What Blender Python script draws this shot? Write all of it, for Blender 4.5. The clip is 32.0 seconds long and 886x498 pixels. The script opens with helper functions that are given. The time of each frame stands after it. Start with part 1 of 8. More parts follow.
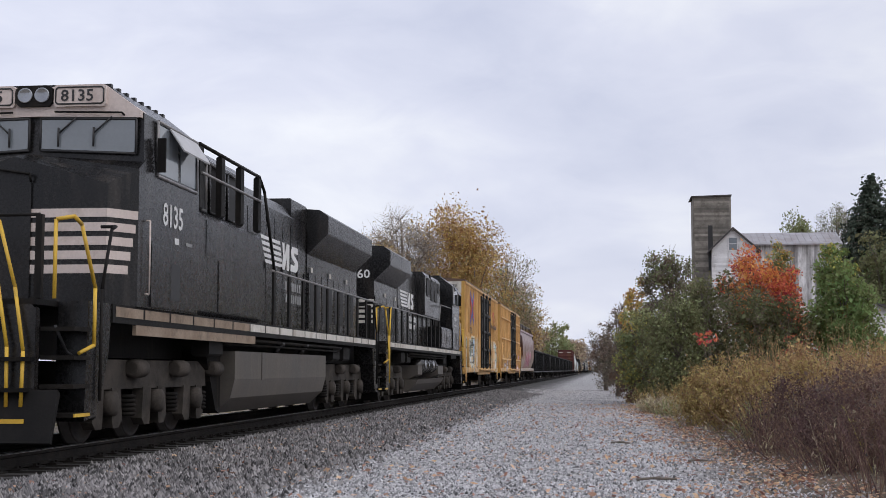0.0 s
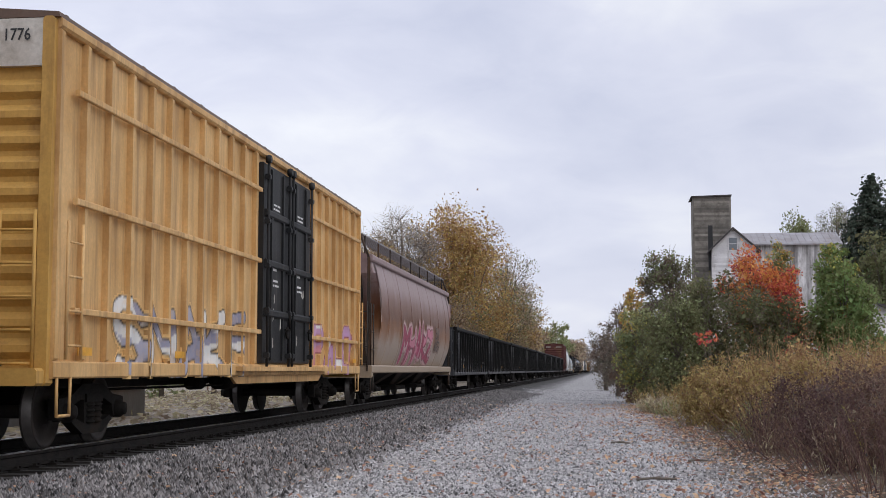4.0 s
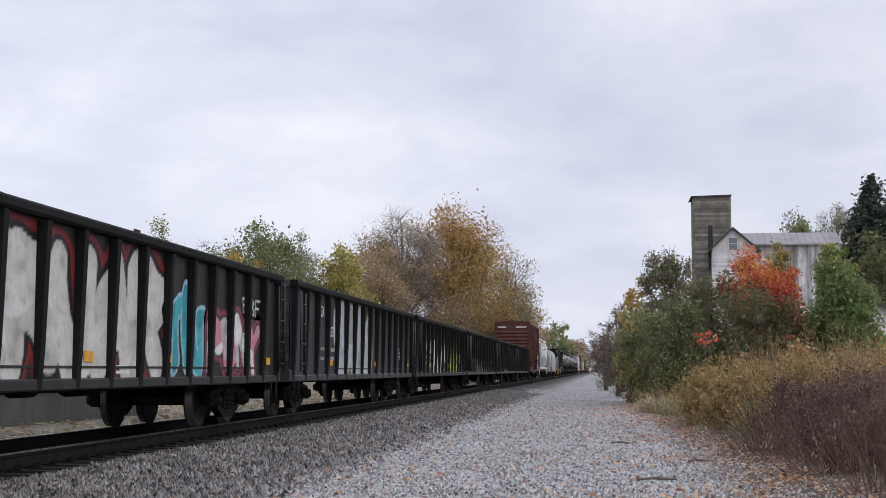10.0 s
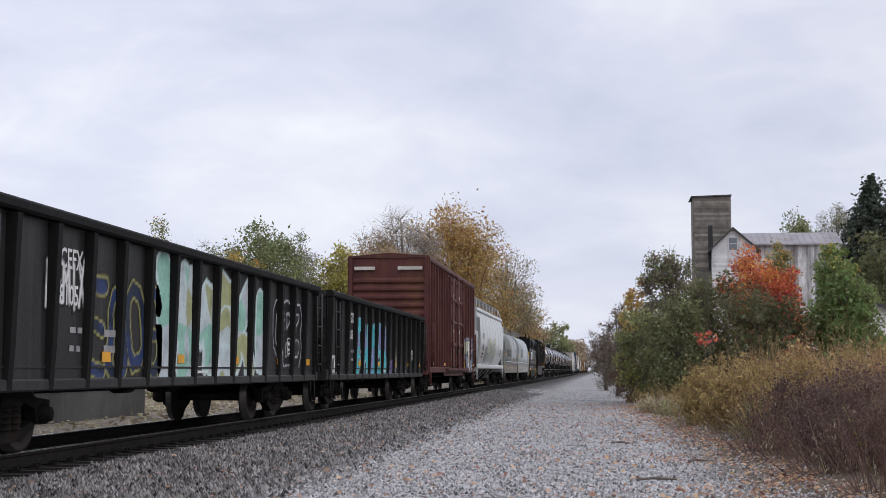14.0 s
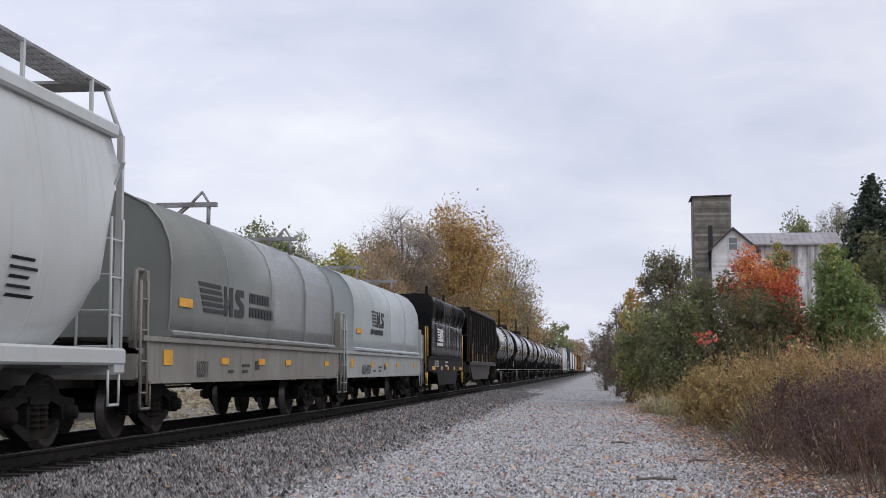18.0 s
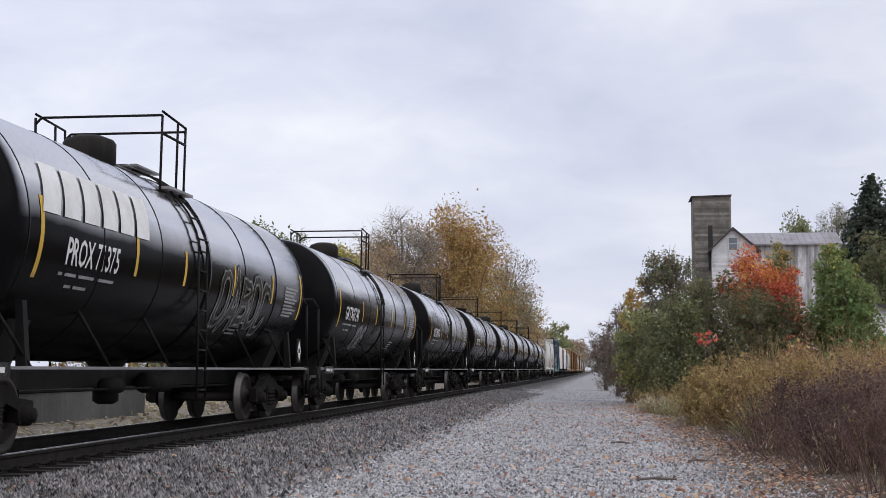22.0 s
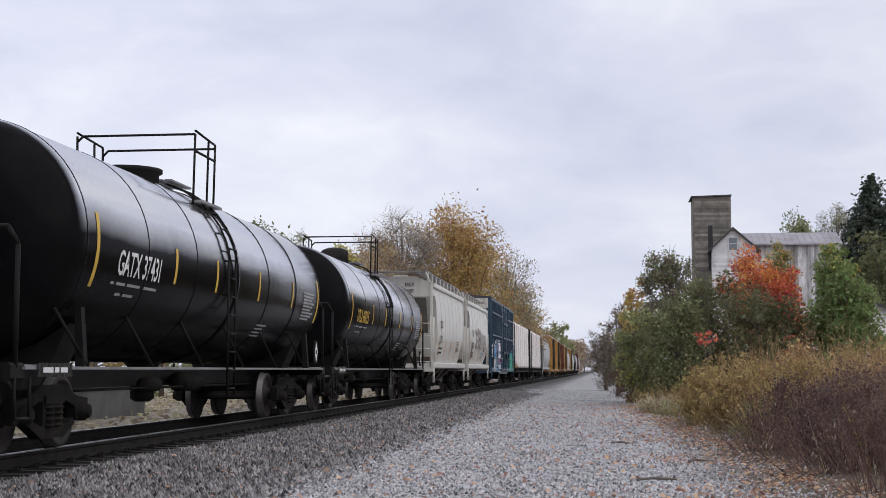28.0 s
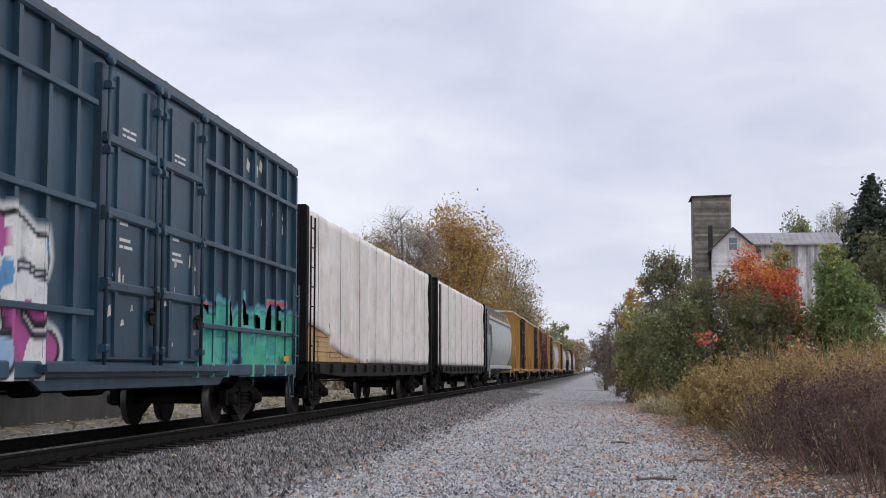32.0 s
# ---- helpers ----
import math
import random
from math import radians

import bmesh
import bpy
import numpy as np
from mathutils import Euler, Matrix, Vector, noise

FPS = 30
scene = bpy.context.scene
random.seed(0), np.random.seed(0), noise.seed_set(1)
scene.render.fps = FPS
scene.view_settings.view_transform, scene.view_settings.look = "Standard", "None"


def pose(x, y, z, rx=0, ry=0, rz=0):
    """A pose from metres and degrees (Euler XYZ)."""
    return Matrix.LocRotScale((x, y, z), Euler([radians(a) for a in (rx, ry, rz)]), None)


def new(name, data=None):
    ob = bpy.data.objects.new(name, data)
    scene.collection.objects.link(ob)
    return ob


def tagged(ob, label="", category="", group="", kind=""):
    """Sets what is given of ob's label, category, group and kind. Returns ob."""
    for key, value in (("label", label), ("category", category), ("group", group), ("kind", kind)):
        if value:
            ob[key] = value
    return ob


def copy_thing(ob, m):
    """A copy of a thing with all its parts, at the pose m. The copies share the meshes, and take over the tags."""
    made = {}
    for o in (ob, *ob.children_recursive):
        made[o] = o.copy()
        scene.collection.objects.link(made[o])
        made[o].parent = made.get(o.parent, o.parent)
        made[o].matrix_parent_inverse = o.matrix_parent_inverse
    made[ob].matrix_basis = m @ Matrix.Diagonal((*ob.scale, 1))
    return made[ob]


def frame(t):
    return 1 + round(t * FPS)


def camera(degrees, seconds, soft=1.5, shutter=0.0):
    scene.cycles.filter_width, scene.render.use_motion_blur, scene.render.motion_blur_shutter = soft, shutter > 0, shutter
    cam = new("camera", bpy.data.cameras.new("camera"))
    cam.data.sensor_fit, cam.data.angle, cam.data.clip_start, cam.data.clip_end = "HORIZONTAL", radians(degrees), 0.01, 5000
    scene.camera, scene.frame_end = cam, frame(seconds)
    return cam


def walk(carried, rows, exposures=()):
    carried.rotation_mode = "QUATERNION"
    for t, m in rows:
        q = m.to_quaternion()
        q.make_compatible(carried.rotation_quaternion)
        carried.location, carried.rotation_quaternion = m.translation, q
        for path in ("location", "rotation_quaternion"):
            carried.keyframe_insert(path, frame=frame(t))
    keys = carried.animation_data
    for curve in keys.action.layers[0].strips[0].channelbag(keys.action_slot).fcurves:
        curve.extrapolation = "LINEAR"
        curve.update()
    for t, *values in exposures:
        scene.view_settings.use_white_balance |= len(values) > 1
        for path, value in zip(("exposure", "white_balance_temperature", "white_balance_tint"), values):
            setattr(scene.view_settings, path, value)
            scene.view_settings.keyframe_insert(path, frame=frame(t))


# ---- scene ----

import itertools
from functools import lru_cache

# Plan: y runs along the track away from the camera, z = 0 is the gravel lane, rail tops at z = 0.5.
TRACK_X, RAIL_Z, SPEED = -7.7, 0.5, 17.2

cam = camera(36.24, 32.0, soft=0.5)
EYE = pose(0, 0, 1.48, 90 + 5.104, 0, 6.663)
walk(cam, [(0, EYE), (32, EYE)], [(0, 0.0), (32, 0.0)])


# ---- nodes and materials ----
def node(nt, kind, attrs=None, **inputs):
    n = nt.nodes.new("ShaderNode" + kind)
    for k, v in (attrs or {}).items():
        if k == "operation":
            n.operation = v
        elif k == "data_type":
            n.data_type = v
        elif k == "blend_type":
            n.blend_type = v
        elif k == "feature":
            n.feature = v
    for k, v in inputs.items():
        sock = n.inputs[int(k[1:])] if k[0] == "i" and k[1:].isdigit() else n.inputs[k.replace("_", " ")]
        if isinstance(v, bpy.types.NodeSocket):
            nt.links.new(v, sock)
        else:
            sock.default_value = v
    return n


def calc(nt, op, a, b=0.0, c=0.0):
    return node(nt, "Math", {"operation": op}, i0=a, i1=b, i2=c).outputs[0]


def mixed(nt, fac, a, b, blend="MIX"):
    n = node(nt, "Mix", {"data_type": "RGBA", "blend_type": blend})
    for i, v in ((0, fac), (6, a), (7, b)):
        if isinstance(v, bpy.types.NodeSocket):
            nt.links.new(v, n.inputs[i])
        else:
            n.inputs[i].default_value = v if i == 0 else (*v[:3], 1)
    return n.outputs[2]


def ramp(nt, fac, stops, interp="LINEAR"):
    n = node(nt, "ValToRGB", Fac=fac)
    r = n.color_ramp
    r.interpolation = interp
    while len(r.elements) < len(stops):
        r.elements.new(0.5)
    for e, (p, c) in zip(r.elements, stops):
        e.position, e.color = p, (*c[:3], 1) if isinstance(c, tuple) else (c, c, c, 1)
    return n.outputs[0]


def mat(name, col, rough=0.7, metal=0.0, col2=None, scale=1.5, fine=25.0, vary=0.25, bump=0.15, dirt=None, dirt_amount=0.5,
        streak=False, island=0.0, rand=0.0, spec=0.5, dist=0.02, coat=0.0, sky_sheen=None, bands=()):
    """A painted or natural surface: two scales of variation, streaks of dirt, fine relief."""
    m = bpy.data.materials.new(name)
    m.use_nodes = True
    nt = m.node_tree
    bsdf = nt.nodes["Principled BSDF"]
    co = node(nt, "TexCoord").outputs["Object"]
    big = node(nt, "TexNoise", Vector=co, Scale=scale, Detail=5.0, Roughness=0.6).outputs[0]
    small = node(nt, "TexNoise", Vector=co, Scale=fine, Detail=4.0, Roughness=0.65).outputs[0]
    c2 = col2 or tuple(v * 0.72 for v in col)
    c = mixed(nt, ramp(nt, big, [(0.35, 0.0), (0.68, 1.0)]), col, c2)
    val = calc(nt, "MULTIPLY_ADD", small, vary * 2, 1 - vary)
    if island:
        rnd = node(nt, "NewGeometry").outputs["Random Per Island"]
        val = calc(nt, "MULTIPLY", val, calc(nt, "MULTIPLY_ADD", rnd, island * 2, 1 - island))
    if rand:
        rnd = node(nt, "ObjectInfo").outputs["Random"]
        val = calc(nt, "MULTIPLY", val, calc(nt, "MULTIPLY_ADD", rnd, rand * 2, 1 - rand))
    hsv = node(nt, "HueSaturation", Value=val, Color=c)
    if island:
        nt.links.new(calc(nt, "MULTIPLY_ADD", node(nt, "NewGeometry").outputs["Random Per Island"], 0.06, 0.47), hsv.inputs["Hue"])
    c = hsv.outputs[0]
    swing = min(0.3, rough * 0.8) if bump else 0.03
    rgh = calc(nt, "MULTIPLY_ADD", small, swing, rough - swing / 2)
    sep = node(nt, "SeparateXYZ", Vector=co).outputs
    if bands:
        st = node(nt, "Mapping", Vector=co, Scale=(1.0, 0.9, 0.25)).outputs[0]
        wav = node(nt, "TexNoise", Vector=st, Scale=1.4, Detail=6.0, Roughness=0.65).outputs[0]
        zz = calc(nt, "ADD", sep[2], calc(nt, "MULTIPLY", calc(nt, "SUBTRACT", wav, 0.5), 1.15))
        lo, hi = bands[0][0], bands[-1][0]
        weathered = ramp(nt, calc(nt, "DIVIDE", calc(nt, "SUBTRACT", zz, lo), hi - lo), [((z - lo) / (hi - lo), b) for z, b in bands])
        c = node(nt, "HueSaturation", Value=val, Color=weathered).outputs[0]
    if dirt:
        st = node(nt, "Mapping", Vector=co, Scale=(1.0, 3.2, 0.22) if streak else (1, 1, 1)).outputs[0]
        dn = node(nt, "TexNoise", Vector=st, Scale=1.6, Detail=7.0, Roughness=0.68).outputs[0]
        lo = 0.78 - dirt_amount * 0.5
        c = mixed(nt, ramp(nt, dn, [(lo - 0.12, 0.0), (lo + 0.14, 0.9)]), c, dirt)
    nt.links.new(c, bsdf.inputs["Base Color"])
    nt.links.new(rgh, bsdf.inputs["Roughness"])
    bsdf.inputs["Metallic"].default_value = metal
    bsdf.inputs["Specular IOR Level"].default_value = spec
    bsdf.inputs["Coat Weight"].default_value = coat
    bsdf.inputs["Coat Roughness"].default_value = 0.07
    # Painted-in sky reflection: gloss mixed by upward normal, masked off the end faces.
    if sky_sheen:
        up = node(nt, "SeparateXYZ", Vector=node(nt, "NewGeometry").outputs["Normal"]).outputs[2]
        sheen_up = calc(nt, "ADD", up, calc(nt, "MULTIPLY", calc(nt, "SUBTRACT", big, 0.5), 0.16))
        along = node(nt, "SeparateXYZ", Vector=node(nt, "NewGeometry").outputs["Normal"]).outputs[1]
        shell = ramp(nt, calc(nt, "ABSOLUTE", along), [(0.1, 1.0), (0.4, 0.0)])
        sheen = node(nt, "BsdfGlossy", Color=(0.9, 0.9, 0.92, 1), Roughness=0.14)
        cover = calc(nt, "MULTIPLY", shell, calc(nt, "MULTIPLY", ramp(nt, sheen_up, [(sky_sheen[0], 0.0), (sky_sheen[1], 1.0)]), calc(nt, "MULTIPLY_ADD", small, 0.2, 0.68)))
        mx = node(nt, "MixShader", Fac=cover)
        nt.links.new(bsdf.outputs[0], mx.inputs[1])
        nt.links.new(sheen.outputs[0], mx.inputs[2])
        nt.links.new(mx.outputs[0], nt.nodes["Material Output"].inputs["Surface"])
    if bump:
        b = node(nt, "Bump", Strength=bump, Distance=dist, Height=small).outputs[0]
        nt.links.new(b, bsdf.inputs["Normal"])
    return m


# ---- mesh building ----
class Geo:
    """Collects faces for one mesh."""

    def __init__(self):
        self.v, self.f, self.smooth = [], [], []

    def add(self, verts, faces, smooth=False):
        n = len(self.v)
        self.v += [tuple(p) for p in verts]
        self.f += [tuple(i + n for i in f) for f in faces]
        self.smooth += [smooth] * len(faces)
        return self

    def box(self, x0, x1, y0, y1, z0, z1, c=0.0):
        if c > 0:
            x0, x1, z0, z1 = min(x0, x1), max(x0, x1), min(z0, z1), max(z0, z1)
            c = min(c, (x1 - x0) * 0.45, (z1 - z0) * 0.45)
            pts = [(x0 + c, z0), (x1 - c, z0), (x1, z0 + c), (x1, z1 - c), (x1 - c, z1), (x0 + c, z1), (x0, z1 - c), (x0, z0 + c)]
            return self.prism(pts, y0, y1)
        p = [(x, y, z) for x in (x0, x1) for y in (y0, y1) for z in (z0, z1)]
        return self.add(p, [(0, 1, 3, 2), (4, 6, 7, 5), (0, 4, 5, 1), (2, 3, 7, 6), (0, 2, 6, 4), (1, 5, 7, 3)])

    def prism(self, pts, a, b, axis="y", smooth=False, caps=True):
        """A profile drawn along y (points x, z), x (points y, z) or z (points x, y)."""
        n = len(pts)
        put = {"y": lambda p, t: (p[0], t, p[1]), "x": lambda p, t: (t, p[0], p[1]), "z": lambda p, t: (p[0], p[1], t)}[axis]
        verts = [put(p, a) for p in pts] + [put(p, b) for p in pts]
        self.add(verts, [(i, (i + 1) % n, n + (i + 1) % n, n + i) for i in range(n)], smooth)
        if caps:
            base = len(self.v) - 2 * n
            self.f += [tuple(base + i for i in range(n))[::-1], tuple(base + n + i for i in range(n))]
            self.smooth += [False, False]
        return self

    def loft(self, rings, smooth=True, caps=True, closed=True):
        n = len(rings[0])
        verts = [p for r in rings for p in r]
        faces = []
        for k in range(len(rings) - 1):
            for i in range(n if closed else n - 1):
                j = (i + 1) % n
                faces.append((k * n + i, k * n + j, (k + 1) * n + j, (k + 1) * n + i))
        self.add(verts, faces, smooth)
        if caps:
            base = len(self.v) - len(verts)
            self.f += [tuple(base + i for i in range(n))[::-1], tuple(base + (len(rings) - 1) * n + i for i in range(n))]
            self.smooth += [False, False]
        return self

    def rod(self, p, q, r, n=6, r2=None, smooth=True):
        p, q = Vector(p), Vector(q)
        d = (q - p).normalized()
        s = d.orthogonal().normalized()
        t = d.cross(s)
        ring = lambda c, rr: [c + (s * math.cos(2 * math.pi * i / n) + t * math.sin(2 * math.pi * i / n)) * rr for i in range(n)]
        return self.loft([ring(p, r), ring(q, r if r2 is None else r2)], smooth)

    def pipe(self, pts, r, n=6):
        """A bent rail: rods end to end, overlapping at the bends."""
        for p, q in zip(pts, pts[1:]):
            self.rod(p, q, r, n)
        return self

    def turned(self, prof, cx, cy, cz, axis="x", n=24):
        """A lathe form about an axis: profile of (along, radius)."""
        rings = []
        for a, r in prof:
            ring = []
            for i in range(n):
                u, w = math.cos(2 * math.pi * i / n) * r, math.sin(2 * math.pi * i / n) * r
                ring.append({"x": (cx + a, cy + u, cz + w), "y": (cx + u, cy + a, cz + w), "z": (cx + u, cy + w, cz + a)}[axis])
            rings.append(ring)
        return self.loft(rings)

    def mesh(self, name, material):
        me = bpy.data.meshes.new(name)
        me.from_pydata(self.v, [], self.f)
        me.polygons.foreach_set("use_smooth", self.smooth)
        me.materials.append(material)
        me.validate()
        bm = bmesh.new()
        bm.from_mesh(me)
        bmesh.ops.recalc_face_normals(bm, faces=bm.faces)
        bm.to_mesh(me)
        bm.free()
        return me


def part(name, geo, material, parent, label=""):
    ob = new(name, geo.mesh(name, material) if isinstance(geo, Geo) else geo)
    ob.parent = parent
    if label:
        ob["label"] = label
    return ob


def thing(name, label, category, group="", kind="", at=None, data=None):
    ob = tagged(new(name, data), label, category, group, kind)
    if at is not None:
        ob.matrix_world = at
    return ob


@lru_cache(maxsize=None)
def font_verts(text):
    cu = bpy.data.curves.new("text", "FONT")
    cu.body, cu.size, cu.align_x, cu.resolution_u, cu.offset = text, 1.0, "LEFT", 2, 0.015
    ob = bpy.data.objects.new("text", cu)
    me = bpy.data.meshes.new_from_object(ob)
    v = [tuple(p.co) for p in me.vertices]
    f = [tuple(p.vertices) for p in me.polygons]
    bpy.data.objects.remove(ob), bpy.data.meshes.remove(me), bpy.data.curves.remove(cu)
    return v, f


def lettering(parent, text, x, y, z, size, material, squeeze=0.8, side=1, name="lettering", label="", end=False):
    """Painted characters on a side (side 1: towards +x, -1: towards -x) or, with end, on the end that faces -y."""
    v, f = font_verts(text)
    if end:
        pts = [(x + p[0] * size * squeeze, y, z + p[1] * size) for p in v]
    else:
        pts = [(x, y + side * p[0] * size * squeeze, z + p[1] * size) for p in v]
    me = bpy.data.meshes.new(name)
    me.from_pydata(pts, [], f)
    me.materials.append(material)
    ob = new(name, me)
    ob.parent = parent
    if label:
        ob["label"] = label
    return ob


def bars(x, y, z, rows, side=1):
    """Small print that cannot be read: bars of its size."""
    g = Geo()
    for dy, dz, w, h in rows:
        a, b = y + side * dy, y + side * (dy + w)
        g.box(x - 0.003, x, min(a, b), max(a, b), z + dz, z + dz + h)
    return g


# ---- sky, light ----
SUN_EL, SUN_ROT = radians(48), radians(120)
world = bpy.data.worlds.new("overcast_sky")
scene.world = world
world.use_nodes = True
wt = world.node_tree
gen = node(wt, "TexCoord").outputs["Generated"]
stretch = node(wt, "Mapping", Vector=gen, Scale=(1.0, 1.0, 2.4), Location=(0.3, 0.1, 0.2)).outputs[0]
cl1 = node(wt, "TexNoise", Vector=stretch, Scale=2.6, Detail=5.0, Roughness=0.5, Distortion=0.4).outputs[0]
cl2 = node(wt, "TexNoise", Vector=stretch, Scale=9.0, Detail=5.0, Roughness=0.55, Distortion=0.6).outputs[0]
cloud = calc(wt, "MULTIPLY_ADD", cl2, 0.3, calc(wt, "MULTIPLY", cl1, 0.7))
cloud_col = ramp(wt, cloud, [(0.32, (0.60, 0.635, 0.79)), (0.5, (0.74, 0.765, 0.90)), (0.64, (0.90, 0.92, 0.99))])
sky = node(wt, "TexSky")
sky.sky_type, sky.sun_disc, sky.sun_elevation, sky.sun_rotation = "NISHITA", False, SUN_EL, SUN_ROT
clear = mixed(wt, 1.0, sky.outputs[0], (0.1, 0.1, 0.1), "MULTIPLY")
veil = mixed(wt, 0.93, clear, cloud_col)
glow = node(wt, "VectorMath", {"operation": "DOT_PRODUCT"}, i0=gen, i1=(-0.75, 0.35, 0.25)).outputs["Value"]
veil = node(wt, "HueSaturation", Value=calc(wt, "MULTIPLY_ADD", glow, 0.22, 0.93), Color=veil).outputs[0]
wt.links.new(veil, wt.nodes["Background"].inputs["Color"])
wt.nodes["Background"].inputs["Strength"].default_value = 1.0
sun = new("sun", bpy.data.lights.new("sun", "SUN"))
sun.data.energy, sun.data.angle, sun.data.color = 1.35, radians(75), (1.0, 0.97, 0.93)
sun.matrix_world = pose(0, 0, 60, 42, 0, 60)

# ---- materials ----
RUST = (0.16, 0.075, 0.035)
M_STEEL_DARK = mat("grimy_cast_steel", (0.010, 0.0095, 0.009), 0.8, 0.0, (0.022, 0.019, 0.017), 4, 40, 0.4, 0.5, (0.04, 0.028, 0.02), 0.2, spec=0.1)
M_DUSTY_TRUCK = mat("dusty_loco_truck", (0.045, 0.04, 0.036), 0.8, 0, (0.085, 0.072, 0.062), 2.5, 30, 0.4, 0.5, (0.02, 0.018, 0.016), 0.4, spec=0.15)
M_SILL_DUST = mat("brown_dusted_sill", (0.24, 0.18, 0.135), 0.85, 0, (0.33, 0.26, 0.2), 2.5, 30, 0.35, 0.2, (0.05, 0.04, 0.035), 0.3, spec=0.15)
M_WHEEL = mat("wheel_steel", (0.02, 0.017, 0.016), 0.7, 0.1, (0.036, 0.027, 0.022), 3, 30, 0.3, 0.3)
M_TREAD = mat("polished_tread", (0.13, 0.12, 0.115), 0.42, 0.6, None, 8, 60, 0.2, 0.1)
M_RAIL = mat("rusty_rail_side", (0.013, 0.012, 0.012), 0.85, 0.0, (0.025, 0.021, 0.019), 6, 60, 0.4, 0.5, spec=0.15)
M_RAILTOP = mat("polished_rail_head", (0.5, 0.5, 0.52), 0.28, 0.95, None, 5, 50, 0.15, 0.05)
M_TIE = mat("creosoted_timber", (0.014, 0.012, 0.011), 0.9, 0, (0.03, 0.026, 0.024), 3, 30, 0.4, 0.8, rand=0.3)
M_STONE = mat("crushed_stone", (0.125, 0.118, 0.12), 0.45, 0, (0.215, 0.20, 0.20), 1.5, 30, 0.3, 0.4, island=0.95)
M_GRAVEL_STONE = mat("lane_stone", (0.325, 0.319, 0.33), 0.8, 0, (0.43, 0.423, 0.437), 0.9, 30, 0.2, 0.3, island=0.85)
M_BLACK_PAINT = mat("black_loco_paint", (0.0075, 0.0075, 0.0085), 0.27, 0, (0.014, 0.0135, 0.0135), 0.8, 20, 0.3, 0.04, (0.06, 0.052, 0.047), 0.32, True, spec=0.34)
M_SLOPE_DIRTY = mat("dirty_cream_slope_plate", (0.26, 0.235, 0.21), 0.8, 0, (0.17, 0.145, 0.125), 1.2, 20, 0.3, 0.2, (0.08, 0.06, 0.05), 0.4, True)
M_BLACK_GRIME = mat("black_grimy_paint", (0.010, 0.0095, 0.0095), 0.62, 0, (0.018, 0.0165, 0.0155), 1.5, 30, 0.35, 0.2, (0.05, 0.04, 0.033), 0.22, True, spec=0.12)
M_WHITE = mat("white_lettering", (0.78, 0.78, 0.78), 0.6, 0, (0.62, 0.61, 0.6), 2, 30, 0.15, 0)
M_BLACK_LETTER = mat("black_lettering", (0.03, 0.03, 0.032), 0.6, 0, None, 2, 30, 0.2, 0)
M_YELLOW = mat("yellow_safety_paint", (0.72, 0.46, 0.05), 0.5, 0, (0.6, 0.36, 0.04), 3, 30, 0.2, 0.05, (0.15, 0.1, 0.05), 0.2)
M_ORANGE_TAPE = mat("orange_reflector", (0.85, 0.42, 0.03), 0.4, 0, None, 4, 40, 0.15, 0)
# Grey-blue base colour stands for the sky reflected in the glass.
M_SKY_GREY_GLASS = mat("sky_grey_glass", (0.16, 0.18, 0.20), 0.08, 0, (0.2, 0.22, 0.24), 0.8, 20, 0.1, 0, spec=0.9)
M_LIGHT = mat("headlight_lens", (0.34, 0.35, 0.37), 0.12, 0.7, None, 5, 30, 0.1, 0)
M_GALV = mat("galvanised_grating", (0.33, 0.33, 0.34), 0.55, 0.6, (0.22, 0.2, 0.19), 3, 30, 0.3, 0.2)
M_TANK_GREY = mat("dusty_fuel_tank", (0.085, 0.077, 0.072), 0.42, 0.1, (0.11, 0.095, 0.08), 0.9, 25, 0.3, 0.1, (0.14, 0.12, 0.1), 0.35, True)
M_STEEL_GLOSS = mat("glossy_black_reservoir", (0.05, 0.05, 0.052), 0.16, 0.5, (0.07, 0.065, 0.06), 2, 20, 0.2, 0.05)
M_WHITE_DIRTY = mat("dirty_white_paint", (0.66, 0.63, 0.58), 0.6, 0, (0.5, 0.46, 0.41), 1.5, 25, 0.25, 0.05, (0.2, 0.15, 0.1), 0.3)
M_DIM_LETTER = mat("faded_white_lettering", (0.36, 0.36, 0.36), 0.7, 0, (0.2, 0.2, 0.2), 5, 40, 0.3, 0)
M_STRIPE = mat("pinkish_white_paint", (0.66, 0.57, 0.53), 0.55, 0, (0.56, 0.47, 0.43), 1.5, 25, 0.2, 0.05, (0.3, 0.22, 0.18), 0.25)
M_VISOR = mat("pale_visor", (0.5, 0.5, 0.52), 0.5, 0, (0.42, 0.42, 0.43), 2, 25, 0.15, 0.05)
M_BARK = mat("bark", (0.15, 0.125, 0.105), 0.95, 0, (0.21, 0.18, 0.155), 4, 30, 0.4, 0.8)


def foliage(name, col, col2, island=0.34):
    m = mat(name, col, 0.75, 0, col2, 0.7, 6, 0.3, 0, island=island, spec=0.2)
    nt = m.node_tree
    bsdf = nt.nodes["Principled BSDF"]
    tr = node(nt, "BsdfTranslucent", Color=bsdf.inputs["Base Color"].links[0].from_socket)
    mx = node(nt, "MixShader", Fac=0.35)
    nt.links.new(bsdf.outputs[0], mx.inputs[1])
    nt.links.new(tr.outputs[0], mx.inputs[2])
    nt.links.new(mx.outputs[0], nt.nodes["Material Output"].inputs["Surface"])
    return m


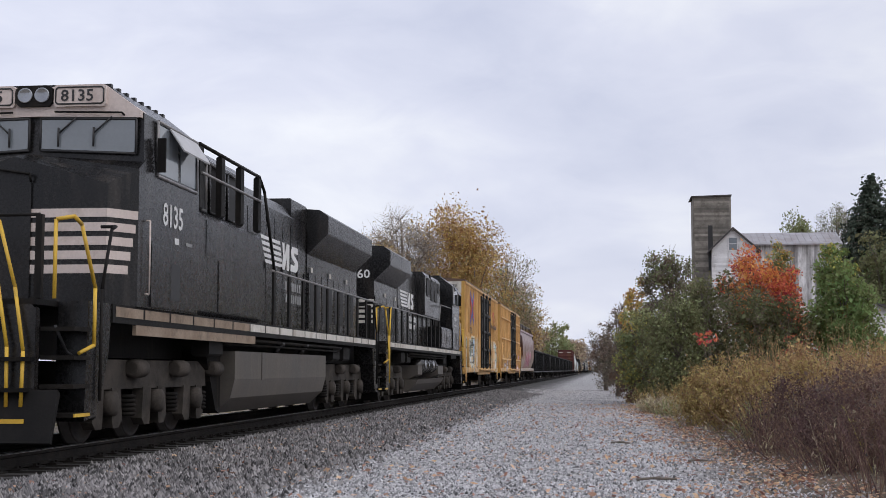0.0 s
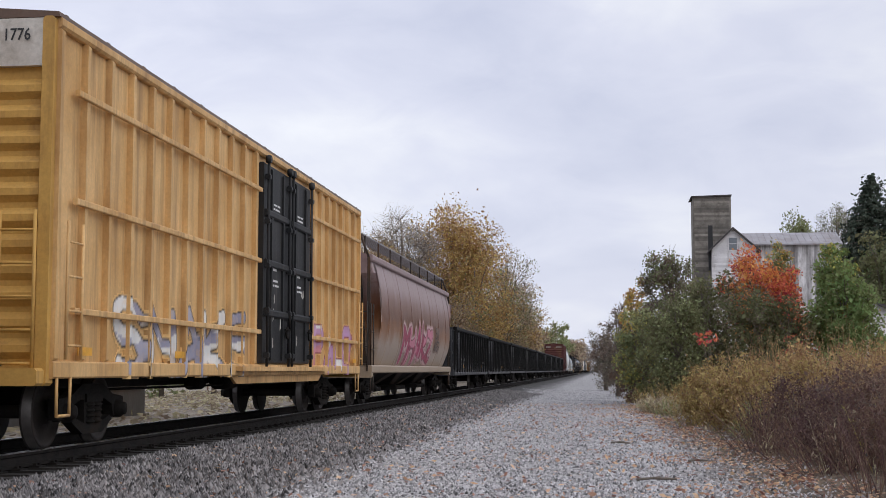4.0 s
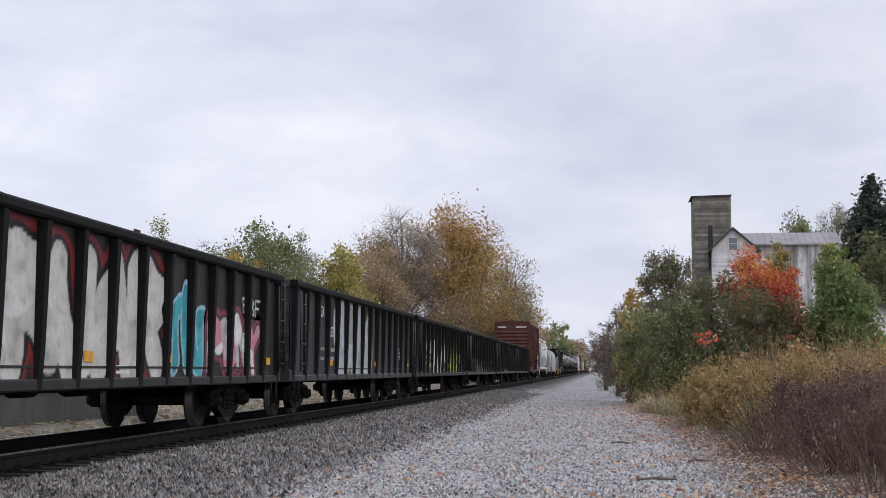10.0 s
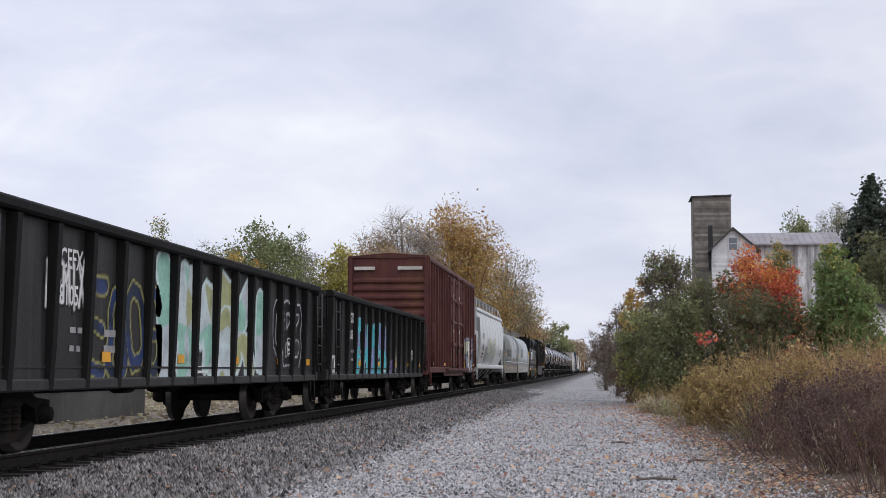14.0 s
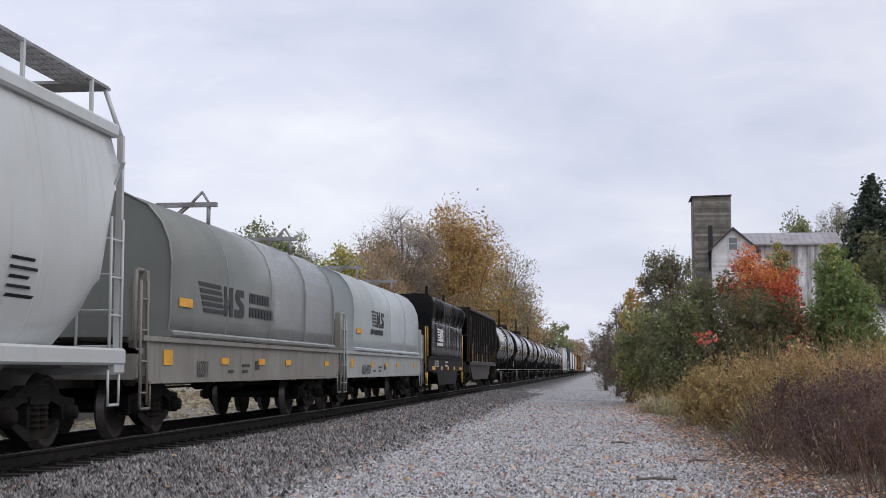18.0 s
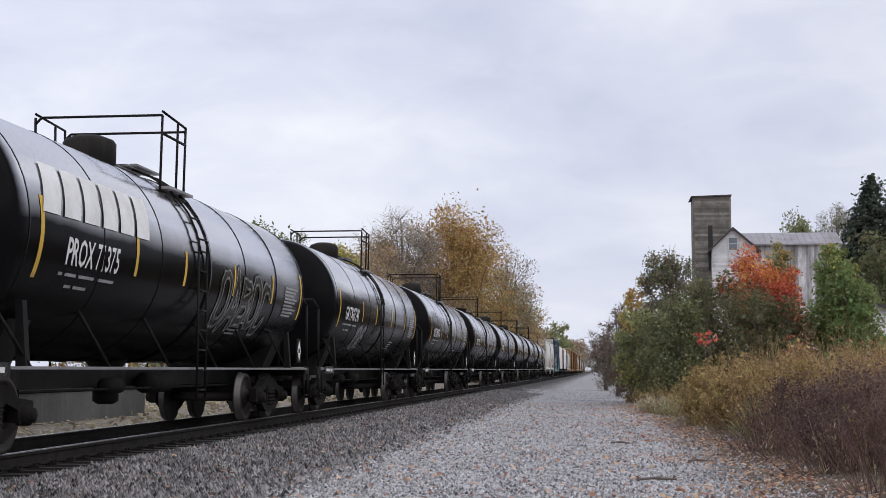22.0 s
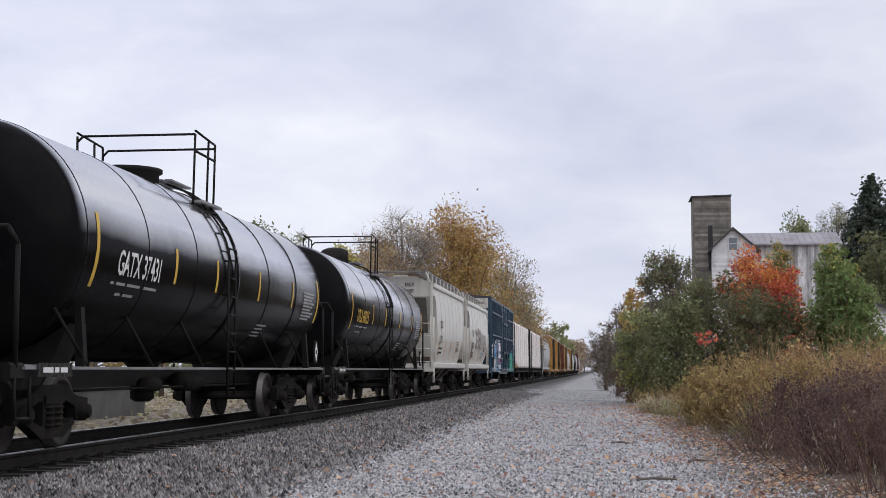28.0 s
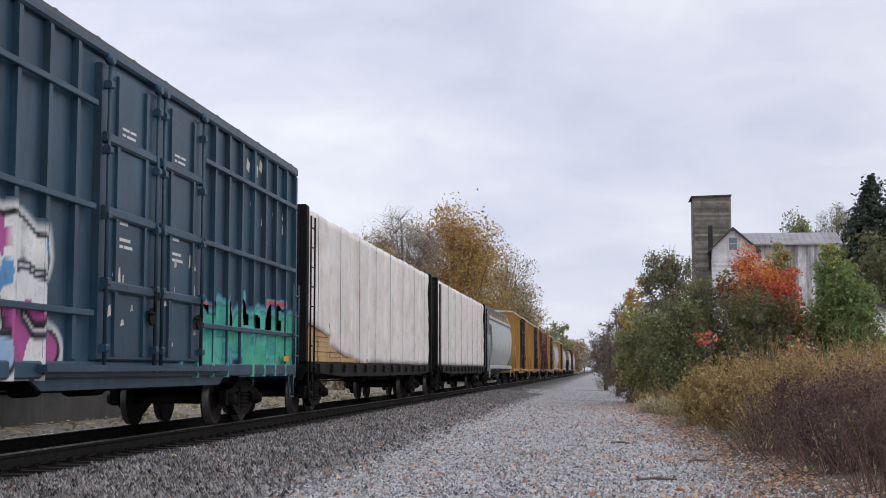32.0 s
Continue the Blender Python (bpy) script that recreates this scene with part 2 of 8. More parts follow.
F_GREEN = foliage("green_leaves", (0.190, 0.223, 0.115), (0.292, 0.304, 0.142))
F_BRIGHT = foliage("fresh_green_leaves", (0.176, 0.254, 0.098), (0.281, 0.338, 0.130))
F_DARK = foliage("dark_needles", (0.081, 0.108, 0.084), (0.115, 0.135, 0.101))
F_YELLOW = foliage("yellow_leaves", (0.535, 0.439, 0.142), (0.364, 0.364, 0.125))
F_ORANGE = foliage("orange_leaves", (0.53, 0.335, 0.13), (0.42, 0.30, 0.15))
F_AMBER = foliage("amber_leaves", (0.666, 0.386, 0.120), (0.451, 0.325, 0.115))
F_RED = foliage("red_leaves", (0.689, 0.136, 0.121), (0.659, 0.231, 0.117))
F_BROWN = foliage("brown_twigs", (0.42, 0.33, 0.25), (0.46, 0.36, 0.25))
F_GREY = foliage("grey_twigs_and_haze", (0.399, 0.361, 0.333), (0.306, 0.286, 0.248))
F_OLIVE = foliage("olive_leaves", (0.319, 0.332, 0.160), (0.227, 0.253, 0.133))
F_DEEP = foliage("deep_green_leaves", (0.148, 0.163, 0.081), (0.234, 0.225, 0.118))
F_FLAME = foliage("flame_orange_leaves", (0.726, 0.275, 0.121), (0.682, 0.363, 0.132))
F_DUSK = foliage("dark_mixed_leaves", (0.180, 0.174, 0.126), (0.324, 0.228, 0.192))
F_WEED = foliage("dead_brown_weeds", (0.165, 0.10, 0.085), (0.285, 0.19, 0.14))
F_WEED4 = foliage("purple_brown_brush", (0.115, 0.07, 0.068), (0.175, 0.108, 0.098))
F_WEED2 = foliage("tan_goldenrod", (0.491, 0.325, 0.173), (0.369, 0.247, 0.130))
F_WEED3 = foliage("olive_goldenrod", (0.340, 0.250, 0.109), (0.425, 0.290, 0.135))
F_GRASS = foliage("pale_dry_grass", (0.486, 0.408, 0.292), (0.370, 0.322, 0.215))
F_LITTER = foliage("fallen_leaves", (0.561, 0.368, 0.275), (0.442, 0.235, 0.153), 0.6)
M_WOOD_GREY = mat("weathered_clapboard", (0.19, 0.175, 0.155), 0.9, 0, (0.28, 0.255, 0.225), 1.0, 12, 0.35, 0.4, (0.07, 0.06, 0.05), 0.35, rand=0.42)
M_WHITE_BOARD = mat("peeling_white_boards", (0.78, 0.77, 0.78), 0.85, 0, (0.66, 0.65, 0.66), 1.2, 12, 0.2, 0.3, (0.2, 0.18, 0.17), 0.3, True, rand=0.12)
M_BARE_BOARD = mat("bare_grey_barn_boards", (0.76, 0.75, 0.76), 0.9, 0, (0.60, 0.58, 0.58), 0.9, 10, 0.25, 0.3, (0.15, 0.135, 0.13), 0.5, True, rand=0.3)
M_TIN = mat("galvanised_roof", (0.42, 0.41, 0.44), 0.6, 0.3, (0.32, 0.3, 0.31), 0.6, 10, 0.2, 0.1, (0.22, 0.15, 0.12), 0.25)
M_SHINGLE = mat("dark_shingle", (0.07, 0.065, 0.065), 0.95, 0, (0.1, 0.09, 0.09), 2, 20, 0.3, 0.4)
M_CONCRETE = mat("old_concrete", (0.2, 0.2, 0.2), 0.9, 0, (0.14, 0.14, 0.14), 1.2, 15, 0.3, 0.4, (0.1, 0.09, 0.08), 0.3, True)


# ---- ground, lane, track ----
def ground_height(x, y):
    """The lay of the land: lane level near the camera, a low bank to the right, ballast bed under the track."""
    if x < -6.2:
        z = 0.24 if x > -9.6 else min(0.34, 0.24 + (-9.6 - x) * 0.045)
    elif x < -4.2:
        z = 0.24 * min(1, (-4.2 - x) / 1.6)
    else:
        z = 0.0
    if x > 2.0:
        z += min(2.2, (x - 2.0) * 0.05) + 0.06 * min(1, (x - 2.0))
    return z + 0.025 * noise.noise((x * 0.6, y * 0.35, 0.0))


def lane_material():
    m = mat("gravel_lane", (0.31, 0.305, 0.31), 0.95, 0, (0.41, 0.403, 0.412), 0.35, 28, 0.7, 1.0, (0.17, 0.14, 0.11), 0.22, dist=0.04)
    nt = m.node_tree
    bsdf = nt.nodes["Principled BSDF"]
    old = bsdf.inputs["Base Color"].links[0].from_socket
    co = node(nt, "TexCoord").outputs["Object"]
    sep = node(nt, "SeparateXYZ", Vector=co).outputs
    wob = node(nt, "TexNoise", Vector=co, Scale=0.7, Detail=5.0, Roughness=0.65).outputs[0]
    x = calc(nt, "ADD", sep[0], calc(nt, "MULTIPLY", calc(nt, "SUBTRACT", wob, 0.5), 2.2))
    bed = mixed(nt, ramp(nt, calc(nt, "MULTIPLY_ADD", x, -0.5, -1.65), [(0.0, 0.0), (0.95, 1.0)]), old, (0.06, 0.058, 0.058))
    soil = mixed(nt, ramp(nt, calc(nt, "MULTIPLY_ADD", x, 0.5, -0.45), [(0.15, 0.0), (0.5, 1.0)]), bed, (0.13, 0.095, 0.065))
    far_side = mixed(nt, ramp(nt, calc(nt, "MULTIPLY_ADD", x, -0.5, -4.6), [(0.1, 0.0), (0.4, 1.0)]), soil, (0.27, 0.235, 0.19))
    cell = node(nt, "TexVoronoi", Vector=co, Scale=20.0)
    stone = node(nt, "HueSaturation", Value=calc(nt, "MULTIPLY_ADD", node(nt, "SeparateColor", Color=cell.outputs["Color"]).outputs[0], 1.3, 0.3), Color=far_side).outputs[0]
    nt.links.new(stone, bsdf.inputs["Base Color"])
    b = node(nt, "Bump", {}, Strength=0.7, Distance=0.015, Height=calc(nt, "SUBTRACT", 1.0, cell.outputs["Distance"])).outputs[0]
    nt.links.new(b, bsdf.inputs["Normal"])
    return m


def sheet():
    xs = [-2500, -900, -300, -120, -60, -35, -24, -18, -14] + [-12 + 0.35 * i for i in range(54)] + [7.5, 9, 12, 16, 22, 30, 45, 70, 130, 300, 900, 2500]
    ys = [-2000, -700, -300, -80, -30, -10, 0, 5, 9] + [11 + 0.5 * i for i in range(90)] + [57, 60, 64, 70, 78, 88, 100, 120, 150, 190, 250, 340, 480, 700, 1100, 1800, 3200]
    v = [(x, y, ground_height(x, y)) for y in ys for x in xs]
    n = len(xs)
    f = [(j * n + i, j * n + i + 1, (j + 1) * n + i + 1, (j + 1) * n + i) for j in range(len(ys) - 1) for i in range(n - 1)]
    me = bpy.data.meshes.new("ground")
    me.from_pydata(v, [], f)
    me.polygons.foreach_set("use_smooth", [True] * len(f))
    me.materials.append(lane_material())
    return thing("ground", "grey gravel lane and ballast with fallen leaves at its edges", "ground", kind="structure", data=me)


ground = sheet()


def rails():
    prof = [(-0.075, -0.18), (0.075, -0.18), (0.075, -0.165), (0.02, -0.145), (0.012, -0.06), (0.036, -0.045), (0.036, -0.012), (-0.036, -0.012), (-0.036, -0.045), (-0.012, -0.06), (-0.02, -0.145), (-0.075, -0.165)]
    head = [(-0.036, -0.0119), (0.036, -0.0119), (0.036, -0.006), (0.028, 0.0), (-0.028, 0.0), (-0.036, -0.006)]
    for dx in (0.7535, -0.7535):
        ob = thing("rail", "rusty steel rail with a polished head, spiked to timber ties", "rail", kind="structure", at=pose(TRACK_X + dx, 0, RAIL_Z))
        part("rail_web", Geo().prism(prof, -620, 1500), M_RAIL, ob)
        part("rail_head", Geo().prism(head, -620, 1500), M_RAILTOP, ob, "polished running surface")


rails()


def blob_arrays(count, seed, place, size, peaks=(0.4, 1.35)):
    """Many small angular stones in one mesh: four jittered corners and a peak, bedded in the ground."""
    rng = np.random.default_rng(seed)
    c = place(rng, count)
    th = rng.uniform(0, 2 * math.pi, (count, 1)) + np.arange(4) * math.pi / 2 + rng.normal(size=(count, 4)) * 0.3
    s = rng.uniform(size[0], size[1], (count, 1)) * rng.uniform(0.6, 1.3, (count, 4))
    low = np.stack([np.cos(th) * s, np.sin(th) * s, -0.45 * s.mean(1, keepdims=True) * np.ones((1, 4))], 2)
    peak = np.stack([rng.normal(size=count) * 0.35, rng.normal(size=count) * 0.35, rng.uniform(peaks[0], peaks[1], count)], 1)[:, None] * s.mean(1)[:, None, None]
    v = (np.concatenate([low, peak], 1) + c[:, None, :]).reshape(-1, 3)
    tri = np.array([(0, 1, 4), (1, 2, 4), (2, 3, 4), (3, 0, 4)])
    f = (tri[None] + 5 * np.arange(count)[:, None, None]).reshape(-1, 3)
    return v, f


def stuff_mesh(name, v, f, material, smooth=False):
    me = bpy.data.meshes.new(name)
    k = f.shape[1]
    me.vertices.add(len(v)), me.loops.add(f.size), me.polygons.add(len(f))
    me.vertices.foreach_set("co", np.ascontiguousarray(v, dtype=np.float32).ravel())
    me.loops.foreach_set("vertex_index", np.ascontiguousarray(f, dtype=np.int32).ravel())
    me.polygons.foreach_set("loop_start", np.arange(0, f.size, k, dtype=np.int32))
    me.polygons.foreach_set("use_smooth", [smooth] * len(f))
    me.update()
    me.materials.append(material)
    return me


def heights(xy):
    return np.array([ground_height(x, y) for x, y in xy])


def spread(x0, x1, y0, y1, power=1.0, lift=0.0, fray=0.0):
    def place(rng, n):
        x = rng.uniform(x0, x1, n)
        if fray:
            x = np.where(x > x0 + 0.35, x + rng.normal(size=n) * fray, x)
            x = np.maximum(x, -6.42)
        y = y0 + (y1 - y0) * rng.uniform(0, 1, n) ** power
        return np.stack([x, y, heights(np.stack([x, y], 1)) + lift], 1)
    return place


# ---- rolling stock: every car is built about its middle, at rail top, +x towards the lane, -y towards the front of the train ----
def shared_meshes():
    side = {}
    for sx in (1, -1):
        g = Geo()
        outer = [(-1.12, 0.36), (-1.12, 0.62), (-0.72, 0.66), (-0.36, 0.80), (0.36, 0.80), (0.72, 0.66), (1.12, 0.62), (1.12, 0.36), (0.74, 0.36), (0.70, 0.52),
                 (0.42, 0.60), (0.30, 0.60), (0.30, 0.30), (0.62, 0.38), (0.70, 0.32), (0.34, 0.16), (-0.34, 0.16), (-0.70, 0.32), (-0.62, 0.38), (-0.30, 0.30), (-0.30, 0.60), (-0.42, 0.60), (-0.70, 0.52), (-0.74, 0.36)]
        g.prism(outer, sx * 0.93, sx * 1.07, axis="x")
        for y in (-0.889, 0.889):
            g.turned([(sx * 0.9, 0.12), (sx * 1.13, 0.12), (sx * 1.15, 0.09), (sx * 1.19, 0.085), (sx * 1.2, 0.03)], 0, y, 0.457, "x", 12)
        for y in (-0.13, 0.13):
            for k in range(4):
                g.turned([(0, 0.07), (0.015, 0.105), (0.035, 0.105), (0.05, 0.07)], sx * 1.04, y, 0.29 + k * 0.072, "z", 12)
        g.box(sx * 0.97, sx * 1.1, -0.28, 0.28, 0.57, 0.67)
        side[sx] = g.mesh("side_frame", M_STEEL_DARK)
    bol = Geo().box(-1.0, 1.0, -0.17, 0.17, 0.48, 0.74, 0.05).turned([(0, 0.3), (0.1, 0.3)], 0, 0, 0.74, "z", 16).mesh("truck", M_STEEL_DARK)

    def wheels(r, half):
        g = Geo().rod((-half - 0.3, 0, 0), (half + 0.3, 0, 0), 0.085, 10)
        for s in (1, -1):
            a = s * half
            g.turned([(a - s * 0.075, r + 0.028), (a - s * 0.05, r + 0.022), (a - s * 0.045, r), (a + s * 0.06, r - 0.004), (a + s * 0.068, r - 0.06), (a + s * 0.02, r - 0.075),
                      (a + s * 0.0, r * 0.55), (a + s * 0.03, 0.16), (a + s * 0.09, 0.14), (a + s * 0.09, 0.02)], 0, 0, 0, "x", 28)
        me = g.mesh("wheelset", M_WHEEL)
        me.materials.append(M_TREAD)
        for p in me.polygons:
            rad = math.hypot(p.center[1], p.center[2])
            if r - 0.01 < rad < r + 0.02:
                p.material_index = 1
        return me
    return side, bol, wheels(0.457, 0.745), wheels(0.533, 0.745)


SIDE_FRAME, BOLSTER, WHEELS, LOCO_WHEELS = shared_meshes()


def axle(truck_ob, mesh, y, r, kind):
    w = part("wheelset", mesh, None, truck_ob)
    w.location = (0, y, r)
    w["axle"] = kind


def truck(car, y):
    t = part("truck", BOLSTER, None, car)
    t.location = (0, y, 0)
    for sx in (1, -1):
        part("side_frame", SIDE_FRAME[sx], None, t)
    axle(t, WHEELS, -0.889, 0.457, "freight0")
    axle(t, WHEELS, 0.889, 0.457, "freight1")


def running_gear(car, length, centre, half_gap=0.62, paint=None):
    """Trucks, centre sill, couplers, hoses and brake gear under a car whose body is `length` long."""
    truck(car, -centre), truck(car, centre)
    part("centre_sill", Geo().box(-0.22, 0.22, -length / 2, length / 2, 0.72, 1.02), paint or M_BLACK_GRIME, car)
    for s in (1, -1):
        g = Geo().box(-0.11, 0.11, min(s * length / 2, s * (length / 2 + half_gap)), max(s * length / 2, s * (length / 2 + half_gap)), 0.78, 0.94, 0.03)
        g.box(-0.2, 0.16, s * (length / 2 + half_gap) - 0.16, s * (length / 2 + half_gap) + 0.1, 0.72, 1.0, 0.05)
        part("coupler", g, M_STEEL_DARK, car)
        y = s * (length / 2 + 0.1)
        part("air_hose", Geo().pipe([(0.3, y, 0.85), (0.32, y + s * 0.15, 0.6), (0.3, y + s * 0.4, 0.45), (0.24, y + s * 0.5, 0.55)], 0.025), M_BLACK_LETTER, car)
    g = Geo().turned([(-0.55, 0.05), (-0.5, 0.17), (0.5, 0.17), (0.55, 0.05)], 0.45, 1.0, 0.78, "y", 14)
    part("brake_reservoir", g, M_STEEL_DARK, car)
    part("brake_cylinder", Geo().turned([(-0.3, 0.04), (-0.28, 0.12), (0.3, 0.12), (0.32, 0.03)], 0.5, -1.1, 0.75, "y", 14), M_STEEL_DARK, car)
    part("brake_rod", Geo().rod((0.55, -centre + 1, 0.7), (0.55, centre - 1, 0.7), 0.02), M_STEEL_DARK, car)


def ladder(car, x, y0, y1, z0, z1, material, axis="y", n=None, name="ladder"):
    """Rungs between two stiles, in the plane x = const (axis y) or y = const (axis x; then y0, y1 are x values and x is y)."""
    g = Geo()
    p = (lambda a, z: (x, a, z)) if axis == "y" else (lambda a, z: (a, x, z))
    for a in (y0, y1):
        g.rod(p(a, z0), p(a, z1), 0.022, 6)
    n = n or max(2, int((z1 - z0) / 0.38))
    ob = part(name, g, material, car)
    for i in range(n):
        z = z0 + (z1 - z0) * (i + 0.4) / n
        part("rung", Geo().rod(p(y0, z), p(y1, z), 0.016, 6), material, ob)
    return ob


def stirrup(car, x, y, z, material):
    part("sill_step", Geo().pipe([(x, y - 0.2, z), (x, y - 0.19, z - 0.45), (x, y + 0.19, z - 0.45), (x, y + 0.2, z)], 0.02), material, car)


def tape(car, x, ys, z, w=0.42, h=0.1, material=None):
    for y in ys:
        part("reflector", Geo().box(x, x + 0.006, y - w / 2, y + w / 2, z, z + h), material or M_ORANGE_TAPE, car, "orange reflective tape")


def gondola(label, paint, inside, marks="", number="", ribs=16, length=16.9, height=2.82, group="gondolas of the train", rib_paint=None):
    car = thing("gondola", label, "railway wagon", group)
    running_gear(car, length, length / 2 - 2.1, 0.64)
    h, hl, zs = height, length / 2, 0.74
    for sx in (1, -1):
        x0, x1 = sx * 1.38, sx * 1.42
        part("side_wall", Geo().box(min(x0, x1), max(x0, x1), -hl, hl, zs + 0.1, h - 0.1), paint, car)
        g = Geo().box(min(sx * 1.36, sx * 1.56), max(sx * 1.36, sx * 1.56), -hl - 0.02, hl + 0.02, h - 0.14, h, 0.03)
        part("top_chord", g, rib_paint or paint, car)
        part("side_sill", Geo().box(min(sx * 1.36, sx * 1.47), max(sx * 1.36, sx * 1.47), -hl, hl, zs, zs + 0.14, 0.02), paint, car)
        for i in range(ribs):
            y = -hl + 0.09 + (length - 0.18) * i / (ribs - 1)
            w = 0.085
            r = [(1.415, zs + 0.05), (1.47, zs + 0.02), (1.50, zs + 0.5), (1.54, h - 0.3), (1.545, h - 0.16), (1.415, h - 0.16)]
            g = Geo()
            rings = [[(sx * px, y + k * w * (0.72 if px > 1.45 else 1.0), pz) for px, pz in r] for k in (-1, 1)]
            g.loft(rings, smooth=False)
            part("rib", g, rib_paint or paint, car)
    for s in (1, -1):
        y = s * hl
        part("end_wall", Geo().box(-1.4, 1.4, min(y, y - s * 0.05), max(y, y - s * 0.05), zs + 0.15, h - 0.1), paint, car)
        for z in (1.15, 1.65, 2.15):
            part("end_beam", Geo().box(-1.38, 1.38, min(y, y + s * 0.12), max(y, y + s * 0.12), z, z + 0.13, 0.03), paint, car)
        part("end_chord", Geo().box(-1.4, 1.4, min(y - s * 0.06, y + s * 0.12), max(y - s * 0.06, y + s * 0.12), h - 0.15, h - 0.01, 0.03), paint, car)
        part("end_sill", Geo().box(-1.45, 1.45, min(y - s * 0.1, y + s * 0.22), max(y - s * 0.1, y + s * 0.22), zs, zs + 0.25, 0.03), paint, car)
        ladder(car, y + s * 0.2, 0.95, 1.33, zs + 0.1, h - 0.1, paint, "x", 5)
        ladder(car, 1.6, y - s * 0.55, y - s * 0.12, zs + 0.2, h - 0.25, paint, "y", 4)
        stirrup(car, 1.46, y - s * 0.35, zs + 0.02, M_BLACK_GRIME)
    part("floor", Geo().box(-1.37, 1.37, -hl + 0.06, hl - 0.06, 0.98, 1.05), inside, car)
    if number == "30152":
        for k, (y, z) in enumerate(((2.4, 2.12), (2.4, 1.68), (3.86, 1.68))):
            part("stencil_plate", Geo().box(1.4205, 1.428, -hl + y, -hl + y + (0.82 if k < 2 else 0.42), z, z + 0.34), M_WHITE_DIRTY, car, "white lettering plate")
    ink = M_BLACK_LETTER if number == "30152" else M_WHITE
    if marks:
        lettering(car, marks, 1.432, -hl + 2.56, 2.18, 0.34, ink, 0.86)
    if number:
        half = max(2, len(number) - 3) if len(number) > 4 else 0 if len(number) == 3 else 4
        if half:
            lettering(car, number[:half], 1.432, -hl + 2.56, 1.75, 0.34, ink, 0.86)
        if number[half:]:
            lettering(car, number[half:], 1.432, -hl + 3.94, 1.75, 0.34, ink, 0.82)
        lettering(car, number, -0.1, -hl - 0.125, h - 0.13, 0.12, M_WHITE, 0.9, end=True)
    part("weight_print", bars(1.432, -hl + 2.9, 1.2, [(0, 0.0, 0.14, 0.07), (0.2, 0, 0.12, 0.07), (0, 0.22, 0.18, 0.07), (0.24, 0.22, 0.14, 0.07)]), M_DIM_LETTER, car)
    part("weight_print", bars(1.432, -hl + 4.02, 1.2, [(0, 0.0, 0.4, 0.09), (0, 0.2, 0.46, 0.09)]), M_DIM_LETTER, car)
    part("small_stencil", bars(1.432, hl - 2.6, 1.3, [(0, 0.0, 0.26, 0.02), (0, 0.3, 0.26, 0.02), (0.0, 0, 0.02, 0.3), (0.24, 0, 0.02, 0.32), (0.06, 0.06, 0.12, 0.05), (0.06, 0.17, 0.12, 0.05)]), M_WHITE, car)
    part("small_stencil", bars(1.432, -0.3, 0.93, [(0, 0.0, 0.5, 0.04), (0, 0.07, 0.36, 0.04)]), M_WHITE, car)
    tape(car, 1.434, [-hl + 4.1, -hl + 7.2, -hl + 10.3, hl - 3.35, hl - 0.7], 1.08, 0.3, 0.13)
    part("lower_seam", Geo().box(1.4205, 1.434, -hl + 0.1, hl - 0.1, 1.0, 1.03), paint, car)
    return car


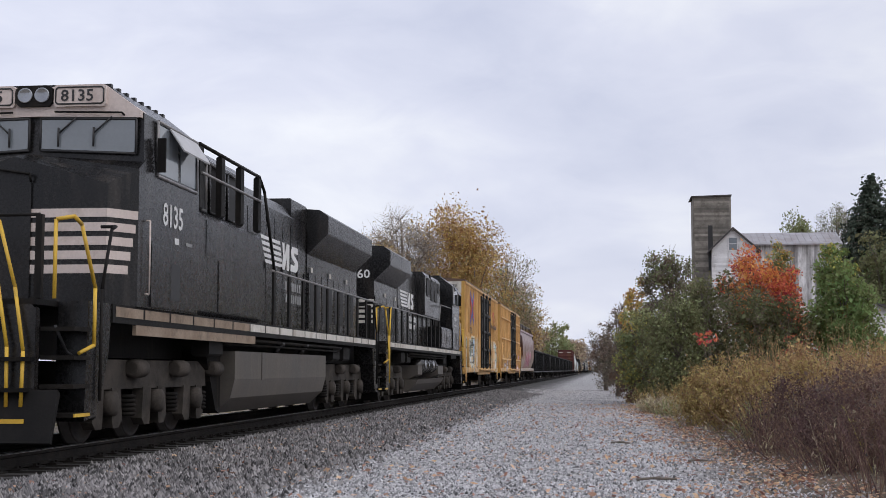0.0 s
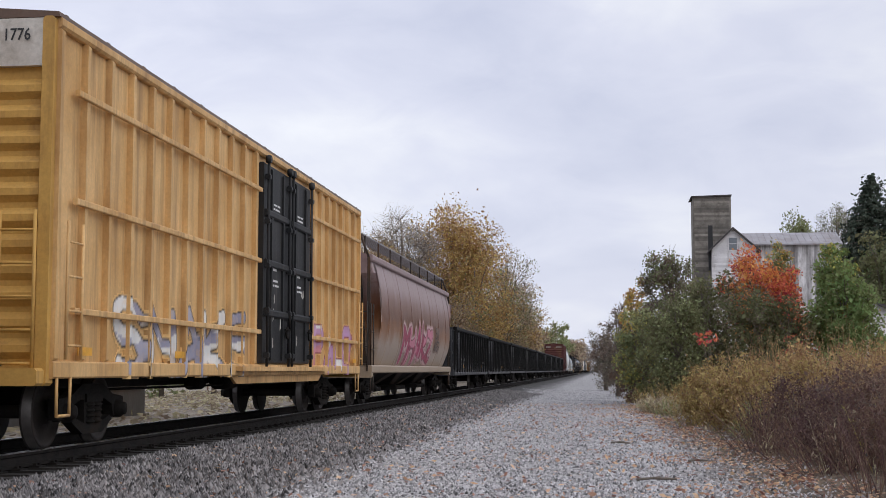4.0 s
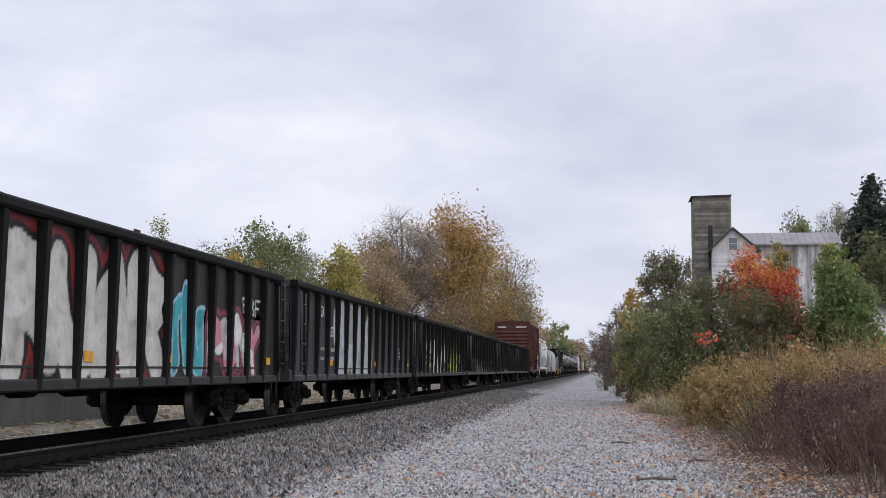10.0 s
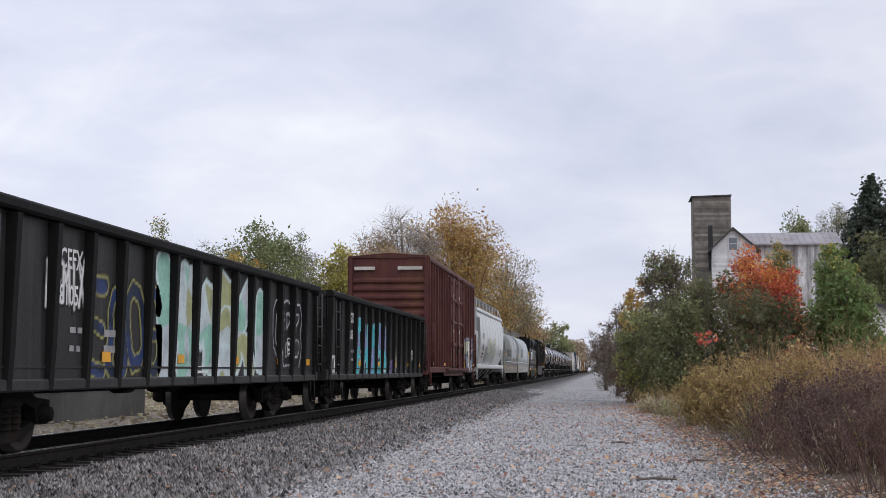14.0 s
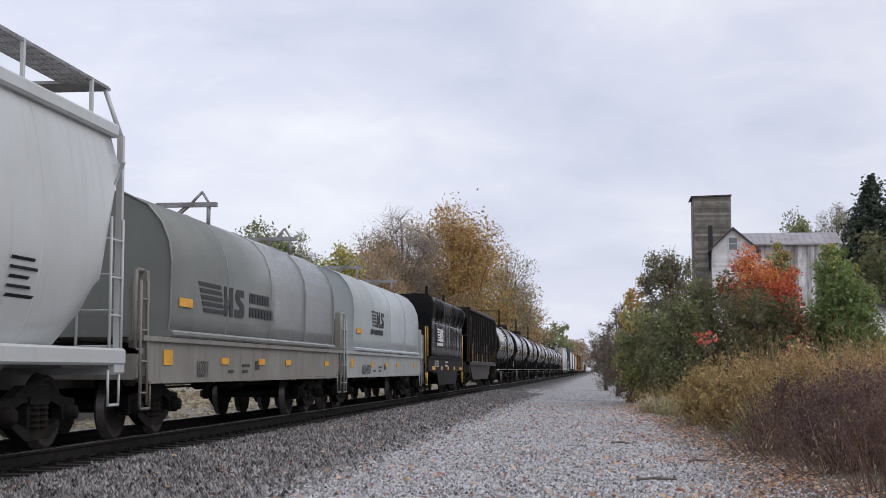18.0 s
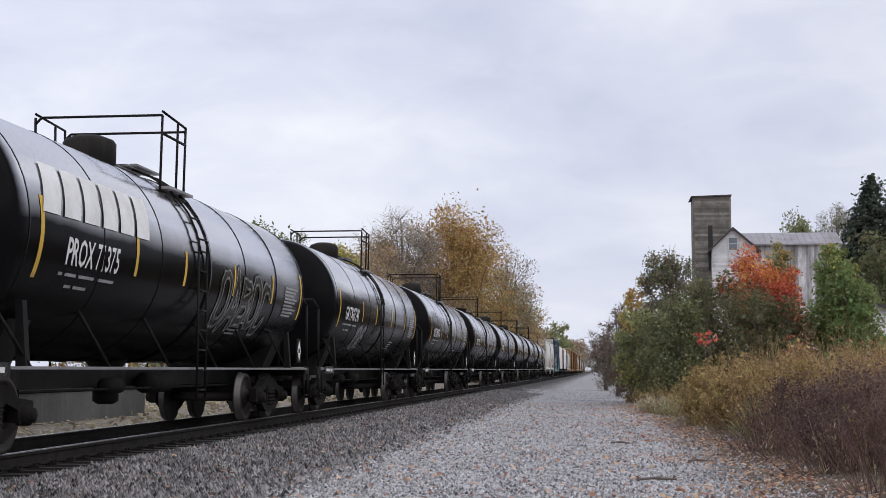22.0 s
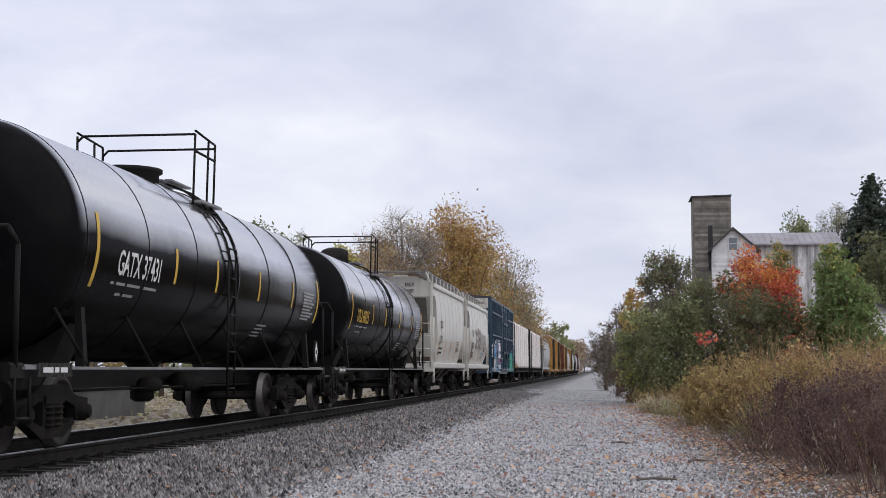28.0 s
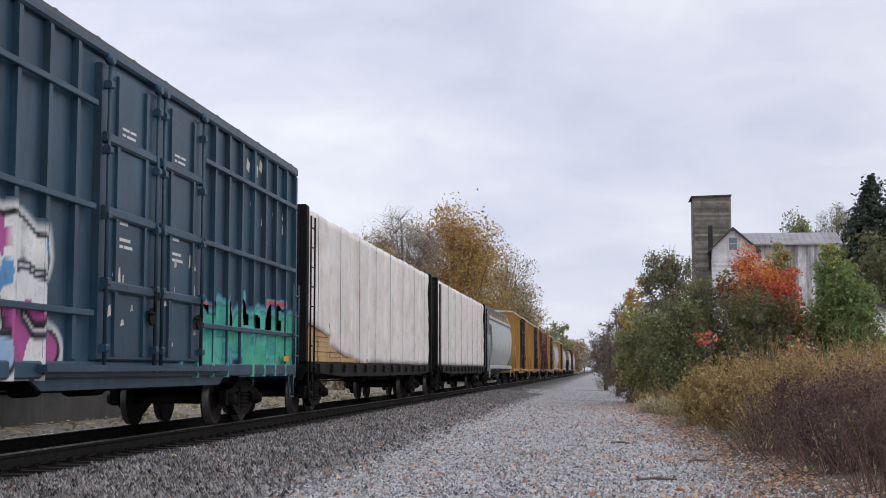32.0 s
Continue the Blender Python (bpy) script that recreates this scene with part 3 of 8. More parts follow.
def boxcar(label, paint, roof_paint, end_paint, door_paint, length=19.0, height=5.1, door=(-1.0, 3.3), post_gap=0.82, number="", group="boxcars of the train", end_band=None, panel_rails=()):
    car = thing("boxcar", label, "railway wagon", group)
    hl, zs, he = length / 2, 0.80, height - 0.12
    running_gear(car, length, hl - 2.4, 0.95)
    d0, d1 = door
    for sx in (1, -1):
        part("side_wall", Geo().box(min(sx * 1.40, sx * 1.44), max(sx * 1.40, sx * 1.44), -hl, hl, zs + 0.1, he), paint, car)
        part("side_sill", Geo().box(min(sx * 1.36, sx * 1.52), max(sx * 1.36, sx * 1.52), -hl, hl, zs + 0.08, zs + 0.28, 0.02), paint, car)
        part("eave_rail", Geo().box(min(sx * 1.36, sx * 1.53), max(sx * 1.36, sx * 1.53), -hl, hl, he - 0.06, he + 0.08, 0.03), paint, car)
        g = Geo().prism([(d0 - 1.8, zs + 0.1), (d0 - 1.4, zs - 0.06), (d1 + 1.4, zs - 0.06), (d1 + 1.8, zs + 0.1)], sx * 1.40, sx * 1.45, axis="x")
        part("door_sill", g, paint, car)
        y = -hl + 0.06
        while y < hl:
            if not d0 - 0.1 < y < d1 + 0.1:
                part("side_post", Geo().box(min(sx * 1.435, sx * 1.525), max(sx * 1.435, sx * 1.525), y - 0.05, y + 0.05, zs + 0.28, he - 0.06, 0.03), paint, car)
            y += post_gap * (length - 0.12) / (post_gap * round((length - 0.12) / post_gap))
        for z in panel_rails:
            for a, b in ((-hl + 0.5, d0 - 0.15), (d1 + 0.15, hl - 0.2)):
                part("side_rail", Geo().box(min(sx * 1.50, sx * 1.56), max(sx * 1.50, sx * 1.56), a, b, z - 0.04, z + 0.04, 0.01), paint, car)
        mid = (d0 + d1) / 2
        for a, b in ((d0, mid - 0.02), (mid + 0.02, d1)):
            dr = part("plug_door", Geo().box(min(sx * 1.44, sx * 1.54), max(sx * 1.44, sx * 1.54), a, b, zs + 0.3, he - 0.18, 0.02), door_paint, car)
            for k in range(1, 4):
                z = zs + 0.3 + (he - 0.48 - zs) * k / 4
                part("door_beam", Geo().box(min(sx * 1.535, sx * 1.60), max(sx * 1.535, sx * 1.60), a + 0.05, b - 0.05, z - 0.07, z + 0.07, 0.03), door_paint, dr)
            for y in (a + 0.12, b - 0.12):
                part("lock_rod", Geo().rod((sx * 1.60, y, zs + 0.15), (sx * 1.60, y, he - 0.1), 0.028, 8), door_paint, dr)
                for k in range(5 if sx > 0 else 0):
                    z = zs + 0.45 + (he - 0.9 - zs) * k / 4
                    part("rod_bracket", Geo().box(min(sx * 1.54, sx * 1.645), max(sx * 1.54, sx * 1.645), y - 0.06, y + 0.06, z - 0.05, z + 0.05, 0.02), door_paint, dr)
                part("rod_roller", Geo().turned([(-0.05, 0.07), (0.0, 0.09), (0.05, 0.07)], sx * 1.6, y, he - 0.12, "x", 10), door_paint, dr)
            for y in (a + 0.55, b - 0.5):
                part("door_stile", Geo().box(min(sx * 1.535, sx * 1.58), max(sx * 1.535, sx * 1.58), y - 0.05, y + 0.05, zs + 0.35, he - 0.25, 0.02), door_paint, dr)
            part("door_handle", Geo().pipe([(sx * 1.62, b - 0.5, 1.75), (sx * 1.66, b - 0.3, 1.75), (sx * 1.66, b - 0.3, 2.05)], 0.02).turned([(0, 0.12), (0.03, 0.12)], sx * 1.6, b - 0.3, 1.7, "x", 12), M_STEEL_DARK, dr)
            if sx > 0:
                part("door_stencil", bars(1.545, a + 0.75, he - 1.15, [(0, 0, 0.16, 0.035), (0.2, 0, 0.2, 0.035), (0, 0.08, 0.3, 0.035), (0.34, 0.08, 0.24, 0.035), (0, 0.16, 0.12, 0.035), (0.16, 0.16, 0.34, 0.035), (0, 0.24, 0.26, 0.035), (0.3, 0.24, 0.22, 0.035)]), M_WHITE, dr)
                part("door_stencil", bars(1.545, a + 0.72, 2.55, [(0, 0, 0.14, 0.04), (0.18, 0, 0.3, 0.04), (0, 0.09, 0.4, 0.04), (0, 0.3, 0.3, 0.05), (0, 0.4, 0.22, 0.05)]), M_WHITE, dr)
                rg = random.Random(int(a * 100) + len(label))
                for k in range(9):
                    py, pz, w, h = rg.uniform(a + 0.25, b - 0.3), rg.uniform(1.3, 2.7), rg.uniform(0.03, 0.13), rg.uniform(0.05, 0.26)
                    q = [(py, pz), (py + w, pz + 0.2 * h), (py + 0.8 * w, pz + h), (py + 0.3 * w, pz + 0.85 * h)]
                    part("paint_patch", Geo().prism(q, 1.543, 1.546, axis="x"), M_WHITE_DIRTY, dr, "worn white spray patch")
        part("door_track", Geo().box(min(sx * 1.5, sx * 1.64), max(sx * 1.5, sx * 1.64), d0 - 1.7, d1 + 1.7, zs + 0.16, zs + 0.24), paint, car)
    g = Geo().prism([(-1.52, he + 0.06), (1.52, he + 0.06), (1.5, he + 0.12), (0.0, he + 0.24), (-1.5, he + 0.12)], -hl - 0.05, hl + 0.05)
    part("roof", g, roof_paint, car)
    for i in range(15):
        y = -hl + 0.3 + (length - 0.6) * i / 14
        part("roof_seam", Geo().prism([(-1.48, he + 0.12), (1.48, he + 0.12), (1.46, he + 0.16), (0, he + 0.275), (-1.46, he + 0.16)], y - 0.04, y + 0.04), roof_paint, car)
    for s in (1, -1):
        y = s * hl
        part("end_wall", Geo().box(-1.42, 1.42, min(y, y - s * 0.05), max(y, y - s * 0.05), zs + 0.1, he + 0.05), end_paint, car)
        n = 11
        for k in range(n):
            z = zs + 0.42 + (he - zs - 1.2) * k / (n - 1)
            g = Geo().prism([(y - s * 0.01, z - 0.13), (y + s * 0.07, z - 0.04), (y + s * 0.07, z + 0.04), (y - s * 0.01, z + 0.13)], -1.32, 1.32, axis="x")
            part("end_corrugation", g, end_paint, car)
        for x in (-1.4, 1.4):
            part("corner_post", Geo().box(x - 0.07, x + 0.07, min(y - s * 0.1, y + s * 0.09), max(y - s * 0.1, y + s * 0.09), zs, he + 0.06, 0.03), end_paint, car)
        if end_band:
            part("end_band", Geo().box(-1.33, 1.33, min(y, y + s * 0.085), max(y, y + s * 0.085), he - 0.52, he + 0.04), end_band, car, "white height warning band")
        ladder(car, y + s * 0.14, 0.9, 1.32, zs + 0.1, zs + 2.0, end_paint, "x", 5)
        ladder(car, 1.6, y - s * 0.6, y - s * 0.15, zs + 0.3, zs + 1.9, paint, "y", 4)
        part("end_sill", Geo().box(-1.45, 1.45, min(y - s * 0.05, y + s * 0.3), max(y - s * 0.05, y + s * 0.3), zs, zs + 0.2, 0.03), end_paint, car)
        part("crossover_platform", Geo().box(-0.95, 0.95, min(y + s * 0.1, y + s * 0.36), max(y + s * 0.1, y + s * 0.36), zs + 0.22, zs + 0.25), M_GALV, car)
        stirrup(car, 1.5, y - s * 0.35, zs + 0.1, paint)
    tape(car, 1.53, [-hl + 0.9, hl - 0.9, -hl + 4.6], zs + 0.35, 0.45)
    return car


def hopper_section(w=1.56, zs=1.15, top=4.25, n=16, flat=0.75):
    """Half section of a covered hopper: sill, bulged side, rounded shoulder, roof."""
    pts = [(1.22, zs)]
    for i in range(n):
        a = i / (n - 1)
        z = zs + 0.1 + (top - 0.35 - zs) * a
        pts.append((w - (w - (1.38 if a > 0.43 else 1.2)) * abs(2 * a - 0.86) ** 2.2, z))
    pts += [(flat + 0.2, top - 0.08), (flat, top)]
    return pts


def covered_hopper(label, paint, end_paint, length=18.3, top=4.25, zs=1.2, w=1.56, slope=1.9, marks="", number="", group="covered hoppers of the train", seams=7, letter=None, pockets=3, ribs=0, guard=True, post_paint=None, rail_h=0.32):
    car = thing("covered_hopper", label, "railway wagon", group)
    hl = length / 2
    pp = post_paint or paint
    running_gear(car, length, hl - 1.75, 0.62, end_paint)
    half = hopper_section(w, zs, top)
    rings = []
    stations = [(-hl + 0.35, top - 0.75), (-hl + 0.7, top - 1.1), (-hl + 1.1, 2.1), (-hl + slope * 0.8, 1.6), (-hl + slope, zs)]
    ys = stations + [(-hl + slope + (length - 2 * slope) * i / 12, zs) for i in range(1, 12)] + [(-y, z) for y, z in reversed(stations)]
    for y, low in ys:
        ring = [(x, y, max(z, low)) for x, z in half] + [(-x, y, max(z, low)) for x, z in reversed(half)]
        rings.append(ring)
    part("hopper_body", Geo().loft(rings), paint, car)
    for i in range(seams):
        y = -hl + slope + (length - 2 * slope) * (i + 0.5) / seams
        a, b = y - 0.03, y + 0.03
        ring = lambda t, o: [((x + o), t, z) for x, z in half] + [(-(x + o), t, z) for x, z in reversed(half)]
        part("weld_seam", Geo().loft([ring(a, 0.0), ring((a + b) / 2 - 0.012, 0.012), ring((a + b) / 2 + 0.012, 0.012), ring(b, 0.0)], True, False, False), paint, car)
    for sx in (1, -1):
        part("side_sill", Geo().box(min(sx * 1.16, sx * 1.50), max(sx * 1.16, sx * 1.50), -hl, hl, zs - 0.16, zs + 0.06, 0.03), paint, car)
        part("roof_edge", Geo().box(min(sx * 1.28, sx * 1.46), max(sx * 1.28, sx * 1.46), -hl + 0.3, hl - 0.3, top - 0.42, top - 0.24, 0.03), paint, car)
    # roof hatches, running boards on posts
    part("roof_hatch", Geo().box(-0.3, 0.3, -hl + 1.5, hl - 1.5, top - 0.02, top + 0.12, 0.05), paint, car)
    zr = top + rail_h
    for sx in (1, -1):
        g = Geo()
        n = int(length / 0.28)
        for i in range(n):
            y = -hl + 0.1 + (length - 0.2) * i / (n - 1)
            g.box(min(sx * 0.72, sx * 1.2), max(sx * 0.72, sx * 1.2), y, y + 0.03, zr - 0.03, zr)
        for k in range(9):
            x = sx * (0.72 + 0.06 * k)
            g.box(x - 0.008, x + 0.008, -hl + 0.05, hl - 0.05, zr - 0.035, zr + 0.005)
        part("running_board", g, M_GALV, car, "grey steel grating walkway")
        for i in range(9):
            y = -hl + 0.6 + (length - 1.2) * i / 8
            g = Geo().box(min(sx * 1.17, sx * 1.21), max(sx * 1.17, sx * 1.21), y - 0.03, y + 0.03, top - 0.3, zr + 0.01)
            part("board_bracket", g, pp, car)
    for s in (1, -1):
        y = s * hl
        part("end_board", Geo().box(-1.2, 1.2, min(y - s * 0.5, y + s * 0.05), max(y - s * 0.5, y + s * 0.05), zr - 0.04, zr), M_GALV, car, "grey steel grating walkway")
        part("end_slope_sheet", Geo().prism([(y - s * slope, zs - 0.1), (y - s * (slope - 0.05), zs - 0.1), (y - s * 0.36, top - 0.8), (y - s * 0.41, top - 0.8)], -1.15, 1.15, axis="x"), end_paint, car)
        part("end_sill", Geo().box(-1.48, 1.48, min(y + s * 0.02, y - s * 0.35), max(y + s * 0.02, y - s * 0.35), zs - 0.28, zs + 0.02, 0.03), paint, car)
        part("end_platform", Geo().box(-1.2, 1.2, min(y - s * 1.4, y - s * 0.35), max(y - s * 1.4, y - s * 0.35), zs - 0.2, zs - 0.14), end_paint, car)
        part("bolster_web", Geo().prism([(y - s * 1.3, zs - 0.1), (y - s * 0.9, zs - 0.1), (y - s * 0.8, top - 1.3), (y - s * 0.9, top - 1.3)], -0.04, 0.04, axis="x"), end_paint, car)
        for sx in (1, -1):
            part("corner_post", Geo().box(min(sx * 1.36, sx * 1.44), max(sx * 1.36, sx * 1.44), min(y - s * 0.1, y - s * 0.02), max(y - s * 0.1, y - s * 0.02), zs, top - 0.35), pp, car)
            part("post_brace", Geo().rod((sx * 1.4, y - s * 0.06, top - 0.36), (sx * 1.15, y - s * 0.06, zr), 0.035), pp, car)
            ladder(car, sx * 1.46, y - s * 0.5, y - s * 0.08, zs - 0.2, zs + 1.75, pp, "y", 4)
        ladder(car, y + s * 0.04, 0.8, 1.38, zs - 0.1, zs + 1.8, pp, "x", 4)
        stirrup(car, 1.45, y - s * 0.3, zs - 0.22, pp)
        part("brake_wheel", Geo().turned([(0, 0.26), (0.03, 0.28), (0.06, 0.26), (0.03, 0.24), (0, 0.26)], -0.6, y, zs + 0.9, "y", 16), M_STEEL_DARK, car)
    for i in range(pockets):
        y = (i - (pockets - 1) / 2) * (length - 2 * slope - 1.2) / pockets
        hw = (length - 2 * slope - 1.2) / pockets / 2
        ring = lambda z, wx, wy: [(-wx, y - wy, z), (wx, y - wy, z), (wx, y + wy, z), (-wx, y + wy, z)]
        part("discharge_hopper", Geo().loft([ring(zs - 0.1, 1.18, hw), ring(0.5, 0.55, hw * 0.35), ring(0.36, 0.55, hw * 0.35)], False), M_BLACK_GRIME, car)
        for sy in (1, -1):
            plate = [(1.16, y + sy * hw * 0.98, zs - 0.1), (1.16, y + sy * hw * 0.5, zs - 0.1), (0.62, y + sy * hw * 0.12, 0.5), (0.62, y + sy * hw * 0.4, 0.5)]
            part("slope_plate", Geo().loft([plate, [(a + 0.03, b, c + 0.01) for a, b, c in plate]], False), M_SLOPE_DIRTY if pockets == 2 else end_paint, car)
        part("outlet_gate", Geo().box(-0.8, 0.85, y - hw * 0.42, y + hw * 0.42, 0.32, 0.46, 0.03), M_STEEL_DARK, car)
    lm = letter or M_BLACK_LETTER
    if marks:
        xw = w + 0.012
        def wrap(ob):
            for v in ob.data.vertices:
                a = min(half[1:-2], key=lambda q: abs(q[1] - v.co.z))
                v.co.x = max(a[0], np.interp(v.co.z, [q[1] for q in half], [q[0] for q in half])) + 0.016
        wrap(lettering(car, marks, xw, -hl + slope + 0.3, 2.6, 0.42, lm, 0.95))
        wrap(lettering(car, number, xw, -hl + slope + 0.2, 2.02, 0.42, lm, 0.85))
        lettering(car, marks, 0.35, -hl + 0.33, top - 0.38, 0.2, lm, 0.85, end=True)
        lettering(car, number, 0.33, -hl + 0.33, top - 0.62, 0.2, lm, 0.8, end=True)
        wrap(part("weight_print", bars(xw, -hl + slope + 0.3, 1.62, [(0, 0.0, 0.28, 0.07), (0.34, 0, 0.5, 0.07), (0, 0.16, 0.3, 0.07), (0.36, 0.16, 0.55, 0.07)]), lm, car))
        for k in range(5 if pockets == 2 else 1):
            ya = -hl + slope + 0.1 + (length - 2 * slope - 0.3) * k / 4
            q = Geo().prism([(ya, zs + 0.2), (ya + 0.09, zs + 0.2), (ya + 0.24, zs + 0.55), (ya + 0.3, zs + 0.95), (ya + 0.2, zs + 0.95), (ya + 0.14, zs + 0.55)], xw - 0.004, xw, axis="x")
            wrap(part("reflective_stripe", q, M_ORANGE_TAPE, car, "yellow slanted reflective stripe"))
        wrap(part("small_stencil", bars(xw, hl - slope - 1.8, 1.75, [(0, 0.1 * k, 0.7 - 0.1 * (k % 3), 0.035) for k in range(5)]), lm, car))
    return car


def tank_car(label, paint, marks="", length=16.6, radius=1.5, zc=2.6, letter=None, dome=True, stripes=True, stripe_paint=None, group="tank cars of the train", panel=None):
    car = thing("tank_car", label, "railway wagon", group)
    hl = length / 2
    running_gear(car, length, hl - 2.0, 0.42)
    head = [(0.72 * math.cos(math.pi / 2 * i / 8), max(0.03, radius * math.sin(math.pi / 2 * i / 8))) for i in range(9)]
    shell = [(-6.45 - p, r) for p, r in head] + [(7.3 + p, r) for p, r in reversed(head)]
    part("tank_shell", Geo().turned(shell, 0, 0, zc, "y", 56), paint, car)
    for i in range(7):
        y = -6.4 + 13.65 * i / 6
        part("weld_seam", Geo().turned([(-0.02, radius - 0.005), (-0.01, radius + 0.008), (0.01, radius + 0.008), (0.02, radius - 0.005)], 0, y, zc, "y", 56), paint, car)
    # side walk rail, braces, stub sills
    for sx in (1, -1):
        # Rail made pale grey all over for the bright light along its top edge.
        part("side_rail", Geo().box(min(sx * 1.41, sx * 1.45), max(sx * 1.41, sx * 1.45), -hl + 0.3, hl - 0.3, 0.985, 1.02), M_GALV, car)
        for i in range(6):
            y = -hl + 2.2 + (length - 4.4) * i / 5
            part("rail_brace", Geo().rod((sx * 1.43, y, 1.0), (sx * 1.2, y - 0.55, 1.72), 0.022), M_BLACK_GRIME, car)
        ladder(car, sx * 1.53, -0.22, 0.22, 0.55, 3.0, M_BLACK_GRIME, "y", 8)
        for i in range(5 if sx > 0 else 0):
            a = radians(15 + 13 * i)
            part("hand_hold", Geo().rod((sx * math.cos(a) * (radius + 0.07), -0.22, zc + math.sin(a) * (radius + 0.07)), (sx * math.cos(a) * (radius + 0.07), 0.22, zc + math.sin(a) * (radius + 0.07)), 0.016), M_BLACK_GRIME, car)
        for yy in (-0.22, 0.22):
            pts = [(sx * math.cos(radians(a)) * (radius + 0.07), yy, zc + math.sin(radians(a)) * (radius + 0.07)) for a in range(8, 75, 11)]
            part("ladder_stile", Geo().pipe(pts, 0.02), M_BLACK_GRIME, car)
    part("tank_band", Geo().turned([(-0.06, radius + 0.004), (-0.05, radius + 0.02), (0.05, radius + 0.02), (0.06, radius + 0.004)], 0, 0.5, zc, "y", 56), paint, car)
    for s in (1, -1):
        y0 = s * 6.1 + 0.2
        g = Geo().prism([(-0.95, 1.0), (0.95, 1.0), (1.2, 1.55), (0.75, 1.28), (0.0, 1.12), (-0.75, 1.28), (-1.2, 1.55)], y0 - 0.3, y0 + 0.3)
        part("tank_saddle", g, M_BLACK_GRIME, car)
        y = s * hl
        part("end_sill", Geo().box(-1.42, 1.42, min(y - s * 0.35, y), max(y - s * 0.35, y), 0.86, 1.06, 0.03), M_BLACK_GRIME, car)
        part("end_platform", Geo().box(-1.4, 1.4, min(y - s * 1.5, y - s * 0.3), max(y - s * 1.5, y - s * 0.3), 1.0, 1.04), M_GALV, car)
        g = Geo().pipe([(1.4, y - s * 0.15, 1.0), (1.4, y - s * 0.15, 2.35), (1.28, y - s * 0.15, 2.55), (0.65, y - s * 0.15, 2.55), (0.5, y - s * 0.15, 2.4), (0.5, y - s * 0.15, 1.0)], 0.03)
        part("end_handrail", g, M_BLACK_GRIME, car)
        g = Geo().pipe([(-1.4, y - s * 0.15, 1.0), (-1.4, y - s * 0.15, 2.35), (-1.28, y - s * 0.15, 2.55), (-0.65, y - s * 0.15, 2.55), (-0.5, y - s * 0.15, 2.4), (-0.5, y - s * 0.15, 1.0)], 0.03)
        part("end_handrail", g, M_BLACK_GRIME, car)
        part("head_brace", Geo().prism([(1.30, 1.02), (1.42, 1.02), (1.36, 1.75), (1.28, 1.75)], y0 + s * 0.2, y0 + s * 0.32), M_BLACK_GRIME, car)
        stirrup(car, 1.42, y - s * 0.3, 0.9, M_BLACK_GRIME)
        part("brake_stand", Geo().box(-0.7, -0.45, min(y - s * 0.5, y - s * 0.3), max(y - s * 0.5, y - s * 0.3), 1.0, 2.0, 0.03).turned([(0, 0.25), (0.03, 0.27), (0.06, 0.25)], -0.57, y - s * 0.3, 1.8, "y", 14), M_STEEL_DARK, car)
    zt = zc + radius
    if dome:
        part("valve_dome", Geo().turned([(-0.12, 0.4), (0.30, 0.4), (0.36, 0.36), (0.42, 0.2), (0.43, 0.02)], 0, -0.9, zt, "z", 24), M_BLACK_GRIME, car)
    else:
        part("valve_dome", Geo().turned([(-0.12, 0.5), (0.10, 0.5), (0.10, 0.56), (0.16, 0.56), (0.17, 0.03)], 0, -0.9, zt, "z", 24), M_BLACK_GRIME, car)
    part("manway", Geo().turned([(-0.1, 0.28), (0.12, 0.28), (0.16, 0.22), (0.17, 0.02)], 0, 0.4, zt, "z", 18), M_BLACK_GRIME, car)
    for k in range(8):
        x = -0.55 + 1.1 * k / 7
        part("platform_slat", Geo().box(x - 0.06, x + 0.06, -0.5, 0.6, zt + 0.02, zt + 0.05), M_GALV, car)
    zl = zt + 0.05
    for x in (-1.02, 1.02):
        part("side_top_rail", Geo().pipe([(x, -0.55, zl + 0.8), (x, 0.62, zl + 0.74)], 0.02), M_BLACK_GRIME, car)
        part("side_mid_rail", Geo().pipe([(x, -0.55, zl + 0.46), (x, 0.62, zl + 0.46)], 0.022), M_BLACK_GRIME, car)
        for y in (-0.55, 0.22, 0.62):
            part("railing_post", Geo().rod((x * 0.98, y, zl - 0.42), (x, y, zl + 0.74), 0.022), M_BLACK_GRIME, car)
    for y, k in ((-0.55, 0.74), (0.62, 0.68)):
        g = Geo().pipe([(1.02, y, zl + k), (-0.92, y, zl + k), (-1.02, y, zl + k - 0.1), (-1.02, y, zl - 0.4)], 0.02)
        part("cross_rail", g, M_BLACK_GRIME, car)
    for sx in (1, -1):
        part("platform_step", Geo().box(min(sx * 0.62, sx * 1.16), max(sx * 0.62, sx * 1.16), -0.55, 0.62, zl - 0.40, zl - 0.36), M_GALV, car)
    part("bottom_outlet", Geo().turned([(-0.5, 0.12), (-0.45, 0.2), (0.0, 0.2), (0.2, 0.35)], 0, 0, 0.95, "z", 14), M_STEEL_DARK, car)
    # curved paint on the shell
    sp = stripe_paint or M_YELLOW
    if stripes:
        for i, (y, lo, hi) in enumerate(((-6.05, -23, 14), (-2.9, -14, 6), (-0.75, -14, 6), (2.0, -14, 6), (4.68, -14, 6), (7.1, -23, 14))):
            ring = [[(math.cos(radians(a)) * (radius + 0.006), y + k * 0.05, zc + math.sin(radians(a)) * (radius + 0.006)) for a in range(lo, hi + 1, 4)] for k in (-1, 1)]
            part("reflective_stripe", Geo().loft(ring, True, False, False), sp, car, "yellow vertical reflective stripe")
    lm = letter or M_WHITE
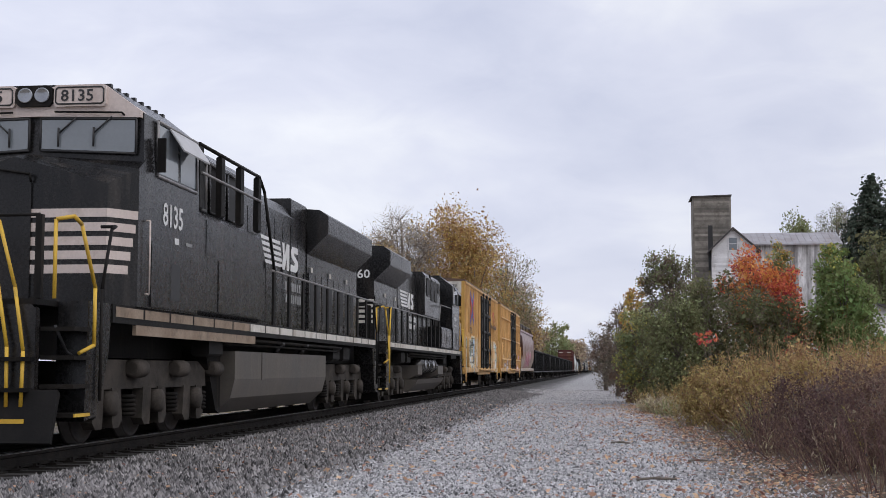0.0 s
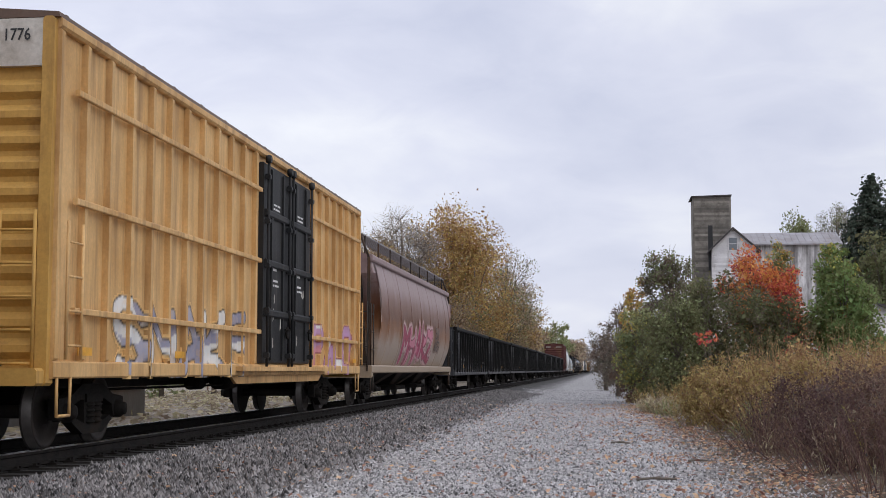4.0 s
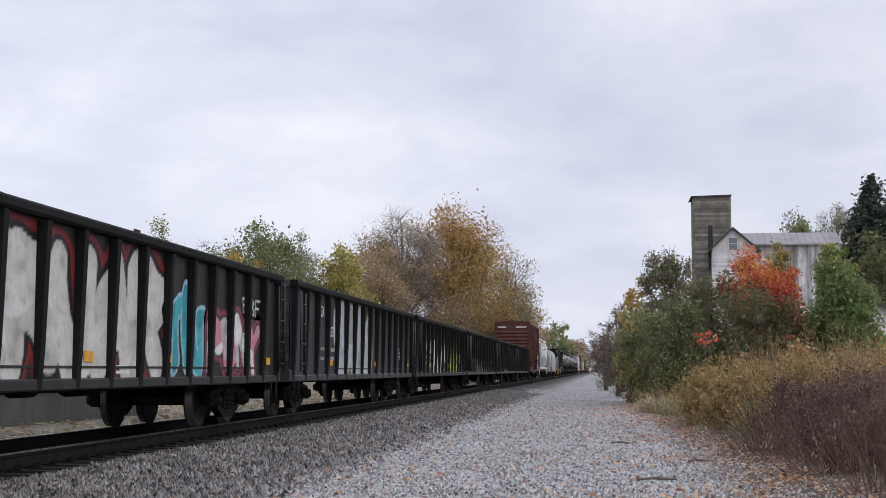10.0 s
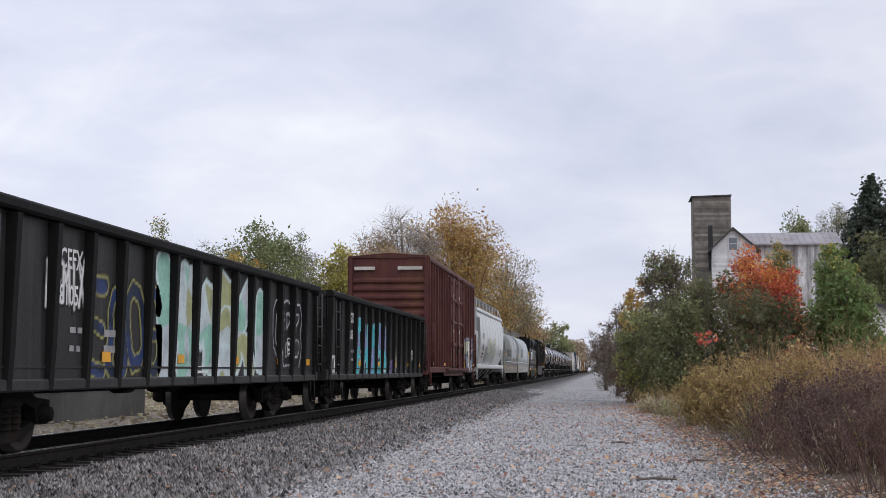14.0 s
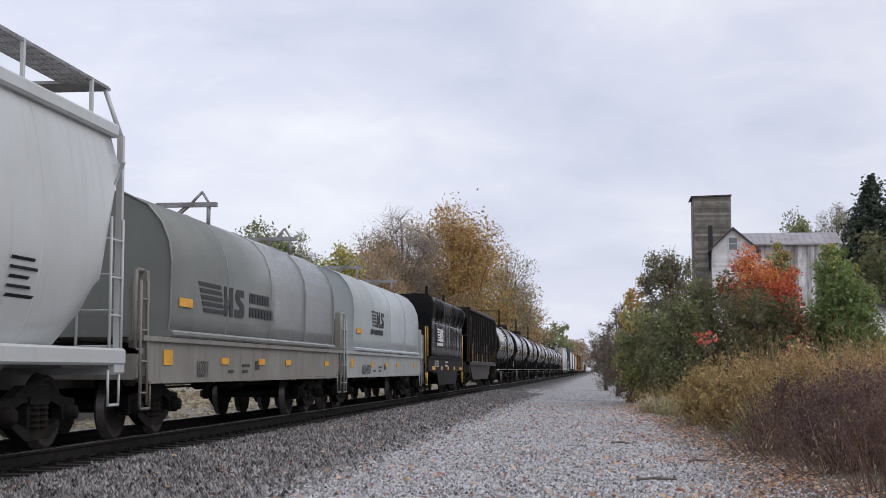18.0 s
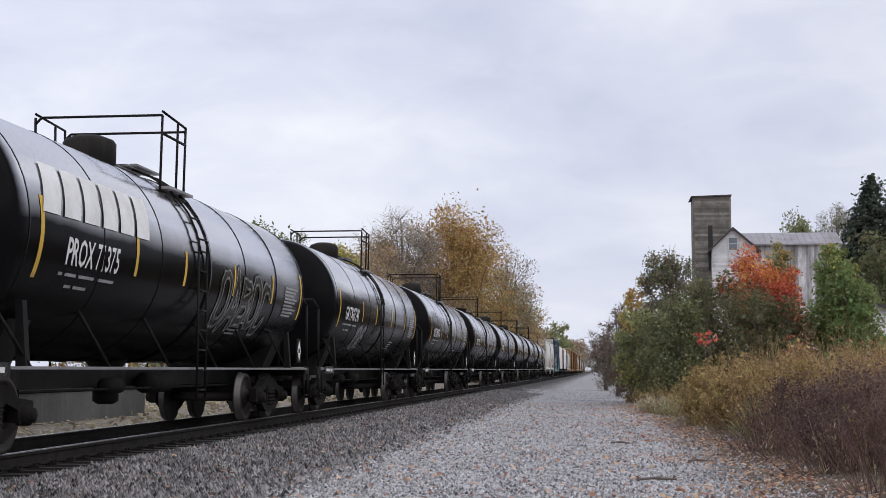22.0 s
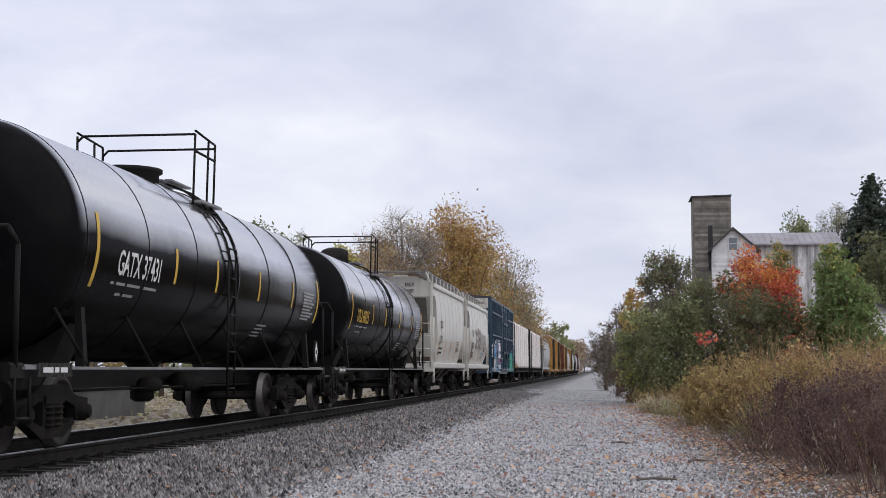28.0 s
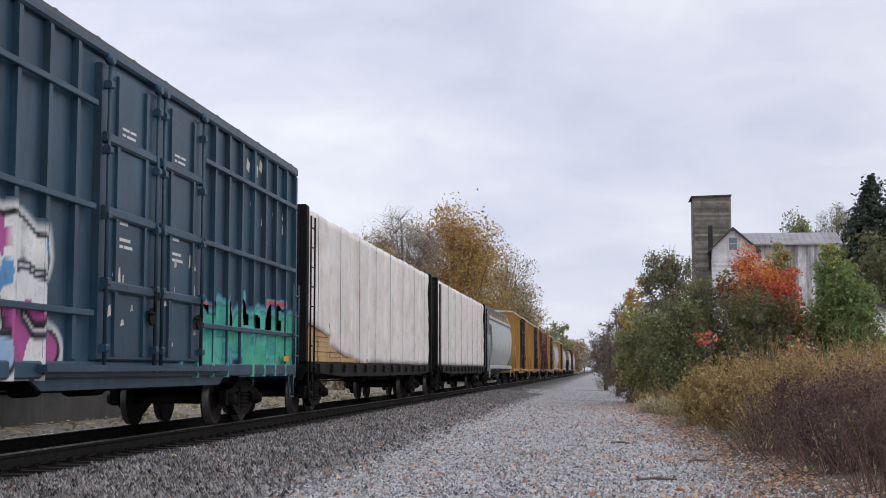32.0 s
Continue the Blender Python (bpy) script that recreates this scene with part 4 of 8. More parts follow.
    if marks:
        ob = lettering(car, marks, 0, -hl + 3.0, 0, 0.46, lm, 2.0 / (0.46 * 0.62 * len(marks)))
        for v in ob.data.vertices:
            a = (v.co.z - 0.38) / radius
            v.co.x, v.co.z = math.cos(a) * (radius + 0.008), zc + math.sin(a) * (radius + 0.008)
        for k, (o, w, a) in enumerate(((0, 0.12, -20), (0.2, 0.34, -20), (0.62, 0.5, -20), (1.25, 0.55, -20), (0.3, 0.2, -25.5), (0.58, 0.4, -25.5))):
            ring = [[(math.cos(radians(a + b)) * (radius + 0.006), y, zc + math.sin(radians(a + b)) * (radius + 0.006)) for b in (0, 1.5)] for y in (-hl + 2.9 + o, -hl + 2.9 + o + w)]
            part("weight_print", Geo().loft(ring, True, False, False), M_DIM_LETTER, car)
        for k in range(9):
            a = -1 - 2.6 * k
            ring = [[(math.cos(radians(a + b)) * (radius + 0.006), y, zc + math.sin(radians(a + b)) * (radius + 0.006)) for b in (0, 1.5)] for y in (5.7, 6.75 - 0.14 * (k % 3))]
            part("small_stencil", Geo().loft(ring, True, False, False), M_DIM_LETTER, car)
        for k in range(4):
            a = -32 - 3.0 * k
            ring = [[(math.cos(radians(a + b)) * (radius + 0.006), y, zc + math.sin(radians(a + b)) * (radius + 0.006)) for b in (0, 1.4)] for y in (2.6, 3.3 - 0.12 * (k % 2))]
            part("small_stencil", Geo().loft(ring, True, False, False), M_DIM_LETTER, car)
    # diamond placard in a bracket near the far end
    part("placard_holder", Geo().box(1.43, 1.46, hl - 1.32, hl - 0.98, 1.12, 1.62, 0.01), M_STEEL_DARK, car)
    part("placard", Geo().prism([(hl - 1.15, 1.16), (hl - 1.0, 1.37), (hl - 1.15, 1.58), (hl - 1.3, 1.37)], 1.462, 1.466, axis="x"), M_WHITE, car, "white diamond-shaped hazard placard")
    part("placard_print", bars(1.469, hl - 1.23, 1.33, [(0, 0, 0.05, 0.09), (0.06, 0, 0.05, 0.09), (0.12, 0, 0.04, 0.09)]), M_BLACK_LETTER, car)
    part("data_plate", Geo().box(1.46, 1.465, -hl + 0.6, -hl + 1.6, 0.9, 1.06), M_BLACK_PAINT, car)
    part("plate_print", bars(1.469, -hl + 0.75, 0.95, [(0, 0, 0.28, 0.06), (0.33, 0, 0.12, 0.06), (0.5, 0, 0.2, 0.06)]), M_WHITE, car)
    return car


def coil_car(label, cover_paint, frame_paint, number, number_z=1.0, group="coil cars of the train", long_logo=True):
    car = thing("coil_car", label, "railway wagon", group)
    length = 14.6
    hl, cl = length / 2, 6.0
    running_gear(car, length, hl - 1.9, 0.5, frame_paint)
    half = [(1.46, 1.52), (1.49, 1.8), (1.50, 2.55), (1.46, 2.85), (1.34, 3.14), (1.12, 3.4), (0.75, 3.58), (0.3, 3.63)]
    ring = lambda y, k=0.0: [(x + k, y, z + k * 0.6) for x, z in half] + [(-x - k, y, z + k * 0.6) for x, z in reversed(half)]
    cover = part("coil_cover", Geo().loft([ring(-cl), ring(cl)]), cover_paint, car)
    for i in range(5):
        y = -cl + 2 * cl * i / 4
        part("cover_seam", Geo().loft([ring(y - 0.03), ring(y - 0.02, 0.015), ring(y + 0.02, 0.015), ring(y + 0.03)], False, False, False), cover_paint, cover)
    part("cover_skirt", Geo().box(-1.55, 1.55, -cl - 0.04, cl + 0.04, 1.46, 1.56, 0.03), cover_paint, cover)
    for y in (-2.0, 4.3):
        g = Geo().box(-0.1, 1.0, y - 0.05, y + 0.05, 3.84, 3.92).rod((0.1, y, 3.55), (0.5, y, 3.88), 0.04).rod((0.85, y, 3.45), (0.85, y, 3.88), 0.04)
        g.pipe([(0.85, y, 3.92), (0.7, y + 0.1, 4.12), (0.55, y, 3.92)], 0.025)
        part("lifting_bracket", g, M_GALV, cover)
        a = [(-0.25 + 0.0, y - 0.55 + 0.55 * math.cos(radians(t)), 3.62 + 0.26 * math.sin(radians(t))) for t in range(0, 181, 20)]
        part("lifting_hoop", Geo().pipe(a, 0.05), M_GALV, cover)
    for sx in (1, -1):
        g = Geo().prism([(-6.9, 1.42), (-6.9, 0.82), (6.6, 0.84), (6.9, 1.0), (6.9, 1.42)], sx * 1.40, sx * 1.46, axis="x")
        part("side_girder", g, frame_paint, car)
        part("girder_flange", Geo().box(min(sx * 1.3, sx * 1.52), max(sx * 1.3, sx * 1.52), -hl + 0.1, hl - 0.1, 1.38, 1.45), frame_paint, car)
        part("girder_flange", Geo().box(min(sx * 1.34, sx * 1.5), max(sx * 1.34, sx * 1.5), -6.9, 6.55, 0.79, 0.83), frame_paint, car)
        for s in (1, -1):
            y = s * (hl - 0.35)
            part("corner_plate", Geo().box(min(sx * 1.28, sx * 1.33), max(sx * 1.28, sx * 1.33), min(y - s * 0.42, y + s * 0.18), max(y - s * 0.42, y + s * 0.18), 0.85, 2.2), frame_paint, car)
            part("end_post", Geo().box(min(sx * 1.36, sx * 1.48), max(sx * 1.36, sx * 1.48), y - 0.06, y + 0.06, 0.9, 2.35, 0.02), frame_paint, car)
            part("end_railing", Geo().pipe([(sx * 1.42, y, 2.35), (sx * 1.42, y + s * 0.32, 2.35), (sx * 1.42, y + s * 0.32, 1.0)], 0.03), frame_paint, car)
            ladder(car, sx * 1.5, y - 0.05, y + s * 0.34, 0.5, 2.2, frame_paint, "y", 4)
    for s in (1, -1):
        y = s * hl
        part("end_deck", Geo().box(-1.45, 1.45, min(y, y - s * 1.3), max(y, y - s * 1.3), 1.2, 1.28), frame_paint, car)
        part("end_sill", Geo().box(-1.45, 1.45, min(y, y - s * 0.15), max(y, y - s * 0.15), 0.85, 1.28, 0.03), frame_paint, car)
        part("end_railing", Geo().pipe([(-1.42, y - s * 0.1, 1.2), (-1.42, y - s * 0.1, 2.3), (-0.5, y - s * 0.1, 2.3), (-0.5, y - s * 0.1, 1.2)], 0.028), frame_paint, car)
        stirrup(car, 1.46, y - s * 0.35, 0.9, frame_paint)
    lettering(car, number, 1.47, -4.6, 0.87, 0.36, M_BLACK_LETTER, 0.62)
    part("weight_print", bars(1.47, -1.9, 0.93, [(0, 0.0, 0.4, 0.05), (0, 0.1, 0.5, 0.05), (-0.9, 0, 0.35, 0.05), (0.9, 0.05, 0.3, 0.16)]), M_BLACK_LETTER, car)
    if long_logo:
        logo(car, 1.508, -4.7, 1.87, 0.5, M_BLACK_LETTER, 1.45, 1.3)
        name_bars(car, 1.51, -1.6, 2.16, 1.45, 0.18, M_BLACK_LETTER)
        name_bars(car, 1.51, -1.6, 1.91, 1.75, 0.18, M_BLACK_LETTER)
    else:
        logo(car, 1.508, -cl + 2.6, 2.15, 0.45, M_BLACK_LETTER, 0.9, 1.2)
        name_bars(car, 1.51, -cl + 2.5, 1.95, 2.1, 0.14, M_BLACK_LETTER)
    tape(car, 1.51, [-cl + 0.68], 1.92, 0.66, 0.13)
    tape(car, 1.47, [-6.0], 1.05, 0.42, 0.22)
    tape(car, 1.47, [-3.0, -0.55, 1.6, 5.4], 1.07, 0.46, 0.11)
    return car


def logo(car, x, y, z, h, material, bar_w, block_w, side=1):
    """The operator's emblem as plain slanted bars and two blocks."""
    for k in range(5):
        z0 = z + h * (0.85 - 0.2 * k)
        y0, y1 = y + side * 0.05 * k * bar_w, y + side * bar_w * (0.88 + 0.03 * k)
        q = [(y0, z0 + 0.12 * h), (y1, z0 + 0.12 * h), (y1 + side * 0.03 * bar_w, z0), (y0 + side * 0.04 * bar_w, z0)]
        part("emblem_bar", Geo().prism(q, x - 0.004, x, axis="x"), material, car)
    for dy, pts in ((0.0, [(0, 0.1), (0.08, 0), (0.3, 0), (0.52, 0.5), (0.52, 0), (0.8, 0), (0.8, 0.98), (0.5, 0.98), (0.28, 0.46), (0.24, 0.98), (0.0, 0.98), (0.1, 0.5)]),
                    (0.53, [(0, 0.02), (0.74, 0.02), (0.86, 0.2), (0.84, 0.46), (0.4, 0.66), (0.42, 0.74), (0.84, 0.72), (0.8, 0.96), (0.16, 0.96), (0.03, 0.76), (0.1, 0.54), (0.48, 0.36), (0.44, 0.26), (0.0, 0.28)])):
        q = [(y + side * (bar_w + (dy + a * 0.55) * block_w), z + b * h) for a, b in pts]
        part("emblem_block", Geo().prism(q, x - 0.004, x, axis="x"), material, car)


def name_bars(car, x, y, z, w, h, material):
    """Two words of the operator's name as rows of bars of their size."""
    n = 8
    for k in range(n):
        part("operator_lettering", bars(x, y + w * k / n, z, [(0, 0, w / n * 0.72, h)]), material, car)


def tarped_coil_car(label, cover_paint, frame_paint):
    car = thing("coil_car", label, "railway wagon", "coil cars of the train")
    length, cl = 13.2, 5.4
    hl = length / 2
    running_gear(car, length, hl - 1.6, 0.6, frame_paint)
    # cover with sagging folds
    rings = []
    n = 240
    for i in range(n + 1):
        y = -cl + 2 * cl * i / n + 0.55
        f1 = 0.08 * abs(math.sin(y * 4.2 + 1.4 * math.sin(y * 2.1))) ** 5 + 0.055 * abs(math.sin(y * 8.3 + 2 * math.sin(y * 3.7))) ** 5 - 0.025
        prof = [(1.46, 1.45), (1.465 + f1 * 0.25, 2.0), (1.46 + f1 * 0.7, 2.5), (1.47, 2.74), (1.475 + f1 * 1.4, 3.1), (1.475 + f1 * 1.6, 3.5), (1.475, 3.68), (1.40, 3.72), (0.4, 3.80)]
        rings.append([(x, y, z) for x, z in prof] + [(-x, y, z) for x, z in reversed(prof)])
    cover = part("coil_cover", Geo().loft(rings), cover_paint, car, "black cover with vertical folds")
    part("cover_band", Geo().box(1.455, 1.485, -cl + 0.55, cl + 0.55, 2.72, 2.76), cover_paint, cover)
    for sx in (1, -1):
        g = Geo().prism([(-hl + 0.7, 1.45), (-hl + 0.7, 0.95), (-3.3, 0.88), (-2.8, 0.4), (3.4, 0.4), (3.9, 0.9), (hl - 0.7, 0.95), (hl - 0.7, 1.45)], sx * 1.43, sx * 1.48, axis="x")
        part("side_girder", g, frame_paint, car)
        part("girder_flange", Geo().box(min(sx * 1.36, sx * 1.53), max(sx * 1.36, sx * 1.53), -hl + 0.7, hl - 0.7, 1.42, 1.48), frame_paint, car)
        for s in (1, -1):
            for k in (0.15, 0.75):
                part("grab_post", Geo().rod((sx * 1.45, s * (hl - k), 0.95), (sx * 1.45, s * (hl - k), 2.55), 0.018), M_YELLOW, car, "yellow handrail")
            part("side_panel", Geo().box(min(sx * 1.40, sx * 1.43), max(sx * 1.40, sx * 1.43), min(s * (hl - 0.75), s * hl), max(s * (hl - 0.75), s * hl), 0.9, 2.55), frame_paint, car)
    for s in (1, -1):
        y = s * hl
        part("end_deck", Geo().box(-1.45, 1.45, min(y, y - s * 1.3), max(y, y - s * 1.3), 1.1, 1.2), frame_paint, car)
        part("end_panel", Geo().box(-1.4, 1.4, min(y - s * 0.75, y - s * 0.7), max(y - s * 0.75, y - s * 0.7), 1.1, 2.6), frame_paint, car)
        part("end_sill", Geo().box(-1.45, 1.45, min(y, y - s * 0.15), max(y, y - s * 0.15), 0.85, 1.2, 0.03), frame_paint, car)
        stirrup(car, 1.46, y - s * 0.35, 0.9, M_YELLOW)
    for y in (-cl * 0.55, cl * 0.5):
        part("lifting_bracket", Geo().box(0.2, 1.1, y + 0.1, y + 0.5, 3.7, 3.92, 0.04).box(0.95, 1.05, y + 0.2, y + 0.3, 3.9, 4.2).pipe([(0.3, y - 0.5, 3.74), (0.5, y - 0.2, 3.9), (0.6, y + 0.2, 3.92)], 0.04), M_BLACK_GRIME, cover)
    logo(car, 1.53, -3.6, 2.06, 0.5, M_WHITE, 0.85, 1.1)
    name_bars(car, 1.53, -3.7, 1.9, 1.95, 0.11, M_WHITE)
    lettering(car, "NS 162336", 1.486, -4.05, 1.1, 0.36, M_WHITE, 0.74)
    lettering(car, "NS", 0.1, -cl + 0.535, 3.25, 0.42, M_WHITE, 0.8, end=True)
    part("end_print", Geo().box(0.15, 0.75, -cl + 0.535, -cl + 0.54, 2.98, 3.1).box(0.3, 0.6, -cl + 0.535, -cl + 0.54, 2.78, 2.88), M_WHITE, car)
    lettering(car, "162336", 0.2, -hl + 0.69, 1.3, 0.2, M_WHITE, 0.8, end=True)
    part("weight_print", bars(1.486, -0.6, 1.12, [(0, 0.0, 0.8, 0.06), (0, 0.14, 1.0, 0.06)]), M_WHITE, car)
    tape(car, 1.486, [-4.37], 0.98, 0.92, 0.14)
    tape(car, 1.486, [-1.86, 0.4, 2.73], 0.98, 0.5, 0.14)
    tape(car, 1.486, [5.25], 0.98, 0.95, 0.12)
    return car


M_RIB_DARK = mat("dark_hopper_rib", (0.008, 0.0075, 0.0075), 0.55, 0, (0.016, 0.0145, 0.014), 1.2, 22, 0.3, 0.1, (0.05, 0.04, 0.034), 0.2, True, spec=0.15)


def open_hopper(label, paint, inside):
    car = thing("open_hopper", label, "railway wagon", "open hoppers of the train")
    length, h, zs = 15.8, 3.95, 1.35
    hl = length / 2
    running_gear(car, length, hl - 1.7, 0.65)
    for sx in (1, -1):
        part("side_wall", Geo().box(min(sx * 1.38, sx * 1.42), max(sx * 1.38, sx * 1.42), -hl, hl, zs, h - 0.1), paint, car)
        part("top_chord", Geo().box(min(sx * 1.36, sx * 1.54), max(sx * 1.36, sx * 1.54), -hl, hl, h - 0.14, h, 0.03), paint, car)
        part("side_sill", Geo().box(min(sx * 1.34, sx * 1.52), max(sx * 1.34, sx * 1.52), -hl, hl, zs - 0.15, zs + 0.05, 0.02), paint, car)
        g = Geo().prism([(-hl + 1.9, zs - 0.1), (-hl + 3.4, 0.5), (hl - 3.4, 0.5), (hl - 1.9, zs - 0.1)], sx * 1.28, sx * 1.34, axis="x")
        part("belly_plate", g, paint, car)
        for i in range(16):
            y = -hl + 0.08 + (length - 0.16) * i / 15
            rings = [[(sx * px, y + k * 0.07 * (0.75 if px > 1.45 else 1), pz) for px, pz in ((1.415, zs), (1.48, zs + 0.05), (1.53, h - 0.2), (1.415, h - 0.14))] for k in (-1, 1)]
            part("rib", Geo().loft(rings, False), M_RIB_DARK, car)
    for s in (1, -1):
        y = s * hl
        part("end_slope_sheet", Geo().prism([(y - s * 3.2, zs), (y - s * 3.14, zs - 0.05), (y - s * 0.1, h - 0.5), (y - s * 0.1, h - 0.1), (y - s * 0.16, h - 0.1), (y - s * 0.16, h - 0.46)], -1.38, 1.38, axis="x"), paint, car)
        part("end_brace", Geo().prism([(1.4, h - 0.16), (1.4, h - 0.42), (-1.4, zs + 0.5), (-1.4, zs + 0.76)], y - s * 0.13, y - s * 0.02), paint, car)
        part("end_chord", Geo().box(-1.4, 1.4, min(y, y - s * 0.2), max(y, y - s * 0.2), h - 0.13, h - 0.01, 0.03), paint, car)
        part("end_sill", Geo().box(-1.5, 1.5, min(y, y - s * 0.2), max(y, y - s * 0.2), 0.85, zs + 0.02, 0.03), paint, car)
        ladder(car, 1.56, y - s * 0.5, y - s * 0.1, zs, h - 0.4, paint, "y", 6)
        stirrup(car, 1.5, y - s * 0.35, 0.95, paint)
    for i in range(4):
        y = (i - 1.5) * 2.2
        ring = lambda z, wx, wy: [(-wx, y - wy, z), (wx, y - wy, z), (wx, y + wy, z), (-wx, y + wy, z)]
        part("discharge_hopper", Geo().loft([ring(zs, 1.2, 1.05), ring(0.42, 0.7, 0.4)], False), paint, car)
    part("load", Geo().box(-1.36, 1.36, -hl + 1.0, hl - 1.0, 2.6, 2.7), inside, car)
    lettering(car, "EAMX", 1.435, -hl + 2.75, 2.75, 0.42, M_WHITE_DIRTY, 0.85)
    lettering(car, "42 2", 1.435, -hl + 2.75, 2.22, 0.42, M_WHITE_DIRTY, 0.85)
    for i in range(6):
        y = -hl + 0.95 + (length - 2.0) * i / 5
        part("reflective_stripe", Geo().box(1.55, 1.556, y - 0.03, y + 0.03, zs + 0.05, zs + (0.85 if i % 5 == 0 else 0.42)), M_ORANGE_TAPE, car, "yellow vertical reflector")
    part("chalk_marks", bars(1.44, 1.0, 1.9, [(0.2 * k, 0.05 * (k % 3), 0.05, 0.5 - 0.1 * (k % 2)) for k in range(14) if k % 5 != 4]), M_DIM_LETTER, car)
    return car


def lumber_car(label, wrap, frame_paint, wood, length=21.6):
    car = thing("lumber_flatcar", label, "railway wagon", "lumber cars of the train")
    hl = length / 2
    running_gear(car, length, hl - 2.6, 0.55, frame_paint)
    part("deck", Geo().box(-1.42, 1.42, -hl, hl, 1.02, 1.16), frame_paint, car)
    for sx in (1, -1):
        part("side_sill", Geo().prism([(-hl, 1.14), (-hl, 0.95), (-hl + 4, 0.82), (hl - 4, 0.82), (hl, 0.95), (hl, 1.14)], sx * 1.40, sx * 1.47, axis="x"), frame_paint, car)
        for i in range(14):
            y = -hl + 1 + (length - 2) * i / 13
            part("stake_pocket", Geo().box(min(sx * 1.46, sx * 1.54), max(sx * 1.46, sx * 1.54), y - 0.09, y + 0.09, 0.92, 1.12, 0.02), frame_paint, car)
    for s in (1, -1):
        y = s * hl
        part("bulkhead", Geo().box(-1.42, 1.42, min(y, y - s * 0.22), max(y, y - s * 0.22), 1.1, 4.55, 0.04), frame_paint, car)
        for x in (-1.2, -0.4, 0.4, 1.2):
            part("bulkhead_post", Geo().box(x - 0.06, x + 0.06, min(y, y + s * 0.1), max(y, y + s * 0.1), 1.0, 4.5, 0.02), frame_paint, car)
        ladder(car, 1.5, y - s * 0.45, y - s * 0.05, 0.9, 4.3, frame_paint, "y", 8)
        stirrup(car, 1.45, y - s * 0.3, 0.95, frame_paint)
    n, lo, hi = 8, -hl + 0.35, hl - 0.35
    w = (hi - lo) / n
    bare_car = length < 21.65
    for i in range(n):
        y0, y1 = lo + w * i + 0.006, lo + w * (i + 1) - 0.006
        drop = [2.02, 1.52, 1.30][i] if bare_car and i < 3 else 1.17
        rows, cols = 22, 20
        grid = []
        for r in range(rows + 1):
            line = []
            for c in range(cols + 1):
                t, u = c / cols, r / rows
                y = y0 + (y1 - y0) * t
                foot = drop - (0.28 * t if bare_car and i < 3 else 0) + 0.05 * noise.noise((y * 2.2, i, 3.0))
                z = foot + (4.47 + 0.03 * noise.noise((y * 1.5, 1.0, length)) - foot) * u
                e = min(t, 1 - t) * 12
                x = 1.375 + 0.035 * noise.noise((y * 2.6, z * 0.9, length)) + 0.04 * noise.noise((y * 6.0 + z * 3.5, z * 2.0, i)) - 0.035 * max(0, 1 - e) - 0.012 * max(0, 1 - abs((z - 1.17) % 0.825) * 14)
                line.append((x, y, z))
            grid.append(line)
        ring_rows = [line + [(-x, y, z) for x, y, z in reversed(line)] for line in grid]
        part("wrapped_pack", Geo().loft(ring_rows, True), wrap, car, "white plastic wrapped lumber bundle")
        if bare_car and i < 3:
            q = 1.17
            while q < drop - 0.05:
                for h in range(2):
                    a, b = y0 + (y1 - y0) * h / 2 + 0.01, y0 + (y1 - y0) * (h + 1) / 2 - 0.01
                    part("board", Geo().box(-1.35, 1.345 + 0.012 * math.sin(q * 91 + i + h), a, b, q, q + 0.105), wood, car)
                q += 0.113
        for y in (y0 + w * 0.35,):
            part("tie_strap", Geo().box(1.405, 1.412, y - 0.008, y + 0.008, 1.1, 4.46), M_BLACK_GRIME, car)
    return car


